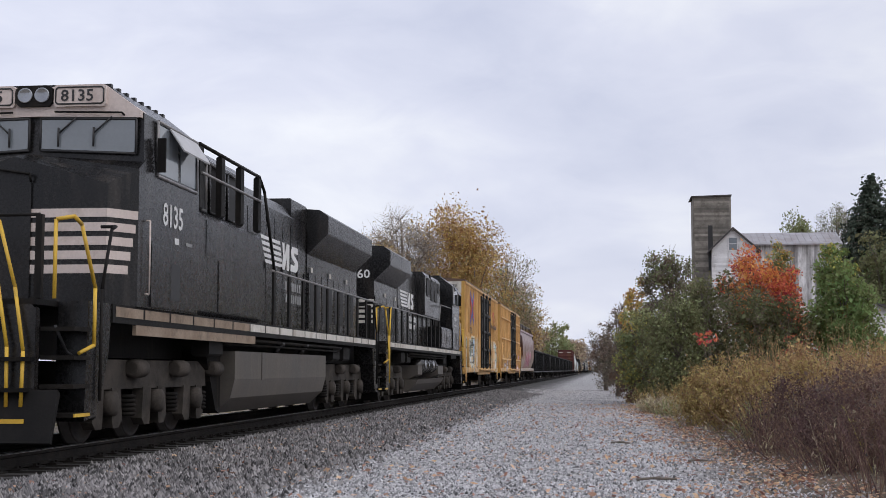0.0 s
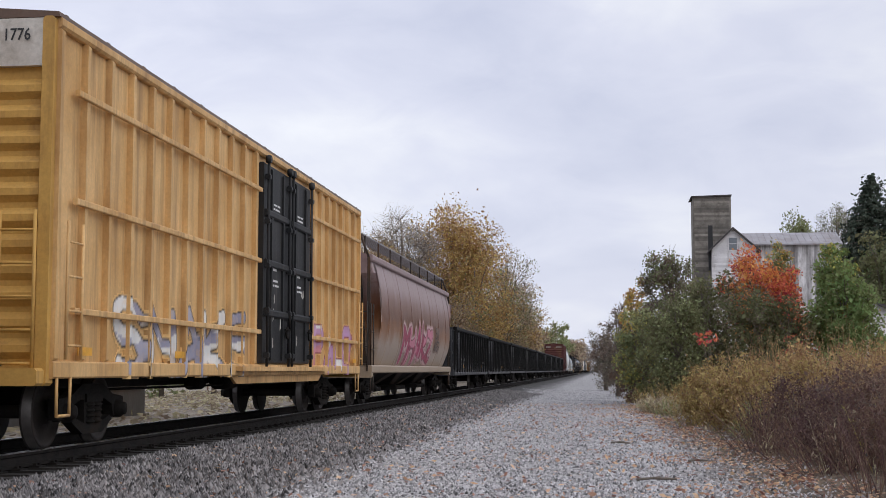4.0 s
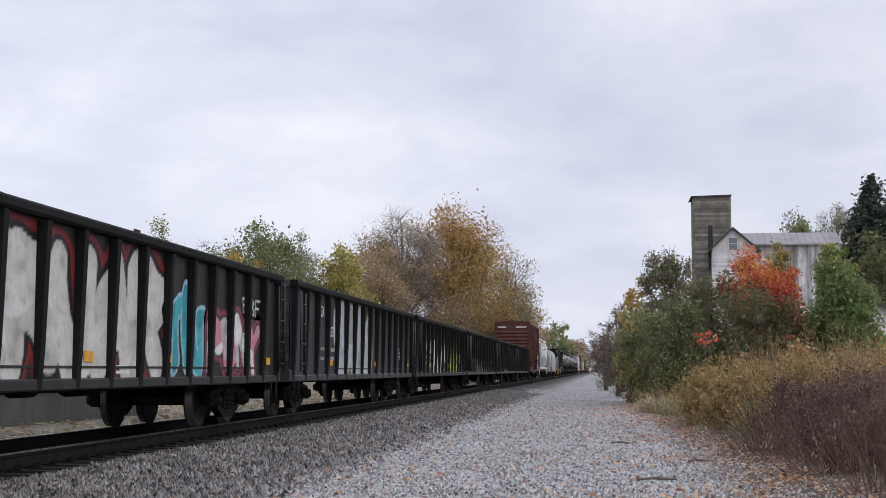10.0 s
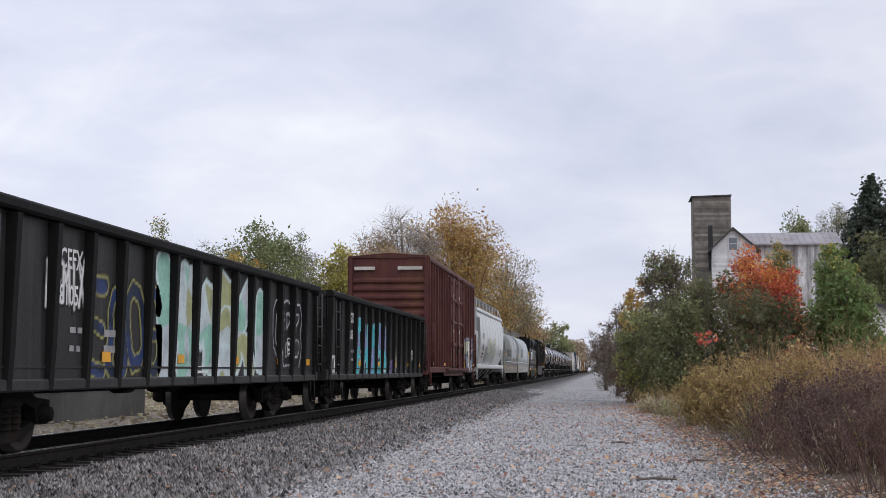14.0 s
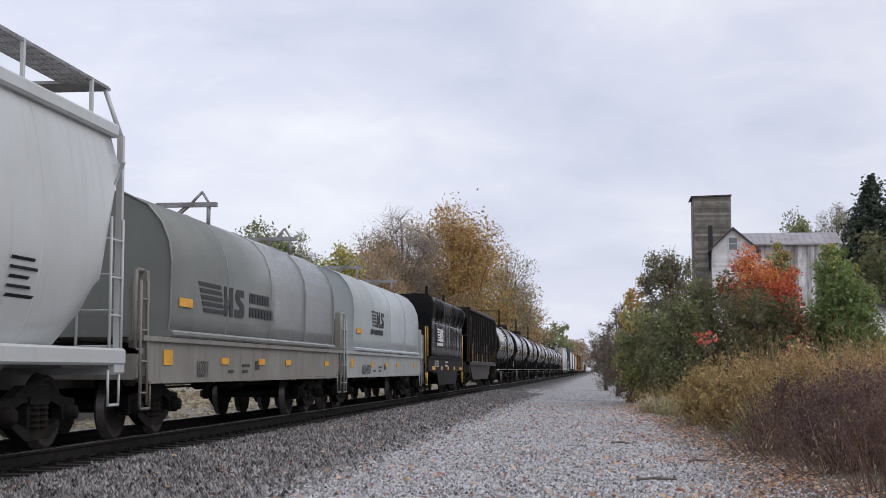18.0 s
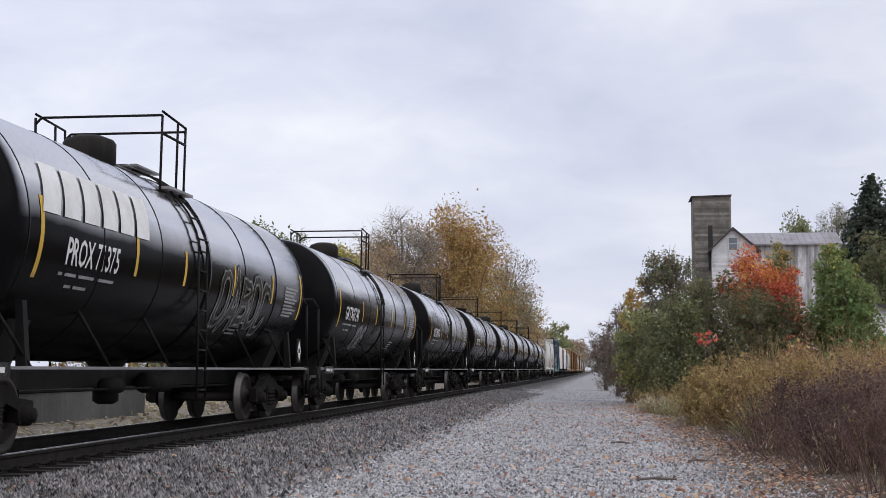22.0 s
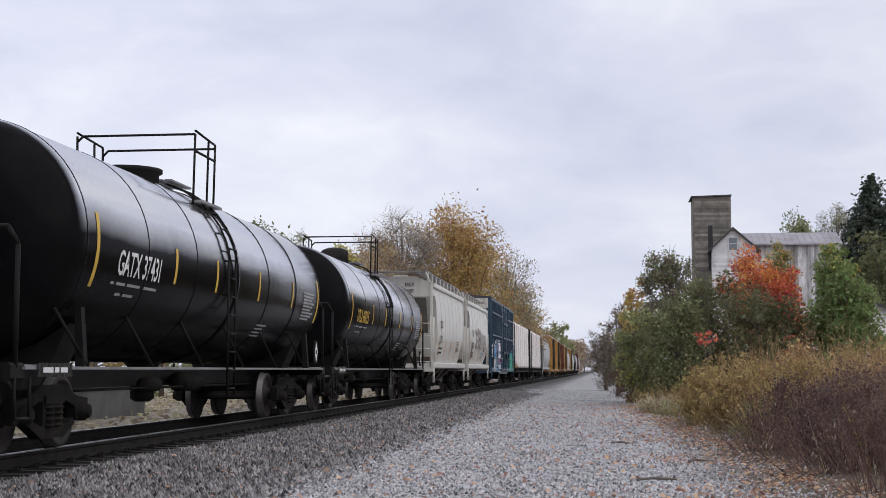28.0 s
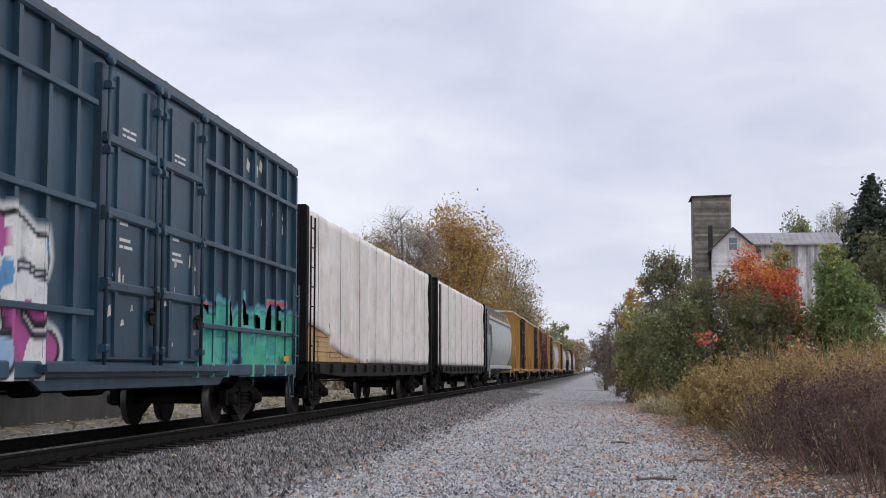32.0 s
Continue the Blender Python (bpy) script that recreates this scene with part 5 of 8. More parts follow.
def locomotive(label, number, board=True):
    """A six-axle diesel; its cab end looks towards -y. board: the newer of the two kinds."""
    car = thing("locomotive", label, "locomotive", "locomotives of the train")
    P, Gm = M_BLACK_PAINT, M_BLACK_GRIME
    y0, y1, dz = -11.7, 10.95, 1.82
    span = lambda sx, a, b: (min(sx * a, sx * b), max(sx * a, sx * b))
    # frame, walkways, sill stripe and the skirt under the cab
    part("main_frame", Geo().box(-0.8, 0.8, y0 + 0.4, y1 - 0.4, 1.15, dz - 0.08), Gm, car)
    part("walkway", Geo().box(-1.52, 1.52, -10.3, 10.2, dz - 0.06, dz), Gm, car)
    for sx in (1, -1):
        part("side_skirt", Geo().box(*span(sx, 1.47, 1.52), -10.3, 10.2, dz - 0.24, dz - 0.06), Gm, car)
        part("hanging_skirt", Geo().box(*span(sx, 1.46, 1.515), -9.4 if board else -8.6, -3.1 if board else -6.6, 1.44, dz - 0.24), M_SILL_DUST if board else Gm, car, "brown dusted skirt panel")
        y = -10.2
        while y < 9.6:
            part("sill_stripe", Geo().box(*span(sx, 1.522, 1.527), y, y + 1.04, dz - 0.16, dz - 0.03), M_SILL_DUST if board and y < -4.2 else M_WHITE_DIRTY, car, "dirty white sill stripe")
            y += 1.12
    for s, ye in ((-1, y0), (1, y1)):
        lo = lambda a, b: (min(ye - s * a, ye - s * b), max(ye - s * a, ye - s * b))
        part("end_platform", Geo().box(-1.1, 1.1, *lo(0.0, 1.5), dz - 0.07, dz), Gm, car)
        part("pilot", Geo().box(-1.1, 1.1, *lo(0.0, 0.12), 0.3, dz - 0.07, 0.05), P, car)
        part("snow_plow", Geo().prism([(ye + s * 0.02, 0.75), (ye + s * 0.22, 0.14), (ye + s * 0.16, 0.12), (ye - s * 0.06, 0.7)], -1.4, 1.4, axis="x"), Gm, car)
        part("coupler", Geo().box(-0.13, 0.13, *lo(-0.5, 0.1), 0.78, 1.0, 0.04).box(-0.2, 0.2, *lo(-0.55, -0.3), 0.7, 1.06, 0.05), M_STEEL_DARK, car)
        for sx in (1, -1):
            st = part("step_well", Geo().prism([(ye - s * 0.62, dz), (ye - s * 1.42, dz), (ye - s * 1.32, 1.15), (ye - s * 0.98, 0.42), (ye - s * 0.55, 0.36)], sx * 1.12, sx * 1.5, axis="x"), P, car)
            for k in range(4):
                z = 0.42 + 0.34 * k
                part("tread", Geo().box(*span(sx, 1.12, 1.54), *lo(0.1, 0.62), z, z + 0.05), M_STEEL_DARK, st)
                if k == 0:
                    part("tread_edge", Geo().box(*span(sx, 1.541, 1.556), *lo(0.12, 0.6), z + 0.005, z + 0.045), M_YELLOW, st, "worn yellow step edge")
            rail = [(1.3, 0.05, dz), (1.3, 0.05, 2.76), (1.5, 0.12, 2.8), (1.52, 0.3, 2.72), (1.55, 0.7, 1.98), (1.55, 0.7, 1.28), (1.46, 0.45, 1.18)]
            part("step_handrail", Geo().pipe([(sx * a, ye - s * b, c) for a, b, c in rail], 0.025, 8), Gm if board and s > 0 else M_YELLOW, car)
            rail = [(1.3, 1.5, 2.82), (1.5, 1.5, 2.82), (1.52, 1.3, 2.76), (1.54, 0.95, 1.98), (1.54, 0.95, 0.6)]
            part("step_handrail", Geo().pipe([(sx * a, ye - s * b, c) for a, b, c in rail], 0.022, 8), M_YELLOW if s > 0 and not board else Gm, car)
            rail = [(0.98, -0.08, 0.55), (1.0, -0.1, 1.2), (0.86, -0.05, 1.95), (0.6, 0.04, 2.75), (0.4, 0.05, 2.78), (0.4, 0.05, dz)]
            part("front_handrail", Geo().pipe([(sx * a, ye - s * b, c) for a, b, c in rail], 0.024, 8), M_YELLOW if s < 0 else Gm, car)
            rail = [(0.8, -0.08, 0.55), (0.8, -0.1, 1.25), (0.62, -0.03, 2.1), (0.5, 0.03, 2.6)]
            part("front_handrail", Geo().pipe([(sx * a, ye - s * b, c) for a, b, c in rail], 0.024, 8), M_YELLOW if s < 0 else Gm, car)
            part("corner_post", Geo().box(*span(sx, 1.06, 1.14), *lo(0.02, 0.1), dz, dz + 1.0), Gm, car)
            part("end_rail", Geo().pipe([(sx * 1.1, ye - s * 0.06, dz + 1.0), (sx * 0.45, ye - s * 0.06, dz + 1.0)], 0.022), Gm, car)
            for k in range(3):
                part("pilot_step", Geo().box(*span(sx, 0.62, 1.05), *lo(-0.16, 0.0), 0.36 + 0.36 * k, 0.41 + 0.36 * k), M_YELLOW if k == 0 else M_STEEL_DARK, car)
            part("ditch_light", Geo().turned([(0, 0.11), (s * 0.06, 0.11), (s * 0.04, 0.02)], sx * 0.55, ye, 1.5, "y", 14), M_LIGHT, car)
        part("mu_hoses", Geo().pipe([(0.3, ye, 1.1), (0.34, ye + s * 0.2, 0.8), (0.3, ye + s * 0.42, 0.6)], 0.03).pipe([(0.45, ye, 1.1), (0.5, ye + s * 0.2, 0.75), (0.44, ye + s * 0.4, 0.55)], 0.03), M_BLACK_LETTER, car)
        part("mu_cable", Geo().pipe([(1.3, ye - s * 0.1, 1.5), (1.34, ye - s * 0.35, 1.2), (1.32, ye - s * 0.7, 1.12), (1.3, ye - s * 1.05, 1.3), (1.3, ye - s * 1.2, 1.6)], 0.02), M_BLACK_LETTER, car)
    # trucks
    for s in (1, -1):
        t = part("truck", Geo().box(-0.75, 0.75, -2.3, 2.3, 0.75, 1.05, 0.05), M_STEEL_DARK, car)
        t.location = (0, s * 7.45 - 0.1, 0)
        for sx in (1, -1):
            g = Geo()
            o = [(-2.65, 0.72), (-2.6, 0.98), (-2.2, 1.12), (2.2, 1.12), (2.6, 0.98), (2.65, 0.72)]
            g.prism(o, sx * 0.98, sx * 1.14, axis="x")
            for y in (-1.9, 0, 1.9):
                for dy in (-0.32, 0.32):
                    a, b = y + dy - 0.17, y + dy + 0.17
                    g.prism([(a, 0.74), (b, 0.74), (b + (0.06 if dy > 0 else -0.03), 0.3), (b - 0.06, 0.2), (a + 0.06, 0.2), (a - (0.06 if dy < 0 else -0.03), 0.3)], sx * 1.0, sx * 1.16, axis="x")
                g.turned([(sx * 1.1, 0.17), (sx * 1.26, 0.17), (sx * 1.29, 0.1), (sx * 1.3, 0.02)], 0, y, 0.533, "x", 14)
                g.turned([(-0.24, 0.09), (-0.2, 0.13), (0.2, 0.13), (0.24, 0.09)], sx * 1.22, y + 0.95, 1.0, "y", 12)
            part("side_frame", g, M_DUSTY_TRUCK, t)
            for y in (-0.95, 0.95, -2.45, 2.45):
                g = Geo()
                for k in range(5):
                    g.turned([(0, 0.1), (0.02, 0.13), (0.04, 0.13), (0.06, 0.1)], sx * 1.08, y, 0.34 + 0.06 * k, "z", 10)
                part("coil_spring", g, M_STEEL_DARK, t)
        for k, y in enumerate((-1.9, 0, 1.9)):
            axle(t, LOCO_WHEELS, y, 0.533, f"loco{k}" + ("" if board else "r"))
    # fuel tank with slanted sides; on the older kind two reservoirs lie in its upper side
    a, b, zt = (-4.25, 3.45, 1.3) if board else (-4.2, 3.25, 1.14)
    low = [(-1.1, 0.24), (1.1, 0.24), (1.38, 0.5), (1.46, 0.82), (1.46, zt), (-1.46, zt), (-1.46, 0.82), (-1.38, 0.5)]
    if board:
        part("fuel_tank", Geo().prism(low, a, b), M_TANK_GREY, car, "dusty grey fuel tank")
        for y in (-0.8, 1.4):
            part("filler_cap", Geo().rod((1.3, y, zt), (1.42, y, zt + 0.18), 0.05, 8).turned([(0, 0.09), (0.05, 0.09)], 1.42, y, zt + 0.16, "z", 10), M_STEEL_GLOSS, car)
        part("tank_strap", Geo().box(1.461, 1.475, -2.42, -2.32, 0.8, zt), M_TANK_GREY, car)
        part("tank_shoulder", Geo().prism([(a - 0.9, zt), (a, zt), (a, 0.24), (a - 0.25, 0.3)], -1.2, 1.2, axis="x"), Gm, car)
    else:
        part("fuel_tank", Geo().prism([(x, min(z, 0.66)) for x, z in low[:4]] + [(1.2, 0.66), (-1.2, 0.66)] + [(x, min(z, 0.66)) for x, z in low[6:]], a, b), M_TANK_GREY, car, "dusty grey fuel tank")
        for p, q in ((a, -2.55), (2.1, b)):
            part("tank_end", Geo().prism([(-1.1, 0.667), (1.42, 0.667), (1.46, 0.82), (1.46, zt), (-1.46, zt), (-1.46, 0.82)], p, q), M_TANK_GREY, car)
        for y in (-2.45, -0.15):
            for sx in (1, -1):
                part("air_reservoir", Geo().turned([(0, 0.03), (0.08, 0.2), (0.2, 0.27), (0.5, 0.27), (0.51, 0.285), (0.57, 0.285), (0.58, 0.27), (1.6, 0.27), (1.61, 0.285), (1.67, 0.285), (1.68, 0.27), (1.9, 0.27), (2.02, 0.2), (2.1, 0.03)], sx * 1.2, y, 1.14, "y", 24), M_STEEL_GLOSS, car, "shiny dark air reservoir")
    for sx in (1, -1):
        part("pipe_run", Geo().rod((sx * 1.46, -4.8, 1.5), (sx * 1.46, 5.2, 1.5), 0.035).rod((sx * 1.42, -4.8, 1.42), (sx * 1.42, 5.2, 1.42), 0.025), M_STEEL_DARK, car)
        for y in (-5.6, 4.6, 5.9):
            part("underframe_box", Geo().box(*span(sx, 1.1, 1.4), y, y + 0.8, 1.2, 1.55, 0.04), Gm, car)
    # nose: narrow front, chamfered cheeks, crested top
    ring = lambda y, w, zs, zc: [(-w, y, dz), (w, y, dz), (w, y, zs), (0.0, y, zc), (-w, y, zs)]
    nose = part("nose", Geo().loft([ring(-9.95, 1.28, 3.42, 3.8), ring(-9.5, 1.55, 3.68, 3.9), ring(-9.25, 1.555, 3.84, 3.94)], False), P, car)
    for k in range(5):
        z = 2.24 + 0.185 * k
        part("nose_stripe", Geo().box(-1.275, 1.275, -9.962, -9.9, z, z + 0.115), M_STRIPE, nose, "pale pinkish-white nose stripe")
        for sx in (1, -1):
            f = 0.7 + 0.075 * k
            q = [(sx * 1.28, -9.962), (sx * (1.28 + 0.27 * f), -9.962 + 0.45 * f), (sx * (1.26 + 0.27 * f), -9.94 + 0.45 * f), (sx * 1.26, -9.94)]
            part("nose_stripe", Geo().prism(q, z, z + 0.115, axis="z"), M_STRIPE, nose, "pale pinkish-white nose stripe")
    part("nose_door", Geo().box(-0.4, 0.25, -9.985, -9.9, dz + 0.05, 3.45, 0.02), P, nose)
    part("nose_rail", Geo().pipe([(-0.9, -10.05, 3.6), (-0.5, -10.1, 3.66), (0.25, -10.05, 3.55), (0.25, -10.0, 3.45)], 0.018), Gm, nose)
    # cab
    ring = lambda y, dy: [(-1.55, y, dz), (1.55, y, dz), (1.55, y, 3.72), (1.52, y + dy * 0.6, 4.48), (1.0, y + dy, 4.88), (-1.0, y + dy, 4.88), (-1.52, y + dy * 0.6, 4.48), (-1.55, y, 3.72)]
    cab = part("cab", Geo().loft([ring(-9.32, 0.1), ring(-6.78, 0.0)], False), P, car)
    for sx in (1, -1):
        part("windshield", Geo().prism([(sx * 0.1, 4.0), (sx * 1.42, 3.93), (sx * 1.42, 4.37), (sx * 0.1, 4.4)], -9.345, -9.2), M_SKY_GREY_GLASS, cab, "windshield with the sky's reflection in its grey colour")
        part("windshield_gasket", Geo().pipe([(sx * 0.08, -9.34, 3.98), (sx * 1.44, -9.34, 3.91), (sx * 1.44, -9.34, 4.39), (sx * 0.08, -9.34, 4.42), (sx * 0.08, -9.34, 3.98)], 0.018), M_BLACK_LETTER, cab)
        for k in (0.35, 0.85):
            part("wiper", Geo().rod((sx * (k + 0.25), -9.37, 4.42), (sx * k, -9.38, 4.2), 0.012).rod((sx * k, -9.38, 4.02), (sx * k, -9.38, 4.28), 0.015), M_BLACK_LETTER, cab)
        part("cab_band", Geo().prism([(0.0, 4.45), (sx * 1.5, 4.41), (sx * 1.5, 4.50), (sx * 1.02, 4.85), (0.0, 4.86)], -9.345, -9.1), M_STRIPE, cab, "pale band under the number boards")
        part("brow_rail", Geo().pipe([(sx * 0.3, -9.4, 4.5), (sx * 1.25, -9.4, 4.47), (sx * 1.27, -9.33, 4.44)], 0.014), Gm, cab)
        part("number_board_frame", Geo().box(*span(sx, 0.28, 1.02), -9.40, -9.2, 4.57, 4.87, 0.03), M_STRIPE, cab)
        x0, x1 = span(sx, 0.31, 0.99)
        part("number_board_rim", Geo().pipe([(x0 + 0.03, -9.405, 4.605), (x1 - 0.03, -9.405, 4.605), (x1, -9.405, 4.635), (x1, -9.405, 4.805), (x1 - 0.03, -9.405, 4.835), (x0 + 0.03, -9.405, 4.835), (x0, -9.405, 4.805), (x0, -9.405, 4.635), (x0 + 0.03, -9.405, 4.605)], 0.011), M_BLACK_LETTER, cab)
        lettering(cab, number, x0 + 0.07, -9.409, 4.645, 0.225, M_BLACK_LETTER, 1.06, end=True)
        part("side_window", Geo().box(*span(sx, 1.5, 1.555), -8.72, -7.85, 3.72, 4.42, 0.01), M_SKY_GREY_GLASS, cab)
        part("side_window", Geo().box(*span(sx, 1.5, 1.555), -7.72, -6.98, 3.72, 4.42, 0.01), M_SKY_GREY_GLASS, cab)
        part("window_frame", Geo().pipe([(sx * 1.56, -8.78, 3.68), (sx * 1.56, -8.78, 4.45), (sx * 1.56, -6.93, 4.45), (sx * 1.56, -6.93, 3.68), (sx * 1.56, -8.78, 3.68)], 0.025), M_GALV, cab)
        part("sun_visor", Geo().prism([(sx * 1.55, 4.44), (sx * 1.78, 4.1), (sx * 1.79, 4.12), (sx * 1.56, 4.46)], -8.3, -7.0), M_VISOR if board else P, cab, "pale hinged sun visor" if board else "")
        part("mirror", Geo().box(*span(sx, 1.58, 1.7), -8.86, -8.83, 3.72, 4.2), Gm, cab)
        lettering(cab, number, sx * 1.557, -8.5 if sx > 0 else -7.3, 3.03, 0.46, M_WHITE, 1.02, sx)
        part("cab_stencil", bars(sx * 1.557, -7.95, 2.8, [(0, 0, 0.2, 0.09)], sx), M_WHITE, cab)
        part("cab_stencil", bars(sx * 1.557, -7.4, 2.82, [(0, 0, 0.3, 0.05)], sx), M_DIM_LETTER, cab)
        part("cab_lower_panel", Geo().box(*span(sx, 1.54, 1.575), -9.0, -6.85, dz + 0.02, 2.72, 0.01), P, cab)
        part("panel_slot", Geo().box(*span(sx, 1.573, 1.578), -8.15, -7.75, dz + 0.15, 2.5), M_BLACK_LETTER, cab)
        part("grab_iron", Geo().pipe([(sx * 1.56, -9.22, 2.0), (sx * 1.62, -9.22, 2.0), (sx * 1.62, -9.22, 3.0), (sx * 1.56, -9.22, 3.0)], 0.014), M_STRIPE, cab)
    part("headlight_case", Geo().box(-0.26, 0.26, -9.41, -9.2, 4.58, 4.87, 0.05), Gm, cab)
    for x in (-0.12, 0.12):
        part("headlight", Geo().turned([(0.02, 0.105), (-0.015, 0.105), (-0.01, 0.09), (0.0, 0.02)], x, -9.42, 4.73, "y", 18), M_LIGHT, cab)
    for k in range(8):
        part("roof_rib", Geo().box(-1.0, 1.02, -9.2 + 0.32 * k, -9.13 + 0.32 * k, 4.87, 4.915), P, cab)
    part("horn", Geo().turned([(0, 0.12), (0.08, 0.1), (0.1, 0.02)], 0.3, -7.8, 4.9, "z", 10).rod((0.2, -8.1, 5.0), (0.2, -7.6, 5.02), 0.04, 8, 0.07), M_BLACK_GRIME, cab)
    # hood
    r0, r1 = (3.4, 9.4) if board else (5.25, 9.68)
    if board:
        part("equipment_cabinet", Geo().box(-1.5, 1.5, -6.77, -2.7, dz, 3.46, 0.08), P, car)
        part("auxiliary_hood", Geo().box(-1.14, 1.14, -6.77, -2.7, 3.46, 4.66, 0.16), P, car)
        for sx in (1, -1):
            for k, (p, q) in enumerate(((-6.2, -5.1), (-4.9, -4.0), (-3.8, -2.9))):
                part("vent_grille", Geo().box(*span(sx, 1.138, 1.15), p, q, 3.62, 4.42), M_BLACK_LETTER if k != 1 else Gm, car)
                part("grille_frame", Geo().pipe([(sx * 1.155, p, 3.62), (sx * 1.155, q, 3.62), (sx * 1.155, q, 4.42), (sx * 1.155, p, 4.42), (sx * 1.155, p, 3.62)], 0.03, 4), M_GALV if k == 0 else P, car)
            for q in (-6.35, -5.12, -3.9, -2.68):
                part("roof_stanchion", Geo().box(*span(sx, 1.36, 1.46), q - 0.1, q + 0.1, 3.5, 4.52, 0.03), Gm, car)
            part("roof_rail", Geo().pipe([(sx * 1.43, -6.4, 4.54), (sx * 1.43, -2.62, 4.54), (sx * 1.46, -2.35, 4.3), (sx * 1.49, -1.62, 2.86)], 0.032), Gm, car)
            part("roof_mid_rail", Geo().pipe([(sx * 1.47, -6.4, 4.08), (sx * 1.47, -2.62, 4.08)], 0.025), M_GALV, car)
            for p, q in ((-6.7, -5.6), (-5.5, -2.8)):
                part("cabinet_door", Geo().box(*span(sx, 1.495, 1.515), p, q, dz + 0.1, 2.75), P, car)
            part("cabinet_door", Geo().box(*span(sx, 1.495, 1.51), -6.2, -2.85, 2.8, 3.35), P, car)
    else:
        part("equipment_cabinet", Geo().box(-1.52, 1.52, -6.77, -3.05, dz, 2.66, 0.04), P, car)
        part("rear_cab_section", Geo().box(-1.05, 1.05, -6.77, -4.2, 2.66, 4.45, 0.1), Gm, car)
        part("auxiliary_hood", Geo().prism([(-1.32, 2.98), (1.32, 2.98), (1.32, 4.42), (1.2, 4.56), (-1.2, 4.56), (-1.32, 4.42)], -4.25, 0.35), P, car)
        for sx in (1, -1):
            for p, q, z in ((-3.9, -3.4, 4.0), (-3.25, -2.45, 3.6), (-2.3, -1.4, 3.6), (-1.0, -0.1, 3.72)):
                part("vent_grille", Geo().box(*span(sx, 1.315, 1.335), p, q, z, 4.34), M_BLACK_LETTER, car)
                part("grille_frame", Geo().pipe([(sx * 1.33, p, z), (sx * 1.33, q, z), (sx * 1.33, q, 4.34), (sx * 1.33, p, 4.34), (sx * 1.33, p, z)], 0.022, 4), P, car)
            part("hood_lamp", Geo().turned([(0, 0.1), (0.05, 0.1), (0.04, 0.02)], sx * 1.33, -1.2, 4.46, "x", 10), M_STEEL_DARK, car)
            part("cab_rear_window", Geo().box(*span(sx, 1.04, 1.06), -6.1, -5.2, 3.55, 3.85), M_STRIPE, car, "dusty yellowish rear cab window")
            for p, q in ((-6.7, -5.75), (-5.7, -4.8), (-4.7, -3.9), (-3.85, -3.1)):
                part("cabinet_door", Geo().box(*span(sx, 1.515, 1.535), p, q, dz + 0.08, 2.6), P, car)
                for k in range(7 if sx < 0 else 0):
                    part("louvre", Geo().box(*span(sx, 1.534, 1.55), p + 0.28, q - 0.22, 2.08 + 0.055 * k, 2.105 + 0.055 * k), M_GALV, car)
    hood = [(-1.0, dz), (1.0, dz), (1.0, 4.28), (0.9, 4.5), (0.7, 4.6), (-0.7, 4.6), (-0.9, 4.5), (-1.0, 4.28)]
    part("engine_hood", Geo().prism(hood, -2.7 if board else -4.25, r0), P, car)
    if board:
        part("raised_hood", Geo().box(-1.0, 1.0, 1.85, r0, 4.3, 4.72, 0.03), P, car)
        part("exhaust_stack", Geo().turned([(0, 0.3), (0.14, 0.3), (0.15, 0.2)], 0.2, 1.0, 4.58, "z", 14), Gm, car)
    part("radiator_hood", Geo().box(-1.02, 1.02, r0, 9.7, dz, 4.2, 0.03), P, car)
    wing = [(-1.02, 3.62), (1.02, 3.62), (1.5, 4.08), (1.5, 4.5), (1.3, 4.64), (0.3, 4.72), (-0.3, 4.72), (-1.3, 4.64), (-1.5, 4.5), (-1.5, 4.08)]
    part("radiator_wing", Geo().prism(wing, r0, r1), P, car, "overhanging black radiator section")
    for sx in (1, -1):
        part("wing_face", Geo().box(*span(sx, 1.495, 1.506), r0 + 0.03, (r0 + r1) / 2 - 0.02, 4.1, 4.48), P, car)
        part("wing_face", Geo().box(*span(sx, 1.495, 1.506), (r0 + r1) / 2 + 0.02, r1 - 0.03, 4.1, 4.48), P, car)
        n = 8 if board else 11
        for k in range(n):
            y = (-2.6 if board else -2.9) + 0.72 * k
            if y < r0 - 0.7:
                part("hood_door", Geo().box(*span(sx, 0.995, 1.018), y + 0.02, y + 0.69, dz + 0.12, 4.1), P, car)
                part("door_latch", Geo().box(*span(sx, 1.017, 1.035), y + 0.58, y + 0.63, 3.0, 3.14), Gm, car)
        for k in range(int((9.6 - r0) / 0.72)):
            y = r0 + 0.08 + 0.72 * k
            part("hood_door", Geo().box(*span(sx, 1.015, 1.045), y + 0.02, y + 0.66, dz + 0.12, 3.2), P, car)
            part("door_window", Geo().box(*span(sx, 1.044, 1.05), y + 0.16, y + 0.52, 2.1, 3.0), M_BLACK_LETTER, car)
            if k % 3 == 0:
                part("white_sticker", Geo().box(*span(sx, 1.044, 1.052), y + 0.2, y + 0.4, 3.22, 3.34), M_WHITE_DIRTY, car)
        # walkway handrail on broad stanchions
        ys = [-1.62 + 1.28 * k for k in range(10)] if board else [-2.64 + 1.22 * k for k in range(11)]
        for y in ys:
            part("stanchion", Geo().box(*span(sx, 1.46, 1.5), y - 0.08, y + 0.08, dz, dz + 1.02), Gm, car)
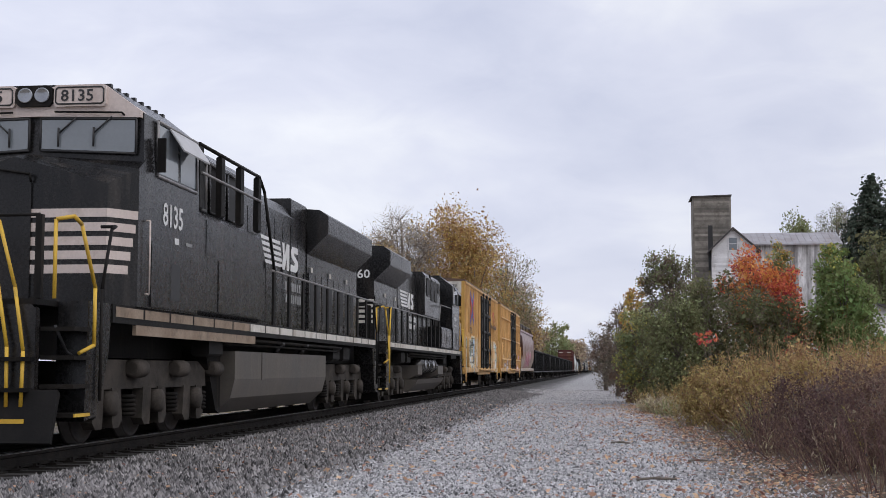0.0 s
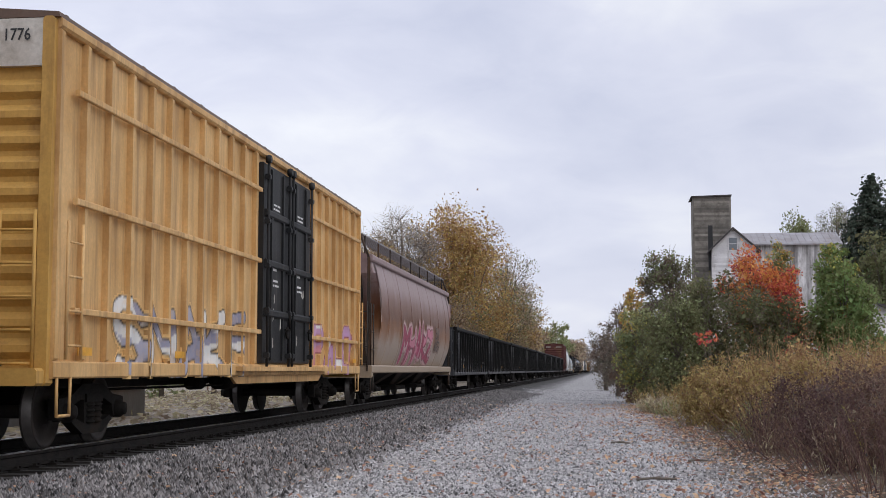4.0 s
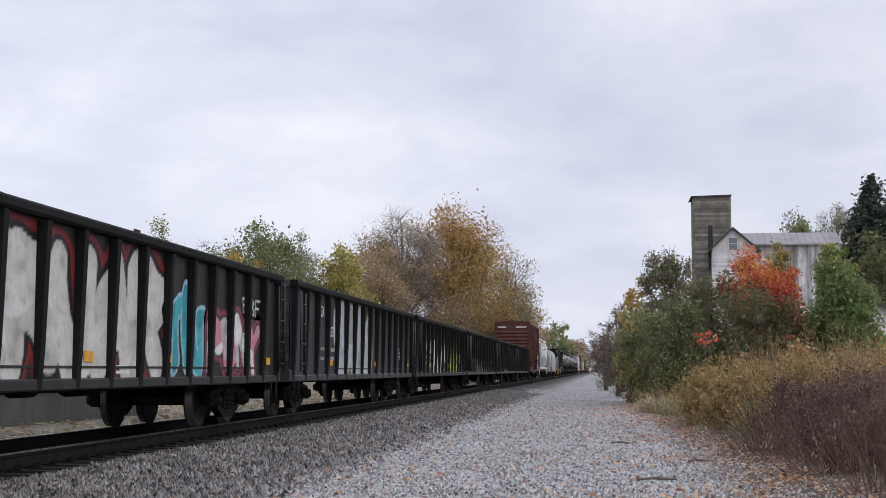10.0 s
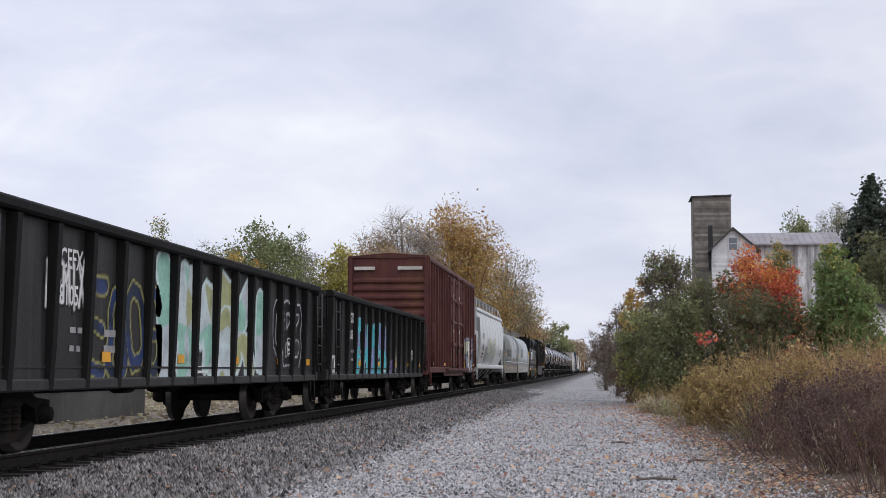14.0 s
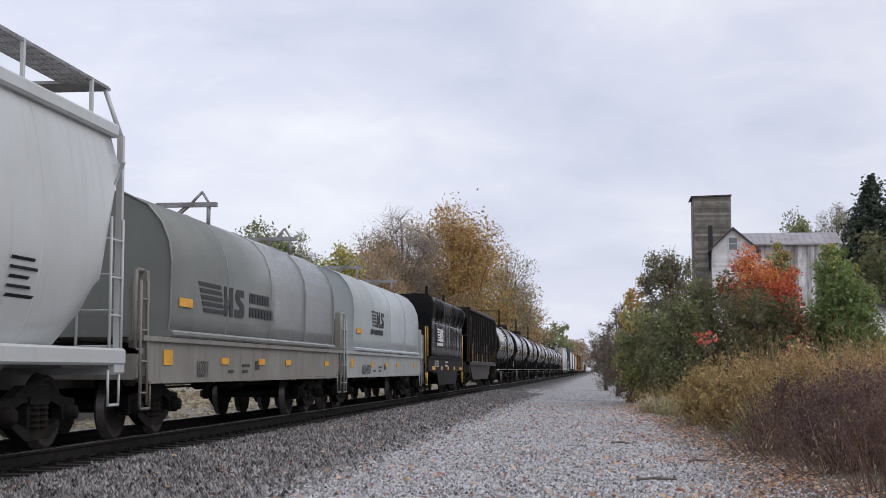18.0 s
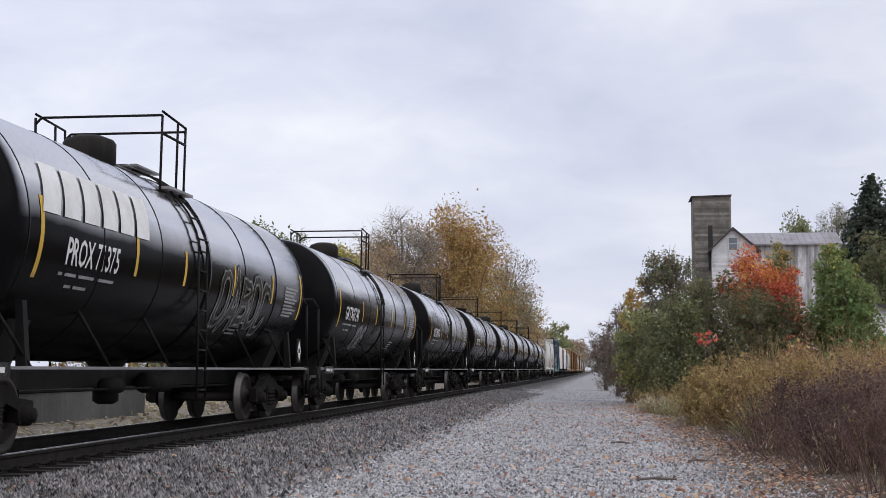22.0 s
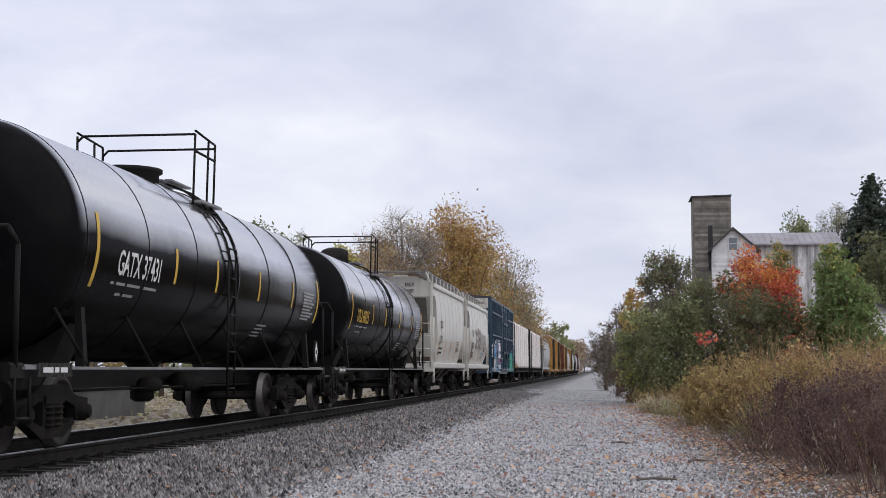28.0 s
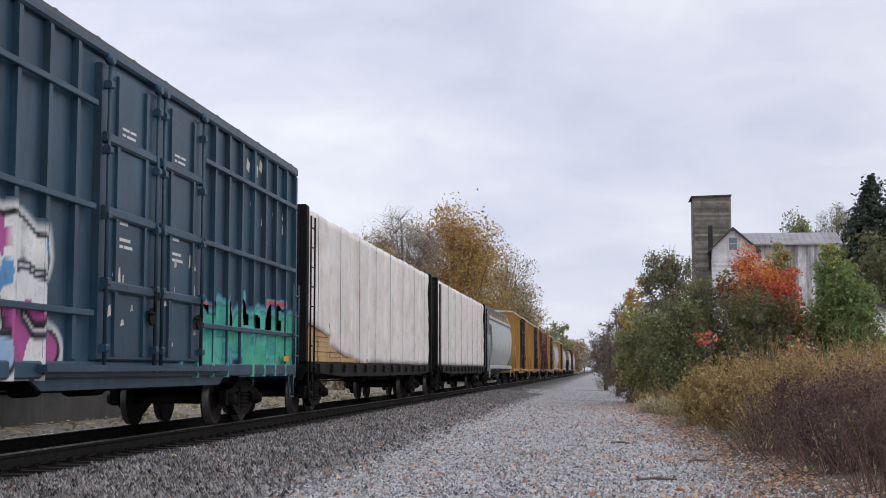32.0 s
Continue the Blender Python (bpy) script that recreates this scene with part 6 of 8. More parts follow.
        if board:
            part("handrail", Geo().rod((sx * 1.49, -1.9, 2.86), (sx * 1.49, 10.3, 2.84), 0.024, 8), M_GALV, car)
        else:
            part("handrail", Geo().pipe([(sx * 1.49, 10.2, 2.84), (sx * 1.49, -2.64, 2.88), (sx * 1.49, -3.14, 3.5), (sx * 1.49, -6.7, 3.53)], 0.022, 8), M_GALV, car)
        ya = (-0.9 if sx > 0 else 3.2) if board else (4.6 if sx < 0 else 0.5)
        logo(car, sx * 1.022, ya, 3.1, 0.58, M_WHITE, 1.85, 1.5, sx)
        yn = (1.25 if sx > 0 else 2.9) if board else (2.35 if sx < 0 else 1.0)
        for k, h in itertools.product(range(8), (0, 1)):
            if (k + h) < 8:
                part("operator_lettering", bars(sx * 1.022, yn + sx * (0.06 * h + 0.22 * k), 2.42 + 0.26 * (1 - h), [(0, 0, 0.15, 0.18)], sx), M_DIM_LETTER if board else M_WHITE, car)
    rear = 9.7
    for k in range(5):
        z = 2.36 + 0.155 * k
        part("rear_stripe", Geo().box(0.3, 1.02, rear, rear + 0.012, z, z + 0.09), M_WHITE_DIRTY, car, "white stripe on the hood end")
        part("rear_stripe", Geo().box(-1.02, -0.42 if k % 2 else 0.3, rear, rear + 0.012, z, z + 0.09), M_WHITE_DIRTY, car, "white stripe on the hood end")
    part("rear_emblem", Geo().box(-0.42, 0.28, rear, rear + 0.014, 2.36, 3.07), M_WHITE_DIRTY, car)
    part("rear_emblem_figure", Geo().prism([(-0.3, 2.36), (0.1, 2.36), (0.02, 2.6), (0.2, 2.62), (0.12, 2.95), (-0.12, 3.02), (-0.3, 2.7)], rear + 0.014, rear + 0.018), M_BLACK_LETTER, car)
    ob = lettering(car, number, 0.1, 0, 3.7, 0.36, M_WHITE, 1.12, end=True)
    for v in ob.data.vertices:
        v.co.x, v.co.y = -v.co.x, rear + 0.012
    for z in (4.16, 4.38):
        part("rear_light", Geo().turned([(0, 0.1), (0.04, 0.1), (0.02, 0.02)], 0.19, rear, z, "y", 14), M_LIGHT, car)
    return car


# ---- sprayed letters: strokes on a 4 x 6 grid, fattened, outlined and haloed ----
STROKES = {
    "A": "00-26-40|12-32", "B": "00-06-36-45-34-03|03-33-42-41-30-00", "C": "45-36-16-05-01-10-30-41", "D": "00-06-26-44-42-20-00", "E": "40-00-06-46|03-33",
    "G": "45-36-16-05-01-10-30-41-43-23", "H": "00-06|40-46|03-43", "I": "20-26", "J": "06-46|36-31-20-10-01", "K": "00-06|46-03-40", "L": "06-00-40", "M": "00-06-23-46-40",
    "N": "00-06-40-46", "O": "16-05-01-10-30-41-45-36-16", "P": "00-06-36-45-44-33-03", "R": "00-06-36-45-44-33-03|23-40", "S": "45-36-16-05-04-13-33-42-41-30-10-01",
    "T": "06-46|26-20", "U": "06-01-10-30-41-46", "V": "06-20-46", "W": "06-10-23-30-46", "X": "00-46|06-40", "Y": "06-23-46|23-20", "Z": "06-46-00-40", "7": "06-46-10", "!": "26-22|20-20",
}


def stroke_points(text, y0, y1, z0, z1, seed, slant=0.0, bounce=0.12):
    rng = random.Random(seed)
    w = (y1 - y0) / len(text)
    segs = []
    for i, ch in enumerate(text):
        k, dz, tilt = rng.uniform(0.86, 1.12), rng.uniform(-bounce, bounce), rng.uniform(-0.12, 0.12) + slant
        for line in STROKES[ch].split("|"):
            pts = []
            for q in line.split("-"):
                u, v = int(q[0]) / 4, int(q[1]) / 6
                z = z0 + (z1 - z0) * (0.5 + (v - 0.5) * k + dz * 0.5)
                pts.append((y0 + w * (i + 0.12 + 0.76 * u) + tilt * (v - 0.5) * w, z))
            segs += [(*a, *b, i) for a, b in zip(pts, pts[1:])]
    return np.array(segs)


def graffiti(car, pieces, surface, base, rough=0.5, step=0.035):
    """Sprayed pieces on the lane side of a car; surface(y, z) gives the x of its skin. A piece: text, y0, y1, z0, z1, fills, outline, halo, half width, seed."""
    m = spray_material(base, rough)
    for text, y0, y1, z0, z1, fills, outline, halo, fat, seed in pieces:
        pad = fat * 1.5 + 0.12
        segs = stroke_points(text, y0, y1, z0 + fat, z1 - fat, seed)
        ys, zs = np.arange(y0 - pad, y1 + pad, step), np.arange(max(z0 - 0.1, 0.86), z1 + pad, step)
        Y, Z = np.meshgrid(ys, zs, indexing="ij")
        wob = np.array([[noise.noise((y * 1.3 + seed, z * 1.3, 0.0)), noise.noise((y * 1.3, z * 1.3, seed + 7.0)), noise.noise((y * 4.0, z * 4.0, seed + 3.0))] for y, z in zip(Y.ravel(), Z.ravel())]).reshape(*Y.shape, 3)
        py, pz = Y + 0.5 * min(0.25, fat * 1.6) * wob[..., 0] * 2, Z + 0.5 * min(0.25, fat * 1.6) * wob[..., 1] * 2
        best, who = np.full(Y.shape, 9.0), np.zeros(Y.shape, int)
        for ay, az, by, bz, i in segs:
            dy, dz = by - ay, bz - az
            t = np.clip(((py - ay) * dy + (pz - az) * dz) / (dy * dy + dz * dz + 1e-9), 0, 1)
            d = np.hypot(py - ay - t * dy, pz - az - t * dz)
            who, best = np.where(d < best, int(i), who), np.minimum(best, d)
        fills = np.array(fills, float)
        v = np.clip((Z - z0) / (z1 - z0), 0, 1) + 0.25 * wob[..., 0]
        pick = (who + (v > 0.5) + (wob[..., 1] > 0.22)) % len(fills)
        col = fills[pick]
        edge = lambda a, soft=0.018: np.clip((a - best) / soft + 0.5, 0, 1)[..., None]
        line = max(0.022, fat * 0.3)
        body = edge(fat)
        rim = edge(fat + line)
        col = col * (1 + 0.2 * wob[..., 2:3]) * body + np.array(outline) * (1 - body)
        alpha = rim
        if halo is not None:
            glow = edge(fat + line + 0.09, 0.08)
            col = col * rim + np.array(halo) * (1 - rim)
            alpha = np.maximum(rim, glow * 0.85)
        worn = np.clip(1.25 + 0.7 * wob[..., 2:3], 0.6, 1)
        rgba = np.concatenate([np.clip(col, 0, 1), alpha * worn], 2)
        ny, nz = Y.shape
        X = np.array([surface(y, z) for y, z in zip(Y.ravel(), Z.ravel())])
        verts = np.stack([X + 0.004, Y.ravel(), Z.ravel()], 1)
        idx = np.arange(ny * nz).reshape(ny, nz)
        f = np.stack([idx[:-1, :-1], idx[1:, :-1], idx[1:, 1:], idx[:-1, 1:]], 2).reshape(-1, 4)
        f = f[rgba[..., 3].ravel()[f].max(1) > 0.02]
        used, f = np.unique(f, return_inverse=True)
        f = f.reshape(-1, 4)
        me = stuff_mesh("graffiti", verts[used], f, m, True)
        at = me.color_attributes.new("spray", "FLOAT_COLOR", "POINT")
        at.data.foreach_set("color", np.ascontiguousarray(rgba.reshape(-1, 4)[used], dtype=np.float32).ravel())
        part("graffiti", me, None, car, "sprayed graffiti letters")


@lru_cache(maxsize=None)
def spray_material(base, rough):
    m = mat("sprayed_paint", base, rough, 0, tuple(v * 1.25 for v in base), 0.7, 22, 0.2, 0.05, spec=0.15 if max(base) < 0.06 else 0.3)
    nt = m.node_tree
    bsdf = nt.nodes["Principled BSDF"]
    old = bsdf.inputs["Base Color"].links[0].from_socket
    a = nt.nodes.new("ShaderNodeAttribute")
    a.attribute_name = "spray"
    grain = node(nt, "TexNoise", Vector=node(nt, "TexCoord").outputs["Object"], Scale=9.0, Detail=6.0, Roughness=0.7).outputs[0]
    cover = calc(nt, "MULTIPLY", a.outputs["Alpha"], ramp(nt, grain, [(0.3, 0.72), (0.5, 1.0)]))
    nt.links.new(mixed(nt, cover, old, a.outputs["Color"]), bsdf.inputs["Base Color"])
    return m


# ---- the train, front to rear ----
def paint(name, col, col2=None, rough=0.6, dirt=RUST, amount=0.3, vary=0.22, bump=0.08, **k):
    k.setdefault("spec", 0.12 if max(col) < 0.06 else 0.3)
    return mat(name, col, rough, 0, col2, 0.7, 22, vary, bump, dirt, amount, True, **k)


WHT, BLK, RED, BLU = (0.75, 0.75, 0.74), (0.015, 0.015, 0.018), (0.5, 0.05, 0.05), (0.05, 0.16, 0.42)
TEAL, PINK, YEL, GRN, LIME = (0.08, 0.42, 0.48), (0.6, 0.25, 0.32), (0.75, 0.6, 0.08), (0.05, 0.35, 0.2), (0.4, 0.6, 0.12)
GON, GON2 = (0.009, 0.009, 0.010), (0.015, 0.0147, 0.015)
M_GON_IN = mat("rusty_wagon_interior", (0.07, 0.05, 0.04), 0.9, 0, (0.11, 0.07, 0.05), 2, 20, 0.4, 0.4)
M_RIB_BLACK = paint("black_rib_paint", (0.006, 0.006, 0.0065), (0.012, 0.0115, 0.011), 0.65, (0.03, 0.025, 0.022), 0.18)
TRAIN = []


def couple(car, front, rear, turned=False):
    TRAIN.append((car, (front + rear) / 2, turned))
    return car


couple(locomotive("black diesel locomotive with white nose stripes leading the train", "8135"), 16.5, 37.4)
couple(locomotive("black diesel locomotive running cab end last", "4160", False), 38.8, 59.7, True)

RB = dict(col=(0.76, 0.50, 0.23), col2=(0.58, 0.34, 0.13))
M_RB1 = paint("yellow_boxcar_paint", **RB, dirt=(0.34, 0.19, 0.08), amount=0.42)
M_RB2 = paint("yellow_boxcar_paint_b", **RB, dirt=(0.34, 0.19, 0.08), amount=0.42)
M_RB_END = paint("yellow_boxcar_end", (0.60, 0.36, 0.10), (0.52, 0.30, 0.08))
M_RB_ROOF = paint("rusty_brown_roof_edge", (0.15, 0.10, 0.075), (0.1, 0.065, 0.05), amount=0.3)
M_BLUE_ROOF = paint("dark_grey_roof_edge", (0.07, 0.08, 0.09), (0.05, 0.055, 0.06), amount=0.2)
M_DOOR_BLACK = paint("black_door_paint", (0.02, 0.021, 0.023), (0.035, 0.035, 0.036), 0.5, (0.12, 0.1, 0.09), 0.22)
b1 = couple(boxcar("yellow boxcar with black plug doors and sprayed graffiti", M_RB1, M_RB_ROOF, M_RB_END, M_DOOR_BLACK, 19.3, 5.12, (-1.2, 3.2), end_band=M_WHITE_DIRTY), 61.9, 81.2)
lettering(b1, "TBOX 662925", 0.3, -9.75, 4.78, 0.19, M_BLACK_LETTER, 0.75, end=True)
M_EMBLEM_BLUE = mat("emblem_blue", (0.05, 0.10, 0.42), 0.6, 0, (0.08, 0.13, 0.4), 2, 25, 0.2, 0)
M_EMBLEM_RED = mat("emblem_red", (0.52, 0.06, 0.05), 0.6, 0, (0.45, 0.08, 0.06), 2, 25, 0.2, 0)
for sy in (1, -1):
    for sz in (1, -1):
        for m, q in ((M_EMBLEM_BLUE, [(0.22, 0.2), (0.85, 0.56), (0.85, 0.86), (0.22, 0.42)]), (M_EMBLEM_RED, [(0.1, -0.04), (0.85, 0.2), (0.85, 0.558), (0.1, 0.198)])):
            part("emblem_ribbon", Geo().prism([(-6.65 + sy * a, 3.93 + sz * b) for a, b in q], 1.53, 1.534 + (0.003 if sz > 0 else 0), axis="x"), m, b1, "blue and red ribbon of a faded emblem")
arc = [(0.42 * math.cos(radians(a)), 0.42 * math.sin(radians(a))) for a in range(-80, 81, 16)] + [(0.27 * math.cos(radians(a)), 0.27 * math.sin(radians(a))) for a in range(80, -81, -16)]
part("emblem_knot", Geo().prism([(-6.75 + a, 3.93 + b) for a, b in arc], 1.53, 1.541, axis="x"), M_EMBLEM_BLUE, b1, "blue loop at the centre of a faded emblem")
lettering(b1, "any", 1.45, -5.1, 3.98, 0.3, M_BLACK_LETTER, 0.85)
lettering(b1, "road", 1.45, -5.1, 3.66, 0.3, M_BLACK_LETTER, 0.85)
lettering(b1, "TBOX", 1.532, -7.7, 2.72, 0.4, M_BLACK_LETTER, 0.95)
lettering(b1, "662925", 1.532, -7.5, 2.05, 0.4, M_BLACK_LETTER, 1.1)
part("maker_lettering", bars(1.532, 4.6, 3.3, [(0.27 * k, 0, 0.1 + 0.06 * (k % 3), 0.18 + 0.07 * (k % 2)) for k in range(14) if k not in (3, 7)]), M_BLACK_LETTER, b1)
for k, (y, z, w, h) in enumerate(((5.7, 4.1, 0.5, 0.14), (6.3, 3.75, 0.16, 0.55), (6.75, 3.5, 0.14, 0.5))):
    part("spray_mark", bars(1.534, y, z, [(0, 0, w, h), (0.05, -0.12, w * 0.6, 0.12)]), M_EMBLEM_RED, b1, "faded red spray mark")
SAGE, CREAM, SKY = (0.42, 0.5, 0.42), (0.66, 0.62, 0.52), (0.4, 0.55, 0.7)


def boxcar_skin(length, gap=0.82):
    """The skin of a boxcar's side, stepping out over its posts."""
    n = round((length - 0.12) / gap)
    pitch = (length - 0.12) / n
    return lambda y, z: 1.527 if abs((y + length / 2 - 0.06 + pitch / 2) % pitch - pitch / 2) < 0.055 else 1.442


graffiti(b1, [("KHAEZSNA", -9.4, -2.6, 0.92, 2.45, [WHT, SAGE, (0.6, 0.62, 0.6), WHT, (0.25, 0.3, 0.27), SKY], BLK, (0.6, 0.64, 0.58), 0.14, 3), 
              ("KWLTXE", 4.5, 9.3, 0.92, 2.4, [WHT, (0.35, 0.6, 0.6), CREAM, (0.7, 0.45, 0.3)], BLK, (0.6, 0.62, 0.6), 0.12, 5)], boxcar_skin(19.3), (0.72, 0.46, 0.19))
b2 = couple(boxcar("yellow boxcar with rails along its sides and black doors", M_RB2, M_RB_ROOF, M_RB_END, M_DOOR_BLACK, 19.7, 5.12, (-0.4, 3.6), end_band=M_WHITE_DIRTY, panel_rails=(1.67, 2.97, 4.27)), 83.6, 103.3)
graffiti(b2, [("SNAKE", -7.8, -1.2, 0.92, 1.95, [(0.4, 0.4, 0.5), WHT, (0.3, 0.3, 0.4)], BLK, None, 0.1, 9), ("PALO", 4.4, 8.9, 0.92, 2.0, [PINK, (0.5, 0.3, 0.5), WHT], (0.25, 0.05, 0.08), None, 0.11, 12)], boxcar_skin(19.7), (0.72, 0.46, 0.19))
lettering(b2, "1776", 0.85, -9.95, 4.78, 0.2, M_BLACK_LETTER, 0.85, end=True)

M_PINKHOP = paint("faded_brown_hopper", (0.30, 0.20, 0.185), (0.24, 0.145, 0.12), 0.42, (0.17, 0.075, 0.035), 0.22, bands=[(0.9, (0.36, 0.28, 0.2)), (1.7, (0.38, 0.30, 0.25)), (2.15, (0.25, 0.12, 0.06)), (2.55, (0.13, 0.048, 0.02)), (2.95, (0.19, 0.10, 0.075)), (3.45, (0.31, 0.225, 0.225)), (4.6, (0.29, 0.205, 0.21))])
M_HOP_DARK = paint("dark_hopper_ends", (0.04, 0.036, 0.033), (0.08, 0.06, 0.05))
ph = couple(covered_hopper("faded brown covered hopper streaked with rust and pink graffiti", M_PINKHOP, M_HOP_DARK, 19.4, 4.4, 1.05, 1.58, 1.3, post_paint=M_HOP_DARK), 105.2, 124.6)

PH = hopper_section(1.58, 1.05, 4.4)
graffiti(ph, [("MHAKZ", -4.2, 3.1, 1.2, 2.45, [(0.40, 0.05, 0.13), (0.32, 0.05, 0.10), (0.55, 0.2, 0.28)], (0.10, 0.02, 0.04), (0.62, 0.42, 0.44), 0.14, 4), ("SIN", 3.9, 5.0, 2.1, 2.5, [BLK], (0.1, 0.07, 0.06), None, 0.012, 6), ("AXER", 3.7, 5.3, 1.65, 2.05, [BLK], (0.1, 0.07, 0.06), None, 0.012, 7)],
         lambda y, z: np.interp(z, [q[1] for q in PH], [q[0] for q in PH]) + 0.01, (0.27, 0.18, 0.15))

LILAC, MINT, SILVER = (0.6, 0.52, 0.62), (0.3, 0.55, 0.45), (0.5, 0.55, 0.58)
GREY_PANEL = (0.036, 0.038, 0.043)
GONS = [
    ("CIGX", "807277", "weathered grey-black gondola with heavy black side ribs", [], GREY_PANEL),
    ("JCIX", "7240", "black-ribbed gondola with peeling rust-brown side panels", [], (0.03, 0.03, 0.033)),
    ("", "", "black gondola with yellow and white block graffiti", [("HM", 1.1, 5.7, 0.85, 2.35, [(0.55, 0.41, 0.17), (0.5, 0.38, 0.18)], (0.62, 0.63, 0.7), None, 0.3, 4), ("SLIM", -4.2, -2.25, 1.15, 2.0, [(0.42, 0.46, 0.12)], GON, None, 0.02, 5), ("ZAK", -1.9, -1.15, 1.0, 2.0, [(0.42, 0.46, 0.12)], GON, None, 0.02, 6), ("HIRE", -0.86, -0.34, 1.38, 1.66, [(0.5, 0.2, 0.1)], GON, None, 0.02, 3), ("OII", 5.8, 7.3, 1.1, 1.9, [SILVER], GON, None, 0.018, 13)], GON2),
    ("CIGX", "0936", "black gondola with white bubble graffiti and a teal tag", [("BRUAR", -4.9, 1.5, 0.85, 2.55, [(0.6, 0.58, 0.54), (0.52, 0.5, 0.47), (0.62, 0.6, 0.58)], BLK, (0.24, 0.03, 0.03), 0.3, 6), ("TIU", 1.8, 3.5, 0.9, 2.1, [(0.06, 0.3, 0.38), TEAL], (0.4, 0.62, 0.68), None, 0.17, 3), ("PONY", 3.8, 7.1, 0.9, 1.9, [WHT, PINK, (0.5, 0.48, 0.5)], BLK, (0.3, 0.08, 0.12), 0.15, 7), ("EBE", 5.9, 7.2, 1.95, 2.25, [WHT], GON, None, 0.018, 8)], GON2),
    ("CIGX", "275", "black gondola with pale drips of grey graffiti", [("OAOU", -3.8, 0.8, 0.85, 2.5, [(0.42, 0.45, 0.5), (0.48, 0.51, 0.56), (0.33, 0.37, 0.33)], (0.52, 0.55, 0.6), (0.2, 0.23, 0.08), 0.34, 2)], GREY_PANEL),
    ("CEFX", "30152", "black gondola with lilac letters and a lime tag", [("7PUNR", -4.35, 0.8, 0.85, 2.1, [LILAC, (0.66, 0.6, 0.68), WHT], BLK, None, 0.2, 4), ("BASE", 1.8, 5.3, 0.95, 2.3, [LIME, (0.2, 0.4, 0.12), (0.55, 0.28, 0.05)], (0.45, 0.5, 0.05), None, 0.16, 9), ("NSN", 0.95, 1.75, 1.9, 2.2, [WHT], GON, None, 0.018, 8)], GON2),
    ("CIGX", "807271", "black gondola with large white and black graffiti letters", [("TONDO", -3.6, 2.8, 0.82, 2.4, [(0.68, 0.68, 0.7), (0.03, 0.03, 0.034), (0.62, 0.62, 0.65)], (0.66, 0.66, 0.68), (0.16, 0.015, 0.02), 0.19, 3), ("ADEPT", -5.75, -3.9, 1.42, 1.74, [WHT], GON, None, 0.025, 5), ("IV", -4.3, -3.5, 0.9, 1.5, [(0.25, 0.03, 0.04)], GON, (0.2, 0.02, 0.03), 0.14, 6), ("ARY", 3.0, 3.9, 1.1, 2.0, [WHT], GON, None, 0.025, 11)], GREY_PANEL),
    ("CEFX", "8105", "black gondola with silver and mint block graffiti", [("HMEKI", -2.1, 4.2, 0.82, 2.5, [SILVER, MINT, (0.55, 0.62, 0.64), (0.4, 0.42, 0.22)], (0.6, 0.72, 0.72), None, 0.27, 2), ("EGOG", -4.9, -2.1, 0.9, 2.1, [(0.03, 0.05, 0.14), (0.02, 0.03, 0.06)], (0.38, 0.36, 0.12), None, 0.09, 6), ("REMIX", -6.2, -5.0, 1.7, 2.3, [WHT], GON, None, 0.03, 7), ("OBB", 4.6, 7.1, 1.1, 2.3, [GON, GON], (0.55, 0.56, 0.6), None, 0.1, 8)], GON2),
    ("CIGX", "8106", "black gondola with a bright teal splash of paint", [("TABEN", -4.7, 0.2, 0.85, 2.25, [TEAL, (0.1, 0.5, 0.58), (0.25, 0.25, 0.5)], (0.3, 0.62, 0.66), None, 0.18, 6), ("LIII", 0.7, 4.6, 0.95, 2.0, [(0.14, 0.1, 0.25), (0.4, 0.36, 0.2)], (0.25, 0.22, 0.35), None, 0.12, 4), ("OKE", -7.7, -6.8, 0.9, 1.3, [WHT], GON, None, 0.03, 5)], GON2),
]
SPANS = [(126.5, 143.2), (144.2, 161.75), (162.7, 179.8), (180.9, 197.8), (199.1, 216.4), (217.4, 234.5), (235.2, 252.1), (253.4, 270.1), (271.6, 288.0)]
M_RUST_PANEL = paint("rust_brown_panel", (0.155, 0.075, 0.05), (0.12, 0.06, 0.045), 0.7, (0.05, 0.035, 0.03), 0.35)
for (a, b), (marks, number, label, pieces, col) in zip(SPANS, GONS):
    p = paint("black_gondola_paint", col, tuple(v * 1.6 for v in col), 0.5, (0.05, 0.044, 0.04), 0.32, spec=0.3)
    gon = couple(gondola(label, p, M_GON_IN, marks, number, length=b - a + 0.05, rib_paint=M_RIB_BLACK), a, b)
    graffiti(gon, pieces, lambda y, z: 1.4205, tuple(v * 1.2 for v in col))
    if number == "7240":
        pitch = (b - a + 0.05 - 0.18) / 13
        for i in (0, 1, 2, 4, 5, 7, 8, 9, 11):
            y = -(b - a) / 2 + 0.09 + pitch * i
            part("peeling_panel", Geo().box(1.418, 1.4225, y + 0.07, y + pitch - 0.07, 1.2 if i != 11 else 2.1, 2.7), M_RUST_PANEL, gon, "rust-brown peeling side panel")

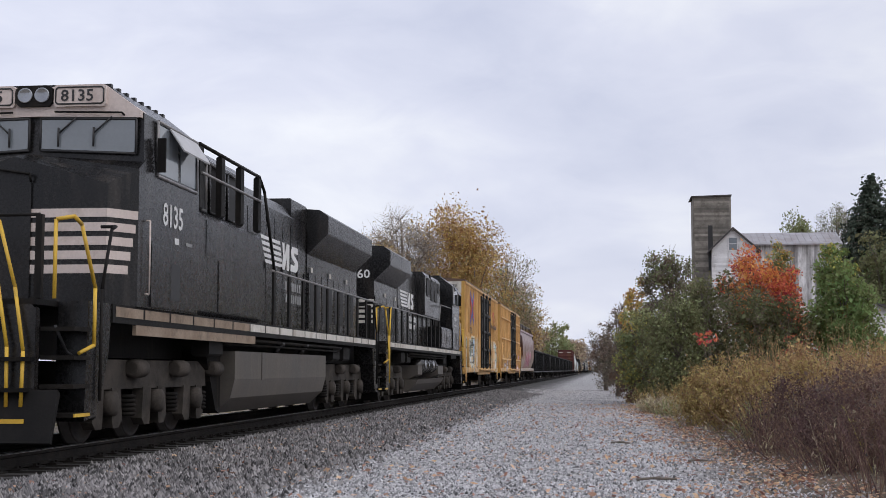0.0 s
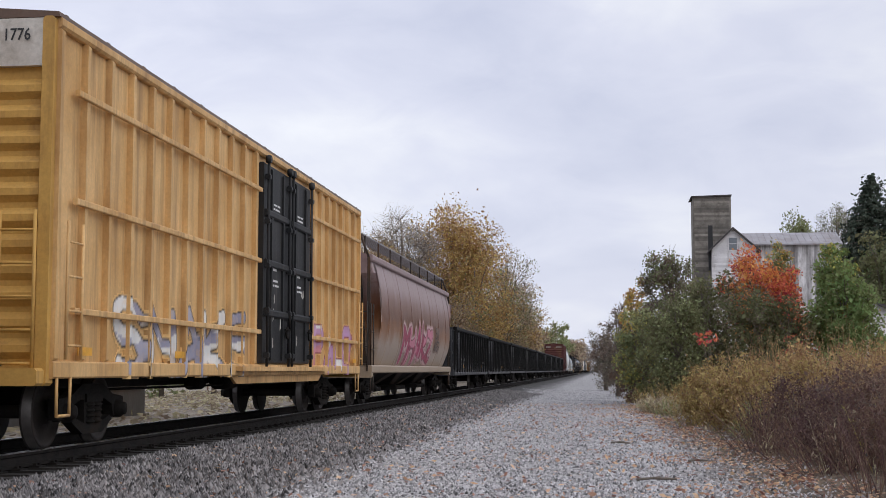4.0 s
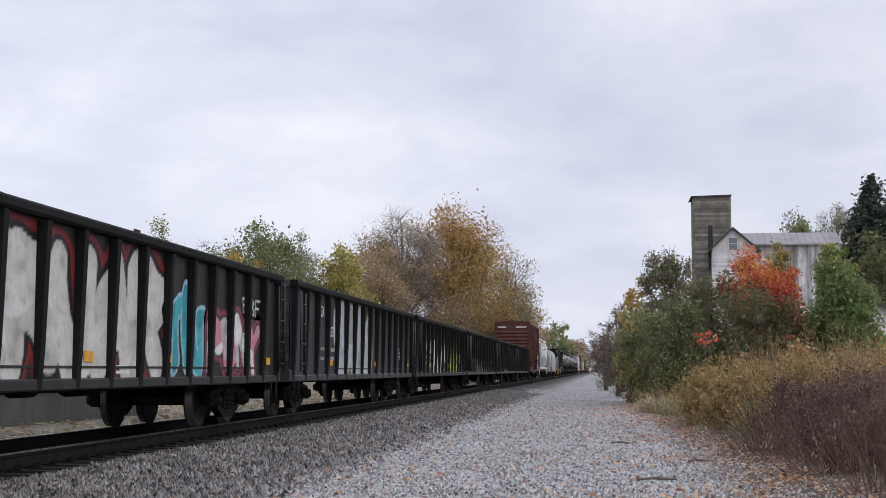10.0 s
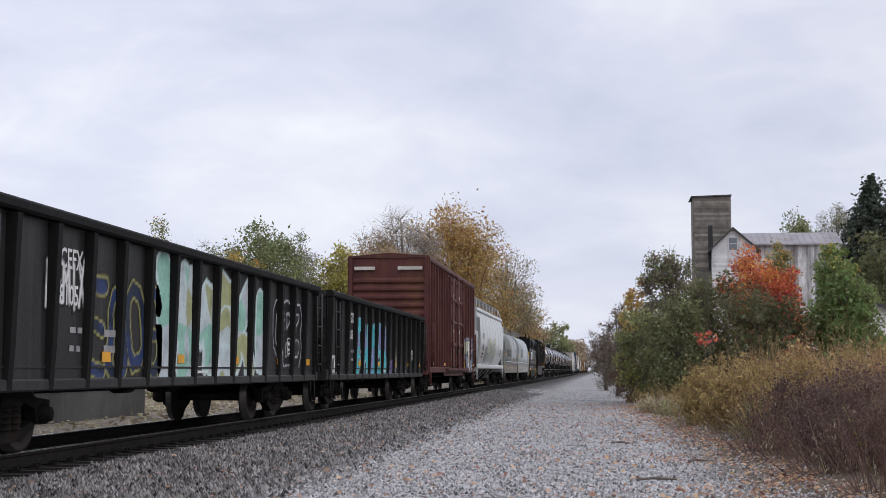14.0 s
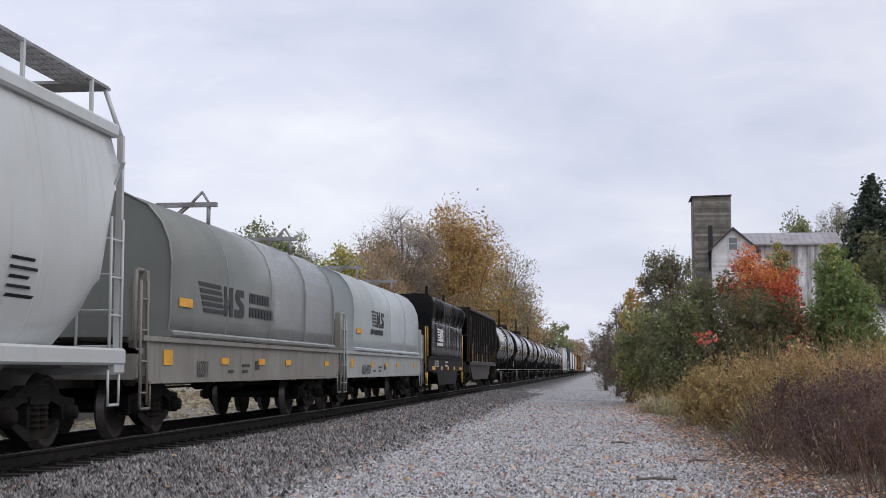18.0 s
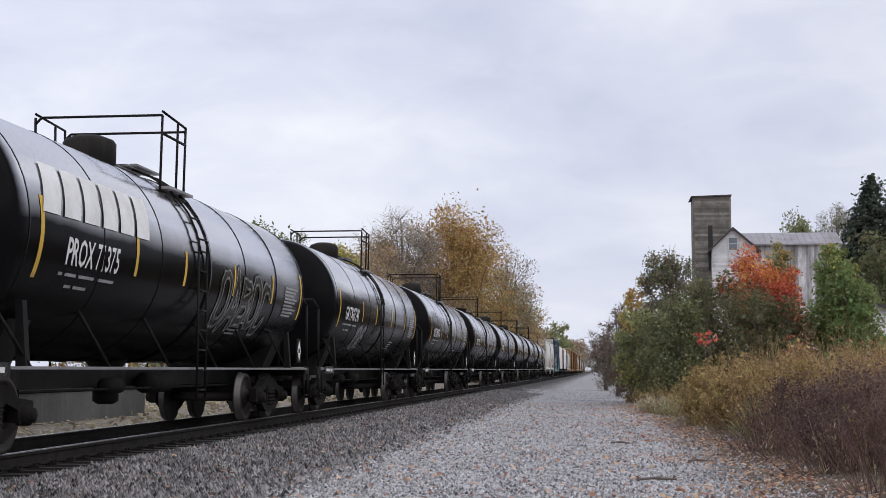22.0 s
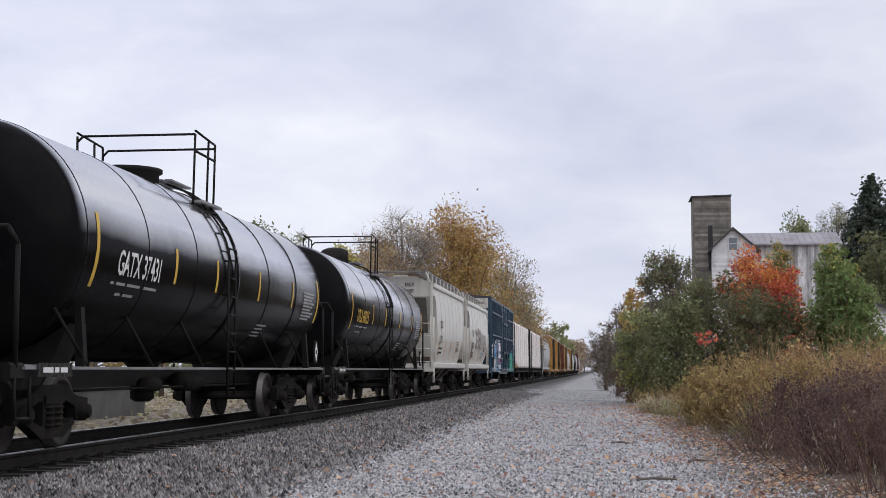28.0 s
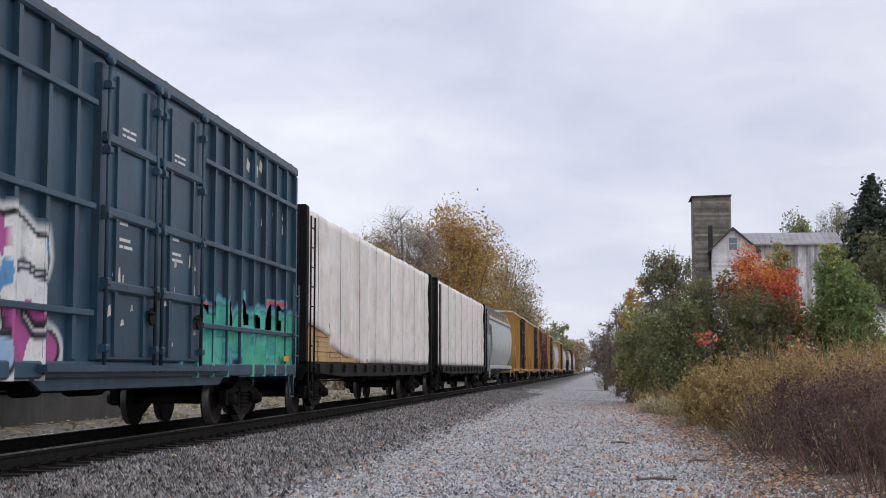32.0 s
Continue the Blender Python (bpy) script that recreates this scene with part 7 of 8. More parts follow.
M_MAROON = paint("maroon_boxcar_paint", (0.105, 0.032, 0.03), (0.075, 0.024, 0.022))
mb = couple(boxcar("maroon boxcar with plug doors and a grey tag", M_MAROON, M_MAROON, M_MAROON, M_MAROON, 17.4, 5.12, (-2.0, 2.4)), 289.6, 307.0)
graffiti(mb, [("VULK", 4.4, 8.2, 0.95, 2.3, [(0.25, 0.35, 0.5), (0.5, 0.5, 0.4), WHT], BLK, (0.3, 0.4, 0.5), 0.14, 5), ("NOVA", 3.0, 4.4, 1.0, 1.5, [(0.5, 0.5, 0.1)], BLK, None, 0.03, 6)], boxcar_skin(17.4), (0.10, 0.031, 0.029))
for x0, x1 in ((-1.25, -0.5), (0.35, 1.25)):
    part("end_stencil_band", Geo().box(x0, x1, -8.81, -8.69, 4.62, 4.74), M_WHITE_DIRTY, mb)

M_SILVER = paint("pale_grey_hopper", (0.54, 0.56, 0.56), (0.48, 0.495, 0.49), 0.28, (0.4, 0.4, 0.38), 0.25, bump=0.0, vary=0.06)
M_SILVER_END = paint("pale_grey_hopper_ends", (0.30, 0.31, 0.30), (0.24, 0.24, 0.235))
sh = couple(covered_hopper("pale grey rounded covered hopper with yellow topped graffiti", M_SILVER, M_SILVER_END, 18.0, 4.42, 1.2, 1.58, 1.9, "ACFX", "45382"), 308.8, 326.8)
SH = hopper_section(1.58, 1.2, 4.42)
graffiti(sh, [("PRIKE", -3.6, 2.0, 1.4, 2.65, [(0.46, 0.48, 0.48), (0.5, 0.52, 0.52), (0.48, 0.52, 0.2)], (0.03, 0.03, 0.035), None, 0.11, 7), ("OCKS", -4.9, -3.7, 1.45, 2.2, [(0.06, 0.06, 0.07)], BLK, None, 0.025, 8), ("KRY", -3.9, -2.9, 1.5, 1.9, [(0.06, 0.06, 0.07)], BLK, None, 0.02, 9)],
         lambda y, z: np.interp(z, [q[1] for q in SH], [q[0] for q in SH]) + 0.01, (0.5, 0.52, 0.52), 0.35)
M_COIL1 = paint("grey_coil_cover", (0.215, 0.228, 0.217), (0.18, 0.19, 0.182), 0.27, (0.22, 0.2, 0.17), 0.2, bump=0.0, vary=0.06)
M_COIL_FRAME = paint("rusting_grey_frame", (0.26, 0.255, 0.235), (0.2, 0.185, 0.165), 0.6, (0.16, 0.11, 0.075), 0.35)
M_COIL2 = paint("pale_blue_grey_cover", (0.40, 0.435, 0.445), (0.35, 0.385, 0.395), 0.27, (0.3, 0.3, 0.28), 0.15, bump=0.0, vary=0.06)
M_COIL2_FRAME = paint("pale_grey_frame", (0.38, 0.40, 0.40), (0.31, 0.32, 0.31), 0.5, (0.2, 0.15, 0.11), 0.3)
couple(coil_car("grey rounded coil car with a dark operator emblem", M_COIL1, M_COIL_FRAME, "163311"), 327.5, 341.8)
couple(coil_car("pale blue-grey rounded coil car with a black emblem", M_COIL2, M_COIL2_FRAME, "NKLX 400024", long_logo=False), 342.1, 356.5)
M_TARP = mat("black_tarpaulin", (0.004, 0.004, 0.0045), 0.24, 0, (0.006, 0.006, 0.007), 1.5, 14, 0.15, 0.0, (0.01, 0.01, 0.01), 0.12, True, spec=0.22)
couple(tarped_coil_car("black coil car under a folded tarpaulin cover, yellow handrails", M_TARP, M_BLACK_GRIME), 357.6, 370.8)
M_BLACKHOP = paint("rust_black_hopper", (0.017, 0.0135, 0.0125), (0.032, 0.024, 0.021), 0.5, (0.06, 0.043, 0.036), 0.34, spec=0.2)
couple(open_hopper("tall rusty black open hopper with ribs and yellow reflectors", M_BLACKHOP, M_GON_IN), 373.4, 389.2)

# Tank black; the bright sky reflection on the upper half is put in.
BT = dict(col=(0.005, 0.005, 0.006), rough=0.2, spec=0.03, col2=(0.009, 0.0085, 0.0085), scale=0.6, fine=18, vary=0.25, bump=0.0, dirt=(0.016, 0.0145, 0.013), dirt_amount=0.1, streak=False, sky_sheen=(0.02, 0.33))
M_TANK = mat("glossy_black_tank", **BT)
TANKS = [(390.6, "PROX 71375", M_TANK, True, M_WHITE, "glossy black tank car with chalk scrawls and pale name blocks"),
         (408.1, "GATX67241", M_TANK, True, M_WHITE, "glossy black tank car with yellow stripes and a small white scrawl"),
         (425.7, "GATX89076", M_TANK, True, M_WHITE, "glossy black tank car with yellow reflective stripes"),
         (443.2, "GATX 37428", M_TANK, False, M_WHITE, "glossy black tank car with white lettering and a low manway"),
         (460.6, "GATX 39007", M_TANK, True, M_WHITE, "glossy black tank car with a domed valve housing"),
         (478.1, "", M_TANK, True, M_WHITE, "glossy black tank car with worn stencils"),
         (495.5, "GATX 37431", M_TANK, False, M_WHITE, "glossy black tank car with long yellow end stripes"),
         (512.9, "UTLX 668215", M_TANK, True, M_YELLOW, "glossy black tank car with yellow lettering")]
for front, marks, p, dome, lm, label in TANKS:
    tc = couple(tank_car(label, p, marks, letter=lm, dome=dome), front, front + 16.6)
    tank_skin = lambda y, z: 1.504 * math.sqrt(max(0.02, 1 - ((z - 2.6) / 1.504) ** 2))
    if marks.startswith("PROX"):
        graffiti(tc, [("OABOC", 1.2, 4.6, 1.7, 2.6, [(0.005, 0.005, 0.006)], (0.3, 0.3, 0.28), None, 0.06, 5)], tank_skin, (0.006, 0.006, 0.007), 0.25)
    if marks in ("GATX67241", "GATX 37428"):
        graffiti(tc, [("XOWS", -3.2, -2.0, 1.5, 2.1, [(0.3, 0.3, 0.3)], (0.1, 0.1, 0.1), None, 0.02, 3)], tank_skin, (0.006, 0.006, 0.007), 0.25)
    if marks.startswith("PROX"):
        for k in range(6):
            w, y0 = 0.5, -5.95 + 0.62 * k
            ring = [[(math.cos(radians(a)) * 1.518, y + 0.1 * (a - 18) / 10, 2.6 + math.sin(radians(a)) * 1.518) for a in range(6, 31, 3)] for y in (y0, y0 + w)]
            part("name_block", Geo().loft(ring, True, False, False), M_WHITE, tc, "pale block of a large painted name")

M_DSI = paint("cream_grey_hopper", (0.62, 0.60, 0.55), (0.56, 0.53, 0.48), 0.28, (0.36, 0.31, 0.25), 0.28, bump=0.0, vary=0.06)
# Ends take brown dirt and the shade of their deep slopes in one colour.
M_DSI_END_SHADED = paint("dirty_shaded_hopper_ends", (0.14, 0.13, 0.115), (0.10, 0.09, 0.08))
couple(covered_hopper("short cream-grey covered hopper with rust spots", M_DSI, M_DSI_END_SHADED, 11.7, 4.5, 1.2, 1.5, 1.7, "DSIX", "11071", pockets=2, seams=6, rail_h=0.18), 531.8, 543.5)
M_DSI2 = paint("cream_grey_hopper_tagged", (0.62, 0.60, 0.55), (0.56, 0.53, 0.48), 0.28, (0.36, 0.31, 0.25), 0.28, bump=0.0, vary=0.06)
h2 = couple(covered_hopper("short cream-grey covered hopper with dark painted words", M_DSI2, M_DSI_END_SHADED, 11.7, 4.5, 1.2, 1.5, 1.7, "DSIX", "11093", pockets=2, seams=6, rail_h=0.18), 544.9, 556.6)
DH = hopper_section(1.5, 1.2, 4.5)
BRN = (0.10, 0.035, 0.035)
graffiti(h2, [("JETS!", -2.3, 1.0, 2.0, 3.0, [BRN], (0.14, 0.06, 0.06), None, 0.075, 4), ("DARBA", 1.2, 3.9, 2.0, 2.8, [(0.16, 0.1, 0.1)], (0.2, 0.13, 0.12), None, 0.03, 11), ("COZY", 1.0, 2.6, 1.55, 1.85, [(0.15, 0.3, 0.4)], (0.2, 0.35, 0.45), None, 0.025, 6), ("BK", -4.1, -3.3, 1.6, 2.3, [BRN], BRN, None, 0.03, 9)],
         lambda y, z: np.interp(z, [q[1] for q in DH], [q[0] for q in DH]) + 0.01, (0.58, 0.56, 0.51), 0.35)

M_BLUE = paint("dark_blue_boxcar_paint", (0.019, 0.048, 0.082), (0.036, 0.085, 0.135), 0.42, (0.028, 0.04, 0.052), 0.42, vary=0.32, spec=0.4)
bb = couple(boxcar("tall dark blue boxcar with plug doors and colourful graffiti", M_BLUE, M_BLUE_ROOF, M_BLUE, M_BLUE, 19.3, 5.12, (-1.4, 2.9), end_band=M_WHITE_DIRTY, panel_rails=(1.67, 2.98, 4.27)), 558.2, 577.5)
graffiti(bb, [("SMOKE", -8.6, -2.6, 0.9, 2.5, [(0.42, 0.08, 0.28), WHT, (0.12, 0.3, 0.55), (0.35, 0.5, 0.7)], BLK, WHT, 0.2, 8), ("SEMOAN", 2.2, 9.5, 0.88, 2.0, [(0.08, 0.42, 0.28), (0.10, 0.46, 0.36), (0.06, 0.36, 0.3)], (0.04, 0.22, 0.15), (0.12, 0.42, 0.48), 0.17, 6), ("NILE", 2.6, 8.8, 1.8, 2.3, [(0.5, 0.1, 0.14), (0.1, 0.42, 0.52)], (0.12, 0.4, 0.45), None, 0.06, 14)], boxcar_skin(19.3), (0.028, 0.07, 0.115))
lettering(bb, "EXCESS HEIGHT CAR", 0.0, -9.75, 4.72, 0.15, M_BLACK_LETTER, 0.8, end=True)
lettering(bb, "130279", 0.45, -9.75, 3.9, 0.22, M_WHITE, 0.95, end=True)
rg = random.Random(9)
for k in range(4):
    for c in range(3):
        y, z = 6.2 + 0.82 * k + rg.uniform(-0.04, 0.04), 3.36 + 0.28 * c
        w = 0.42 if c != 1 else 0.3
        q = [(y, z), (y + w * 0.4, z + 0.03), (y + w, z - 0.02), (y + w * 0.9, z + 0.27), (y + 0.1, z + 0.25)]
        if (k + c) % 5 != 3:
            part("broken_lettering", Geo().prism(q, 1.438, 1.446, axis="x"), M_WHITE_DIRTY, bb, "flaking white painted letter")
for k in range(5):
    y, z = 5.9 + 0.3 * k, 4.55 + 0.12 * (k % 2)
    part("paint_patch", Geo().prism([(y, z), (y + 0.18, z - 0.05), (y + 0.22, z + 0.14), (y + 0.05, z + 0.2)], 1.438, 1.446, axis="x"), M_WHITE_DIRTY, bb)
M_WRAP = mat("white_lumber_wrap", (0.88, 0.83, 0.80), 0.42, 0, (0.80, 0.73, 0.69), 0.7, 6, 0.14, 0.9, (0.62, 0.5, 0.42), 0.34, rand=0.05)
M_LUMBER = mat("sawn_lumber", (0.52, 0.34, 0.16), 0.8, 0, (0.42, 0.26, 0.12), 2, 30, 0.3, 0.2)
couple(lumber_car("flatcar stacked high with white wrapped lumber", M_WRAP, M_BLACK_GRIME, M_LUMBER), 578.9, 600.5)
couple(lumber_car("second flatcar of white wrapped lumber bundles", M_WRAP, M_BLACK_GRIME, M_LUMBER, 21.7), 602.3, 624.0)
M_GREYHOP = paint("light_grey_hopper", (0.40, 0.42, 0.42), (0.34, 0.355, 0.35), 0.4)
gh = couple(covered_hopper("light grey covered hopper with rounded sides", M_GREYHOP, M_SILVER_END, 18.2, 4.3, 1.2, 1.56, 1.9), 626.2, 644.4)
M_RB3 = paint("weathered_yellow_boxcar", (0.45, 0.27, 0.07), (0.38, 0.2, 0.06), amount=0.35)
yb = couple(boxcar("weathered yellow boxcar with a rusty door", M_RB3, M_WHITE_DIRTY, M_RB3, M_DOOR_BLACK, 19.0, 5.12, (-1.2, 3.0)), 646.6, 665.6)
M_REDBOX = paint("brown_red_boxcar", (0.13, 0.04, 0.035), (0.1, 0.033, 0.03))
rb = couple(boxcar("brown-red boxcar with plug doors", M_REDBOX, M_REDBOX, M_REDBOX, M_REDBOX, 16.7, 5.0, (-1.8, 2.2)), 688.6, 705.3)


def again(ob, front, length, label=""):
    c = copy_thing(ob, pose(0, 0, 0))
    if label:
        c["label"] = label
    return couple(c, front, front + length)


again(yb, 667.6, 19.0)
again(yb, 707.3, 19.0)
again(gh, 728.6, 18.2)
again(TRAIN[-2][0], 749, 19.0)
again(gh, 770, 18.2)
dark = couple(gondola("dark gondola far down the train", M_BLACK_GRIME, M_GON_IN), 790.5, 807.4)
again(gh, 809, 18.2)
again(rb, 829.5, 16.7)
again(gh, 848.5, 18.2)


# ---- trees, weeds, litter ----
def leaf_quads(centres, size, rng, flat=0.0, lean=None):
    """A folded four-cornered leaf at every centre."""
    n = len(centres)
    u = rng.normal(size=(n, 3))
    w = rng.normal(size=(n, 3))
    if flat:
        u[:, 2] *= 1 - flat
        w[:, 2] *= 1 - flat
    if lean is not None:
        u = u * 0.35 + np.array(lean)
    u /= np.linalg.norm(u, axis=1)[:, None]
    w -= u * np.sum(u * w, 1)[:, None]
    w /= np.linalg.norm(w, axis=1)[:, None] + 1e-6
    s = (rng.uniform(size[0], size[1], n))[:, None]
    k = rng.uniform(0.3, 0.55, n)[:, None]
    v = np.stack([centres - u * s * 0.5, centres + w * s * k * 0.6, centres + u * s * 0.5, centres - w * s * k * 0.6], 1).reshape(-1, 3)
    f = np.arange(4 * n).reshape(-1, 4)
    return v, f


def crown_points(rng, n, clumps, h0, h1, r, lumpy=0.36):
    """Clump centres in an uneven egg, and leaf centres round them; a third of the leaves fill the egg between the clumps."""
    def egg(count, shell):
        p = rng.normal(size=(count, 3))
        p /= np.linalg.norm(p, axis=1)[:, None]
        p *= rng.uniform(0.15, 1, count)[:, None] ** shell
        bulge = np.array([1 + lumpy * noise.noise((q[0] * 1.7 + h1, q[1] * 1.7 + r, q[2] * 1.7)) for q in p])[:, None]
        taper = 1.0 - 0.14 * np.maximum(0, p[:, 2:]) - 0.1 * np.maximum(0, -p[:, 2:])
        return np.concatenate([p[:, :2] * r * bulge * taper, (h0 + h1) / 2 + p[:, 2:] * (h1 - h0) / 2 * (1 + 0.5 * (bulge - 1))], 1)
    c = egg(clumps, 0.45)
    m = n // 3
    who = rng.integers(0, clumps, n - m)
    rad = rng.uniform(0.5, 1.25, clumps)[who][:, None] * min(r, (h1 - h0) / 2) * 0.34
    d = rng.normal(size=(n - m, 3))
    d *= (rng.uniform(0, 1, n - m) ** 0.45 / np.linalg.norm(d, axis=1))[:, None]
    return c, np.concatenate([c[who] + d * rad * np.array([1, 1, 0.8]), egg(m, 0.5) * np.array([0.9, 0.9, 1.0]) - np.array([0, 0, 0.05 * (h1 - h0)])])


def tree(label, x, y, h, r, leaves, n=4500, size=(0.16, 0.34), low=0.22, clumps=46, twigs=None, seed=1, name="tree", trunk_r=None, mix=None, mix_n=0, category="tree", core=1.0):
    rng = np.random.default_rng(seed)
    far = y > 90 and size[1] < 0.6
    k = 2.3 if far else 1.3
    n, mix_n = int(n * k), int(mix_n * k)
    size = (size[0] * 0.92, size[1] * 0.92) if far else (size[0] * 1.08, size[1] * 1.08)
    clumps = int(clumps * (1.6 if far else 1.3))
    t = thing(name, label, category, "", "", pose(x, y, ground_height(x, y) - 0.05))
    c, pts = crown_points(rng, n, clumps, h * low, h * 0.95, r * 0.9)
    g = Geo()
    tr = trunk_r or 0.02 * h + 0.05
    k = [Vector((0, 0, 0)), Vector((0.02 * h * rng.normal(), 0.02 * h * rng.normal(), h * 0.35)), Vector((0.03 * h * rng.normal(), 0.03 * h * rng.normal(), h * 0.85))]
    g.rod(k[0], k[1], tr, 8, tr * 0.72)
    g.rod(k[1], k[2], tr * 0.72, 7, tr * 0.12)
    part("trunk", g, M_BARK, t)
    g = Geo()
    for p in c[: min(len(c), 40)]:
        a = min(0.8, max(0.12, (p[2] / h) * 0.62))
        s = k[0].lerp(k[1], a / 0.35) if a < 0.35 else k[1].lerp(k[2], (a - 0.35) / 0.5)
        e = Vector(p)
        m = s.lerp(e, 0.5) + Vector((0, 0, 0.06 * h * rng.uniform(0, 1)))
        g.rod(s, m, tr * 0.28, 5, tr * 0.17, False)
        g.rod(m, e, tr * 0.17, 4, tr * 0.05, False)
    if twigs:
        for q in range(twigs):
            p = Vector(c[rng.integers(0, len(c))])
            d = Vector(rng.normal(size=3)) * r * 0.17
            d.z = abs(d.z) * 1.1
            g.rod(p, p + d * (1 if h > 3 else 0.9), 0.012 + tr * 0.03 if h > 3 else 0.004, 3, 0.005 if h > 3 else 0.002, False)
    part("branchwork", g, M_BARK, t)
    v, f = leaf_quads(pts, size, rng)
    part("crown", stuff_mesh("crown", v, f, leaves), None, t)
    if core:
        pick = c[rng.integers(0, len(c), int(n * 0.16))] * np.array([0.92, 0.92, 1.0])
        v, f = leaf_quads(pick + rng.normal(size=pick.shape) * r * 0.15, (size[0] * 1.7 * core, size[1] * 1.7 * core), rng)
        part("inner_leaves", stuff_mesh("inner_leaves", v, f, leaves), None, t)
    if mix:
        near = c[rng.permutation(len(c))[: max(4, len(c) // 2)]]
        d = rng.normal(size=(mix_n, 3))
        d *= (rng.uniform(0, 1, mix_n) ** 0.4 / np.linalg.norm(d, axis=1))[:, None]
        v, f = leaf_quads(near[rng.integers(0, len(near), mix_n)] + d * r * 0.34, size, rng)
        part("crown", stuff_mesh("crown", v, f, mix), None, t)
    return t


def spruce(label, x, y, h, r, seed):
    rng = np.random.default_rng(seed)
    t = thing("spruce_tree", label, "tree", "", "", pose(x, y, ground_height(x, y)))
    part("trunk", Geo().rod((0, 0, 0), (0, 0, h * 0.98), 0.25, 8, 0.03), M_BARK, t)
    pts, twig, lumps = [], Geo(), []
    for i in range(40):
        a = i / 39
        z = h * (0.3 + 0.695 * a)
        rr = r * (1 - a) ** 0.8 + 0.08
        lumps += [(rng.normal() * 0.3 * rr, rng.normal() * 0.3 * rr, z - 0.3) for q in range(4)]
        for q in range(18 if a < 0.8 else 9):
            th = rng.uniform(0, 2 * math.pi)
            ln = rr * rng.uniform(0.65, 1.12)
            e = Vector((math.cos(th) * ln, math.sin(th) * ln, z - 0.22 * ln + 0.12))
            twig.rod((0, 0, z), e, 0.035, 4, 0.01, False)
            for m in range(int(16 + 36 * (1 - a))):
                w = rng.uniform(0.35, 1.0)
                pts.append((e.x * w + rng.normal() * 0.14, e.y * w + rng.normal() * 0.14, z + (e.z - z) * w - abs(rng.normal()) * 0.2))
    part("branchwork", twig, M_BARK, t)
    v, f = leaf_quads(np.array(pts), (0.2, 0.46), rng, 0.2)
    part("crown", stuff_mesh("crown", v, f, F_DARK), None, t)
    v, f = leaf_quads(np.array(lumps)[rng.integers(0, len(lumps), 1500)] + rng.normal(size=(1500, 3)) * np.array([0.5, 0.5, 0.3]), (0.3, 0.6), rng, 0.2)
    part("inner_needles", stuff_mesh("inner_needles", v, f, F_DARK), None, t)
    return t


# beyond the track
tree("tall half-bare grey-brown tree", -17.9, 122, 16.9, 4.8, F_GREY, 8000, (0.08, 0.19), 0.25, 60, 900, 11, mix=F_BROWN, mix_n=3000, core=0.6)
tree("large orange autumn tree in full leaf", -13.9, 126, 17.3, 5.1, F_ORANGE, 11000, (0.13, 0.28), 0.28, 70, 60, 12, mix=F_AMBER, mix_n=2600)
tree("rounded orange tree in full leaf", -11.6, 124, 12.6, 4.5, F_ORANGE, 6000, (0.13, 0.28), 0.08, 56, 60, 27, mix=F_OLIVE, mix_n=1200)
tree("thin brown-green tree with gaps in its crown", -9.9, 138, 15.2, 3.9, F_BROWN, 4600, (0.11, 0.24), 0.1, 46, 300, 13, mix=F_OLIVE, mix_n=2600, core=0.6)
tree("orange-brown tree beside the track", -9.2, 142, 10.8, 4.1, F_ORANGE, 4000, (0.13, 0.28), 0.08, 44, 100, 14, mix=F_BROWN, mix_n=2000)
tree("low brown tree beside the track", -13.5, 121, 8.5, 4.1, F_BROWN, 3600, (0.12, 0.25), 0.1, 36, 200, 15, mix=F_ORANGE, mix_n=900)
tree("brown tree with thinning leaves", -20.2, 120, 13.8, 3.7, F_BROWN, 4800, (0.12, 0.25), 0.22, 50, 300, 16, mix=F_ORANGE, mix_n=2600)
tree("yellow-green tree turning for autumn", -20.0, 104, 11.5, 2.6, F_YELLOW, 4600, (0.12, 0.25), 0.22, 46, 60, 17)
tree("small yellow-green tree beyond the track", -21.7, 105, 10.9, 2.4, F_YELLOW, 3600, (0.12, 0.25), 0.2, 38, 60, 18, mix=F_OLIVE, mix_n=900)
tree("olive tree with bare tips beyond the track", -23.6, 104, 12.6, 2.4, F_OLIVE, 2600, (0.1, 0.22), 0.15, 40, 400, 19, mix=F_GREY, mix_n=1500, core=0.6)
tree("dense dark green tree beyond the track", -24.8, 98, 12.9, 3.7, F_GREEN, 7500, (0.13, 0.28), 0.22, 56, 0, 20, mix=F_OLIVE, mix_n=1200)
tree("green broadleaf tree beyond the track", -28.3, 100, 11.5, 3.0, F_GREEN, 4600, (0.13, 0.28), 0.12, 42, 40, 21, mix=F_OLIVE, mix_n=2200)
tree("small amber tree beyond the track", -25.4, 94, 9.9, 2.1, F_AMBER, 2200, (0.12, 0.26), 0.12, 30, 0, 22, mix=F_OLIVE, mix_n=1600)
tree("bare pale tree beyond the track", -33.4, 108, 13.1, 2.5, F_GREY, 700, (0.08, 0.18), 0.2, 40, 900, 23, core=0)
tree("light green tree against the sky", -35.8, 106, 13.6, 2.6, F_OLIVE, 3800, (0.12, 0.26), 0.2, 36, 0, 24, mix=F_AMBER, mix_n=500)
tree("light green tree against the sky", -40.5, 104, 11.5, 4.1, F_OLIVE, 4200, (0.16, 0.32), 0.2, 36, 0, 25)
tree("brown and orange tree in a dense row", -18.9, 114, 12.6, 2.9, F_BROWN, 4600, (0.12, 0.25), 0.15, 46, 200, 28, mix=F_ORANGE, mix_n=1500)
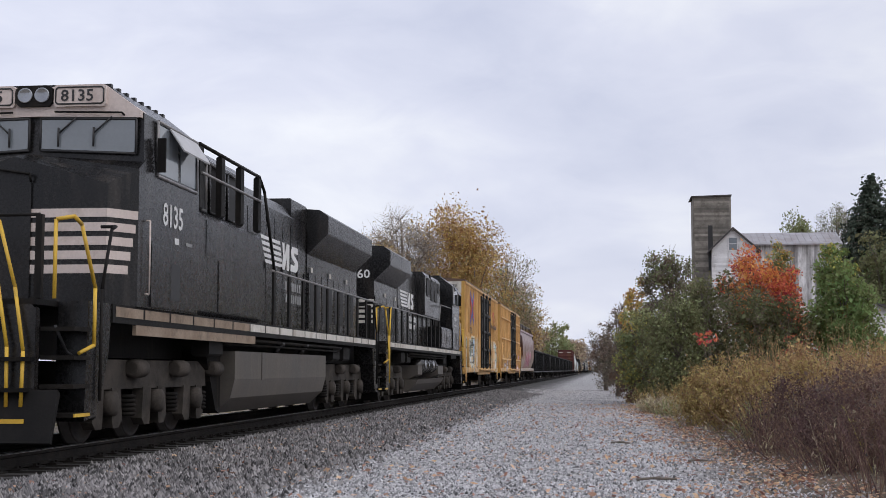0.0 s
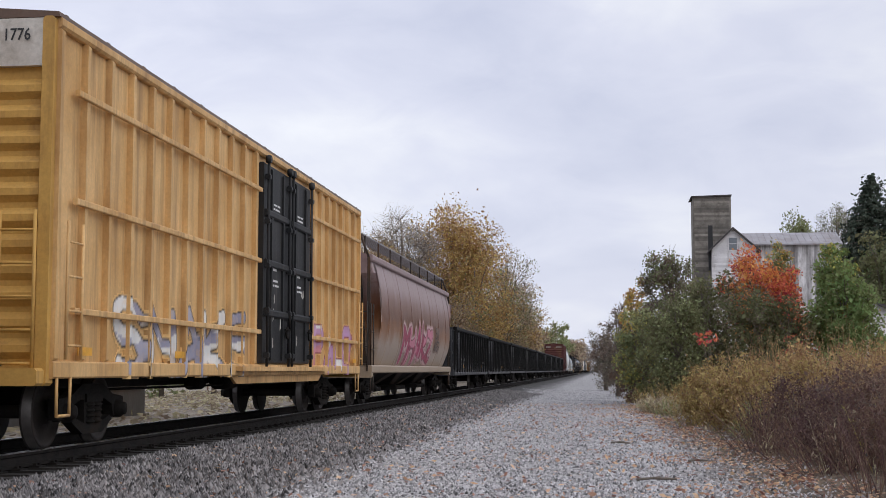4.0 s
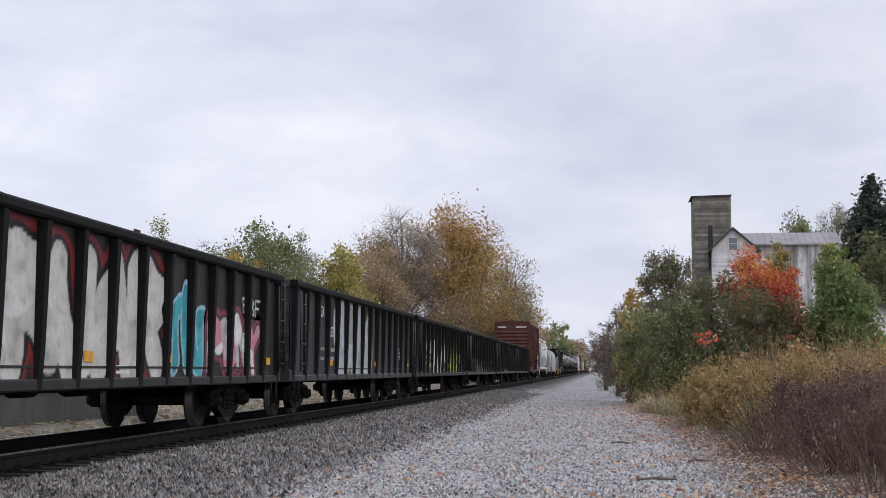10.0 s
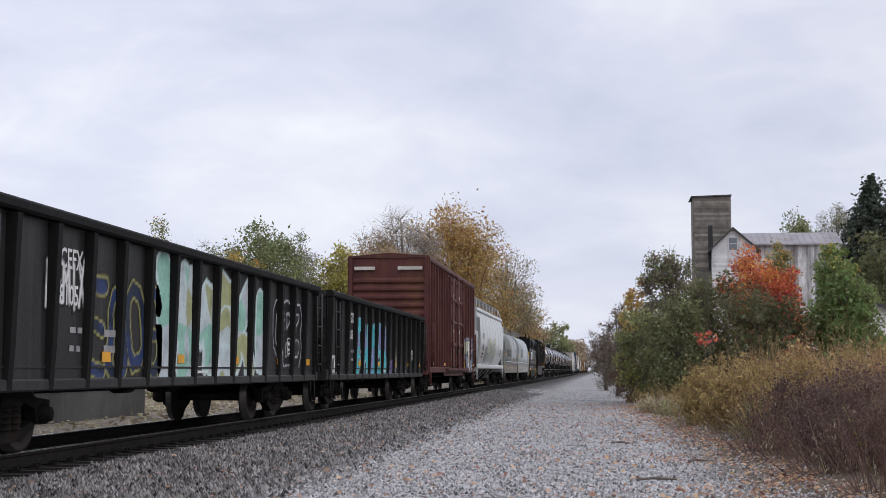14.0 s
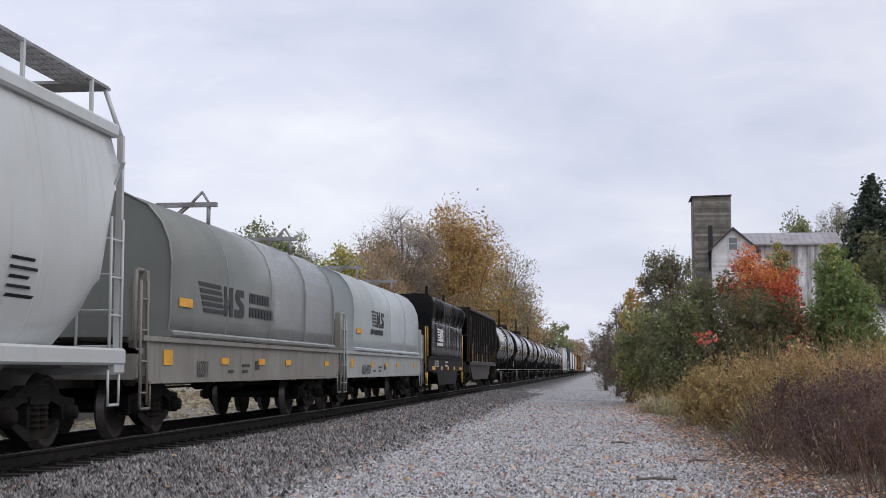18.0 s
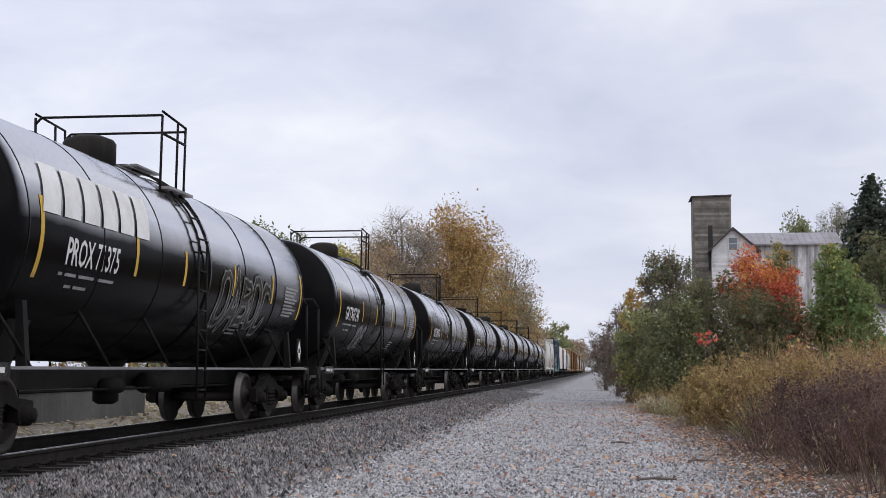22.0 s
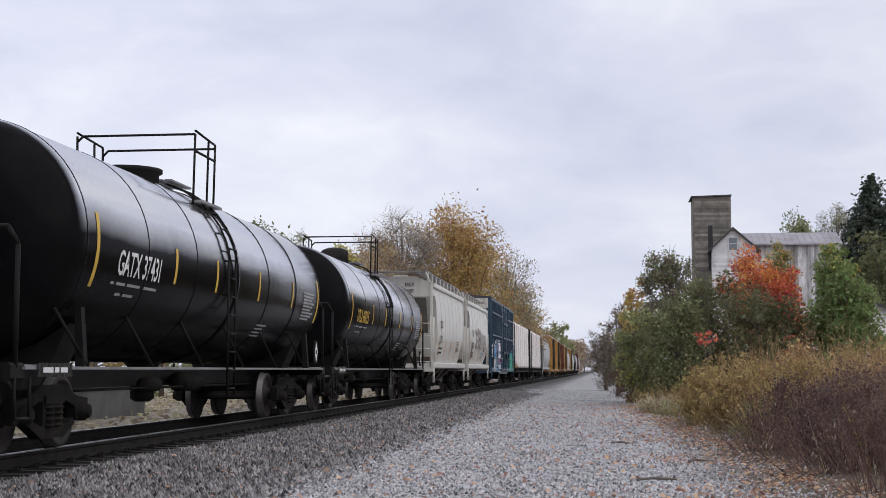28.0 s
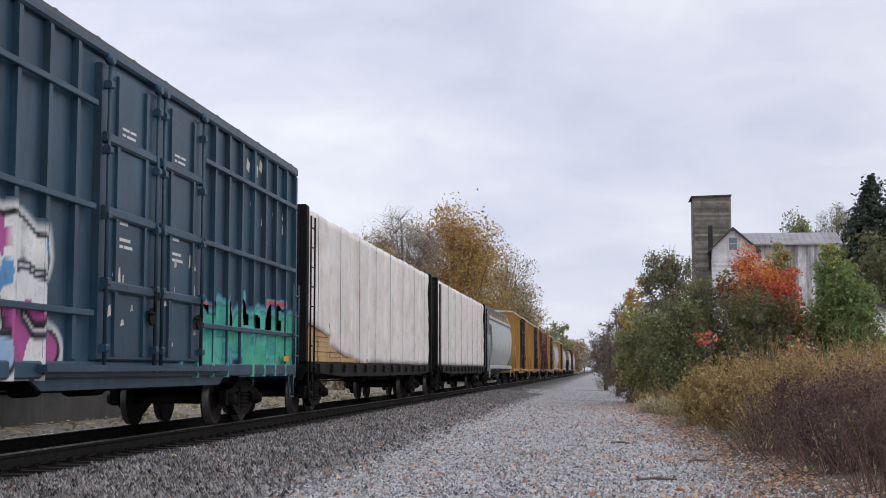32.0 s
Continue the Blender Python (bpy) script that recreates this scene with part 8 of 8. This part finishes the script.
# F_GREY on the farthest trees paints distance haze into their leaf colour.
for i, (x, y, h, r, lm) in enumerate(((-11.5, 330, 13.5, 5.0, F_OLIVE), (-17, 345, 13.5, 6.0, F_OLIVE), (-8.5, 410, 12, 5.0, F_BROWN), (-11, 520, 13, 7, F_GREY), (-14, 250, 11.5, 4.5, F_BROWN), (-16, 200, 11.5, 4.0, F_OLIVE), (-9, 700, 16, 9, F_GREY), (4, 720, 15, 9, F_GREY), (-3, 1000, 15, 14, F_GREY))):
    tree("distant autumn tree along the line", x, y, h, r, lm, 2600, (0.4, 0.9), 0.06, 36, 0, 40 + i, core=0)
rng_b = random.Random(5)
for i in range(16):
    y = 46 + 7.5 * i
    tree("low tangled brush beside the track", -14.5 - rng_b.uniform(0, 5), y, rng_b.uniform(2.2, 4.2), rng_b.uniform(1.8, 2.8), rng_b.choice([F_OLIVE, F_BROWN, F_WEED3]), 900, (0.12, 0.26), 0.0, 26, 60, 60 + i, name="bush", category="bush")

# along the lane
tree("dark leafless shrub with fine twigs", 0.9, 76, 5.4, 1.18, F_DUSK, 3600, (0.05, 0.13), 0.0, 44, 900, 81, name="shrub", category="shrub", core=0.6)
tree("dark tangled shrub at the lane's edge", 1.5, 62, 2.6, 1.12, F_WEED, 3200, (0.05, 0.12), 0.0, 36, 500, 82, name="shrub", category="shrub")
tree("dark brown shrub beside the lane", 0.3, 98, 5.2, 1.42, F_DUSK, 2600, (0.07, 0.16), 0.0, 40, 500, 83, name="shrub", category="shrub")
tree("young tree with amber-yellow leaves", 1.75, 70, 6.5, 0.94, F_AMBER, 4200, (0.07, 0.17), 0.1, 36, 60, 84, mix=F_OLIVE, mix_n=900)
tree("yellow-green young tree beside the lane", 1.85, 60, 4.7, 1.36, F_OLIVE, 5200, (0.06, 0.15), 0.02, 40, 80, 85, mix=F_YELLOW, mix_n=1800)
tree("dark evergreen with ragged top", 3.2, 64, 7.7, 1.53, F_DUSK, 6500, (0.06, 0.16), 0.05, 56, 700, 86, mix=F_GREEN, mix_n=2600, core=0.5)
tree("dark green dense shrub tree", 4.1, 57, 6.1, 1.83, F_DEEP, 8500, (0.06, 0.15), 0.0, 60, 150, 87, mix=F_DUSK, mix_n=2500)
tree("olive green shrub tree beside the lane", 2.9, 54, 4.5, 1.53, F_DEEP, 5000, (0.06, 0.15), 0.0, 46, 60, 88, mix=F_OLIVE, mix_n=2600)
tree("maple with red and orange autumn leaves", 6.35, 57, 6.6, 1.53, F_FLAME, 4600, (0.07, 0.16), 0.3, 46, 60, 89, mix=F_RED, mix_n=2400)
tree("maple branch crown of deep red leaves", 7.5, 56.6, 5.6, 1.12, F_RED, 3600, (0.07, 0.16), 0.35, 36, 40, 102, mix=F_FLAME, mix_n=700)
tree("dense dark undergrowth tree", 6.0, 54.5, 4.7, 1.77, F_DEEP, 7500, (0.06, 0.15), 0.0, 56, 60, 90, mix=F_DUSK, mix_n=2200)
tree("dark undergrowth with reddish leaves", 7.3, 54, 4.5, 1.30, F_DEEP, 4200, (0.06, 0.15), 0.0, 40, 60, 103, mix=F_RED, mix_n=700)
tree("small yellowing maple beside the barn", 8.0, 62, 7.1, 1.00, F_OLIVE, 2600, (0.07, 0.17), 0.4, 30, 40, 91, mix=F_AMBER, mix_n=900)
tree("green maple with a pointed yellow-green top", 9.2, 54.6, 6.4, 1.06, F_BRIGHT, 5200, (0.08, 0.18), 0.2, 44, 20, 92, mix=F_YELLOW, mix_n=1300)
tree("broad green maple beside the lane", 9.3, 54, 5.3, 1.59, F_BRIGHT, 7500, (0.08, 0.18), 0.02, 56, 20, 93, mix=F_OLIVE, mix_n=1800)
tree("broad dark green tree near the house", 15.6, 78, 9.3, 2.12, F_DEEP, 7500, (0.1, 0.22), 0.05, 50, 0, 94, mix=F_BRIGHT, mix_n=1800)
tree("green shrub behind the weeds", 11.0, 50, 2.9, 1.30, F_BRIGHT, 3600, (0.07, 0.16), 0.0, 36, 0, 95, name="shrub", category="shrub", mix=F_DEEP, mix_n=1600)
tree("small red sumac beside the lane", 3.65, 48.5, 2.95, 0.55, F_RED, 70, (0.1, 0.2), 0.74, 8, 8, 96, trunk_r=0.02, name="shrub", category="shrub", core=0)
tree("yellow-green tree behind the barn", 21.5, 150, 18.7, 2.83, F_OLIVE, 3600, (0.15, 0.3), 0.5, 40, 0, 97)
tree("half-bare tree behind the barn", 26.0, 152, 19.4, 2.71, F_GREY, 2200, (0.12, 0.24), 0.5, 36, 500, 98, mix=F_OLIVE, mix_n=1500, core=0.3)
spruce("tall dark spruce behind the barn", 24.9, 128, 18.2, 6.6, 99)
spruce("tall dark spruce behind the barn", 28.0, 127, 18.2, 7.0, 100)


def lane_edge(y):
    return np.interp(y, [17, 24, 31, 42, 64], [2.6, 2.35, 2.15, 1.5, 0.9]) + 0.16 * np.sin(y * 1.3) + 0.12 * np.sin(y * 3.1)


def weeds(name, label, boxed, clusters, per_cluster, height, material, seed, twig=(0.06, 0.2), per=16, spread_c=0.16, fan=0.22, seeds=None):
    """Clumps of stems that fan out from their roots, each stem with side twigs towards its head."""
    rng = np.random.default_rng(seed)
    x0, x1, y0, y1 = boxed
    cx, cy = rng.uniform(x0, x1, clusters), y0 + (y1 - y0) * rng.uniform(0, 1, clusters)
    keep = cx > lane_edge(cy) + 0.3
    cx, cy = cx[keep], cy[keep]
    ch = rng.uniform(0.36, 1.0, len(cx)) ** 0.8 * np.clip(0.62 + (cx - lane_edge(cy)) * 0.3, 0.5, 1.0) * (0.88 + 0.14 * np.sin(cx * 1.7 + cy * 0.9))
    who = np.repeat(np.arange(len(cx)), per_cluster)
    n = len(who)
    off = rng.normal(size=(n, 2)) * spread_c
    x, y = cx[who] + off[:, 0], cy[who] + off[:, 1]
    base = np.stack([x, y, heights(np.stack([x, y], 1)) - 0.02], 1)
    hs = ch[who] * (height[0] + (height[1] - height[0]) * rng.uniform(0, 1, n))
    hs *= 1.08 - 0.16 * np.minimum(2.2, np.linalg.norm(off, axis=1) / spread_c)
    lean = np.concatenate([off / spread_c * fan + rng.normal(size=(n, 2)) * 0.09, np.ones((n, 1))], 1)
    tip = base + lean * hs[:, None]
    th = rng.uniform(0, math.pi, n)
    wd = np.stack([np.cos(th), np.sin(th), np.zeros(n)], 1) * 0.0055
    sv = np.stack([base - wd, base + wd, tip + wd * 0.3, tip - wd * 0.3], 1).reshape(-1, 3)
    sf = np.arange(4 * n).reshape(-1, 4)
    a = 1 - rng.uniform(0, 0.85, (n, per)) ** 1.5
    c = (base[:, None] + (tip - base)[:, None] * a[..., None]).reshape(-1, 3)
    m = len(c)
    ph = rng.uniform(0, 2 * math.pi, m)
    d = np.stack([np.cos(ph), np.sin(ph), rng.uniform(0.0, 1.3, m)], 1)
    d /= np.linalg.norm(d, axis=1)[:, None]
    ln = rng.uniform(twig[0], twig[1], m)[:, None]
    side = np.stack([-np.sin(ph), np.cos(ph), np.zeros(m)], 1) * ln * rng.uniform(0.06, 0.17, m)[:, None]
    lv = np.stack([c, c + d * ln * 0.5 + side, c + d * ln, c + d * ln * 0.5 - side], 1).reshape(-1, 3)
    lf = np.arange(4 * m).reshape(-1, 4)
    v, f = np.concatenate([sv, lv]), np.concatenate([sf, lf + len(sv)])
    ob = thing(name, label, "weeds", "", "stuff", data=stuff_mesh(name, v, f, material))
    if seeds:
        pts = (c + d * ln)[rng.uniform(0, 1, m) < 0.06]
        v, f = blob_arrays(len(pts), seed + 50, lambda r, k: pts, (0.010, 0.022))
        part("seed_head", stuff_mesh("seed_head", v, f, seeds), None, ob)["kind"] = "stuff"
    return ob


rng_b = random.Random(12)
for i, (x, y, h, r, lm) in enumerate(((3.35, 20.3, 1.25, 0.75, F_WEED4), (3.9, 18.2, 1.35, 0.8, F_WEED), (4.9, 20.6, 1.5, 0.95, F_WEED4), (4.1, 22.6, 1.45, 0.95, F_WEED), (5.8, 22.8, 1.6, 1.0, F_WEED4), (5.2, 18.6, 1.4, 0.85, F_WEED), (3.3, 24.2, 1.3, 0.8, F_WEED4), (6.9, 24.4, 1.7, 1.05, F_WEED), (4.9, 25.2, 1.55, 0.95, F_WEED), (6.3, 19.9, 1.5, 0.9, F_WEED4),
                                          (3.3, 28.2, 1.45, 0.85, F_WEED3), (4.3, 29.5, 1.7, 1.0, F_WEED3), (2.95, 31.6, 1.5, 0.8, F_WEED3), (5.7, 30.5, 1.8, 1.0, F_WEED2), (3.6, 34.0, 1.9, 1.0, F_WEED3), (2.7, 36.2, 1.6, 0.85, F_WEED3), (7.4, 29.8, 1.9, 1.1, F_WEED2), (4.9, 34.6, 2.1, 1.1, F_WEED2), (3.2, 39.0, 1.9, 1.0, F_WEED3), (6.6, 34.2, 2.1, 1.1, F_WEED3), (8.6, 32.6, 2.0, 1.1, F_WEED2))):
    lab = "dark dead brown brush" if i < 10 else "rounded olive-tan goldenrod clump"
    tree(lab + " beside the gravel lane", x, y, h, r, lm, 4600 if i < 10 else 3600, (0.018, 0.05) if i < 10 else (0.035, 0.09), 0.02, 34, 170, 120 + i, name="bush", category="bush", trunk_r=0.02)
M_SEED = mat("dark_seed_heads", (0.035, 0.025, 0.022), 0.9, 0, None, 5, 20, 0.3, 0)
weeds("brown_weeds", "thicket of dead brown weeds with dark seed heads", (1.9, 10.0, 15.0, 27.5), 85, 46, (1.05, 1.85), F_WEED, 7, (0.02, 0.07), 14, 0.2, 0.5, seeds=M_SEED)
weeds("purple_brown_weeds", "dead purple-brown brush at the lane's edge", (1.9, 9.0, 15.5, 26.5), 60, 46, (0.95, 1.7), F_WEED4, 17, (0.02, 0.07), 14, 0.22, 0.55)
weeds("tan_weeds", "tall tan goldenrod gone to seed", (3.0, 13.0, 26.0, 38.0), 110, 36, (1.7, 2.75), F_WEED2, 8, (0.03, 0.1), 16, 0.22, 0.34)
weeds("olive_weeds", "olive green goldenrod and low brush", (1.2, 13.0, 27.0, 52.0), 120, 34, (1.05, 2.2), F_WEED3, 9, (0.04, 0.13), 16, 0.28, 0.45)
weeds("green_weeds", "green leafy weeds at the foot of the trees", (1.2, 7.0, 26.0, 46.0), 60, 30, (0.5, 1.35), F_OLIVE, 19, (0.05, 0.13), 17, 0.28, 0.45)
weeds("dry_grass", "tuft of pale dry grass beside the lane", (1.2, 2.4, 44.0, 50.0), 40, 30, (0.5, 0.9), F_GRASS, 10, (0.1, 0.25), 5)
weeds("yellow_flowers", "patches of yellow flowering weeds", (3.6, 9.0, 16.0, 34.0), 26, 8, (1.2, 1.8), F_YELLOW, 11, (0.05, 0.12), 16)
weeds("straw_stalks", "pale straw stalks among the weeds", (2.0, 7.5, 15.0, 24.0), 60, 5, (0.7, 1.6), F_GRASS, 12, (0.06, 0.14), 6, 0.3, 0.3)


def ground_litter(name, label, place, n, size, material, seed):
    rng = np.random.default_rng(seed)
    c = place(rng, n) + np.array([0, 0, 0.045])
    v, f = leaf_quads(c, size, rng, 0.8)
    return thing(name, label, "leaves", "", "stuff", data=stuff_mesh(name, v, f, material))


def edge_place(rng, n):
    y = 13 + 45 * rng.uniform(0, 1, n) ** 1.3
    edge = lane_edge(y)
    x = edge - np.abs(rng.normal(size=n)) * (0.5 + 0.9 * (np.sin(y * 0.9) > 0)) + 0.35
    return np.stack([x, y, heights(np.stack([x, y], 1))], 1)


ground_litter("fallen_leaves", "orange-brown fallen leaves drifted along the lane's edge", edge_place, 5200, (0.04, 0.10), F_LITTER, 21)
ground_litter("scattered_leaves", "scattered fallen leaves on the gravel", spread(-6.2, 2.2, 12, 60, 1.4), 2600, (0.05, 0.12), F_LITTER, 22)
ground_litter("dry_grass_mat", "flattened dry grass beyond the track", spread(-22, -9.6, 14, 70), 9000, (0.08, 0.3), F_GRASS, 23)

v, f = blob_arrays(42000, 31, spread(-6.42, -4.35, 12.5, 85, 1.9, 0.012, 0.4), (0.030, 0.062))
thing("ballast_stones", "loose dark grey crushed ballast stones", "stones", "", "stuff", data=stuff_mesh("ballast_stones", v, f, M_STONE))
v, f = blob_arrays(60000, 32, spread(-4.8, 2.4, 13, 100, 2.3, 0.004, 0.5), (0.013, 0.039), (0.35, 1.1))
thing("lane_stones", "small pale grey stones of the gravel lane", "stones", "", "stuff", data=stuff_mesh("lane_stones", v, f, M_GRAVEL_STONE))


for x, y, a, ln in ((0.72, 18.6, 12, 0.55), (0.35, 27.5, -20, 0.4), (1.5, 22.0, 30, 0.35)):
    st = thing("fallen_stick", "dark broken stick lying on the gravel", "stick", "", "", pose(x, y, ground_height(x, y) + 0.02, 0, 0, a))
    part("stem", Geo().pipe([(-ln / 2, 0, 0.01), (-0.05, 0.04, 0.025), (ln / 2, 0.0, 0.012)], 0.018, 6), M_BARK, st)
    part("side_twig", Geo().rod((-0.05, 0.04, 0.025), (0.12, 0.16, 0.05), 0.01, 5, 0.004), M_BARK, st)

# ---- buildings ----
def clad(parent, x0, x1, y, z0, z1, material, step=0.24, gable=None, thick=0.03):
    """Lapped boards across a wall that faces -y; gable(z) narrows the boards."""
    z = z0
    while z < z1:
        a, b = (x0, x1) if gable is None else gable(z + step / 2)
        if b - a > 0.1:
            part("board", Geo().prism([(y, z), (y - thick, z), (y - 0.006, z + step), (y, z + step)], a, b, axis="x"), material, parent)
        z += step


def elevator():
    t = thing("grain_elevator", "weathered grey wooden grain elevator tower with lapped boards", "tower", at=pose(0, 121, 0))
    x0, x1, z1 = 8.2, 11.42, 16.72
    wall = part("tower_wall", Geo().box(x0 + 0.02, x1 - 0.02, 0, 3.4, 0.3, z1), M_WOOD_GREY, t)
    clad(wall, x0, x1, 0, 8.0, z1 - 0.05, M_WOOD_GREY, 0.21)
    for x in (x0, x1):
        part("corner_board", Geo().box(x - 0.07, x + 0.07, -0.05, 0.05, 0.3, z1), M_WOOD_GREY, t)
    part("roof", Geo().prism([(x0 - 0.18, z1), (x1 + 0.12, z1 + 0.08), (x1 + 0.12, z1 + 0.2), (x0 - 0.18, z1 + 0.1)], -0.2, 3.6), M_SHINGLE, t)
    part("chute_opening", Geo().box(9.45, 9.85, -0.045, 0.1, 10.2, 14.2), M_BLACK_LETTER, t, "dark vertical opening")
    return t


def barn():
    t = thing("barn", "old white barn with a grey metal roof and a front gable", "barn", at=pose(0, 124, 0))
    x0, x1, ze, zr = 11.6, 21.3, 12.75, 13.95
    wall = part("wall", Geo().box(x0, x1, 0, 6.0, 0.5, ze), M_WHITE_BOARD, t)
    n = 42
    for i in range(n):
        a = x0 + (x1 - x0) * i / n
        part("board", Geo().box(a + 0.01, a + (x1 - x0) / n - 0.01, -0.03, 0.0, 7.0, ze - 0.02), M_BARE_BOARD, wall)
    part("roof", Geo().prism([(-0.35, ze - 0.12), (3.0, zr), (6.35, ze - 0.12), (6.35, ze + 0.0), (3.0, zr + 0.12), (-0.35, ze)], x0 - 0.3, x1 + 0.2, axis="x"), M_TIN, t)
    for i in range(18):
        x = x0 - 0.2 + (x1 - x0 + 0.2) * i / 17
        part("roof_seam", Geo().prism([(-0.36, ze + 0.005), (3.0, zr + 0.125), (3.0, zr + 0.16), (-0.36, ze + 0.04)], x - 0.02, x + 0.02, axis="x"), M_TIN, t)
    # front wing
    gx0, gx1, gz, gy = 9.7, 13.5, 12.0, -4.0
    mid, top = (gx0 + gx1) / 2 - 0.1, 13.75
    wing = part("gable_wall", Geo().prism([(gx0, 0.5), (gx1, 0.5), (gx1, gz), (mid, top), (gx0, gz)], gy, 1.0), M_WHITE_BOARD, t)
    clad(wing, gx0, gx1, gy, 8.0, top - 0.1, M_WHITE_BOARD, 0.2, lambda z: (gx0, gx1) if z < gz else (gx0 + (mid - gx0) * (z - gz) / (top - gz), gx1 - (gx1 - mid) * (z - gz) / (top - gz)))
    for a, b in (((gx0 - 0.35, gz - 0.3), (mid, top + 0.02)), ((gx1 + 0.35, gz - 0.3), (mid, top + 0.02))):
        part("gable_roof", Geo().prism([a, b, (b[0], b[1] + 0.16), (a[0], a[1] + 0.16)], gy - 0.35, 2.0), M_SHINGLE, t)
    win = part("window", Geo().box(mid - 0.42, mid + 0.42, gy - 0.06, gy + 0.02, 11.85, 13.05), M_WHITE_BOARD, t)
    part("pane", Geo().box(mid - 0.34, mid + 0.34, gy - 0.075, gy, 11.93, 12.97), M_SKY_GREY_GLASS, win)
    part("glazing_bar", Geo().box(mid - 0.34, mid + 0.34, gy - 0.09, gy, 12.43, 12.48), M_WHITE_BOARD, win)
    return t


def shed():
    t = thing("shed", "small white clapboard house with a dark gable roof", "house", at=pose(0, 74, 0))
    x0, x1, ze, top = 13.6, 18.5, 3.6, 5.3
    mid = 13.9
    wall = part("wall", Geo().prism([(x0, 0.4), (x1, 0.4), (x1, ze - 0.6), (mid, top), (x0, top - 0.2)], 0, 5), M_WHITE_BOARD, t)
    clad(wall, x0, x1, 0, 1.2, top, M_WHITE_BOARD, 0.18, lambda z: (x0, min(x1, mid + (top - z) / (top - ze + 0.6) * (x1 - mid))))
    part("roof", Geo().prism([(mid - 0.2, top + 0.02), (x1 + 0.3, ze - 0.66), (x1 + 0.3, ze - 0.5), (mid - 0.2, top + 0.18)], -0.3, 5.3), M_SHINGLE, t)
    return t


elevator()
barn()
shed()

# low concrete footing beyond the track
cw = thing("concrete_wall", "low grey concrete wall beyond the track", "wall", at=pose(-12.0, 24.0, 0.1))
part("wall_block", Geo().box(-0.3, 0.3, -9, 9.95, -0.3, 0.95, 0.03), M_CONCRETE, cw)
part("wall_cap", Geo().box(-0.36, 0.36, -9.02, 9.97, 0.953, 1.03, 0.02), M_CONCRETE, cw)

# ---- ties and plates ----
TIE = Geo().box(-1.3, 1.3, -0.115, 0.115, -0.17, 0.0, 0.015).mesh("tie", M_TIE)
PLATE = Geo().box(-0.18, 0.18, -0.1, 0.1, 0.0, 0.02).box(-0.13, -0.09, -0.07, -0.03, 0.02, 0.05).box(0.09, 0.13, 0.03, 0.07, 0.02, 0.05).box(0.09, 0.13, -0.07, -0.03, 0.02, 0.05).mesh("tie_plate", M_RAIL)
track_bed = thing("track_ties", "dark creosoted timber railway ties in ballast", "railway track", kind="structure", at=pose(TRACK_X, 0, RAIL_Z - 0.198))
for i in range(200):
    y = 8 + 0.53 * i
    ob = part("tie", TIE, None, track_bed)
    ob.matrix_local = pose(0.02 * math.sin(i * 7.1), y, 0, 0, 0, 0.6 * math.sin(i * 3.7))
    if i < 130:
        pl = part("tie_plate", PLATE, None, track_bed)
        pl.location = (0.7535, y, 0)
far_ties = Geo()
for i in range(500):
    y = 114 + 0.53 * i
    far_ties.box(-1.3, 1.3, y - 0.11, y + 0.11, -0.17, 0.0)
ob = part("far_ties", far_ties, M_TIE, track_bed)
ob["kind"] = "stuff"


def roll(radius, sense, x, y, z):
    rows = []
    for k in range(961):
        t = k / 30
        rows.append((t, Matrix.Translation((x, y, z)) @ Matrix.Rotation(sense * SPEED * t / radius, 4, "X")))
    return rows


def motions():
    """The train rolls towards the camera at a steady speed, every wheelset turning on its truck."""
    for car, y0, turned_round in TRAIN:
        walk(car, [(t, pose(TRACK_X, y0 - SPEED * t, RAIL_Z, 0, 0, 180 if turned_round else 0)) for t in range(0, 33, 2)])
    first = {}
    for ob in list(scene.objects):
        kind = ob.get("axle")
        if not kind:
            continue
        if kind not in first:
            reverse = kind.endswith("r")
            walk(ob, roll(ob.location.z, -1 if reverse else 1, *ob.location))
            first[kind] = ob
        else:
            ob.rotation_mode = "QUATERNION"
            keys = ob.animation_data_create()
            keys.action = first[kind].animation_data.action
            keys.action_slot = first[kind].animation_data.action_slot


motions()
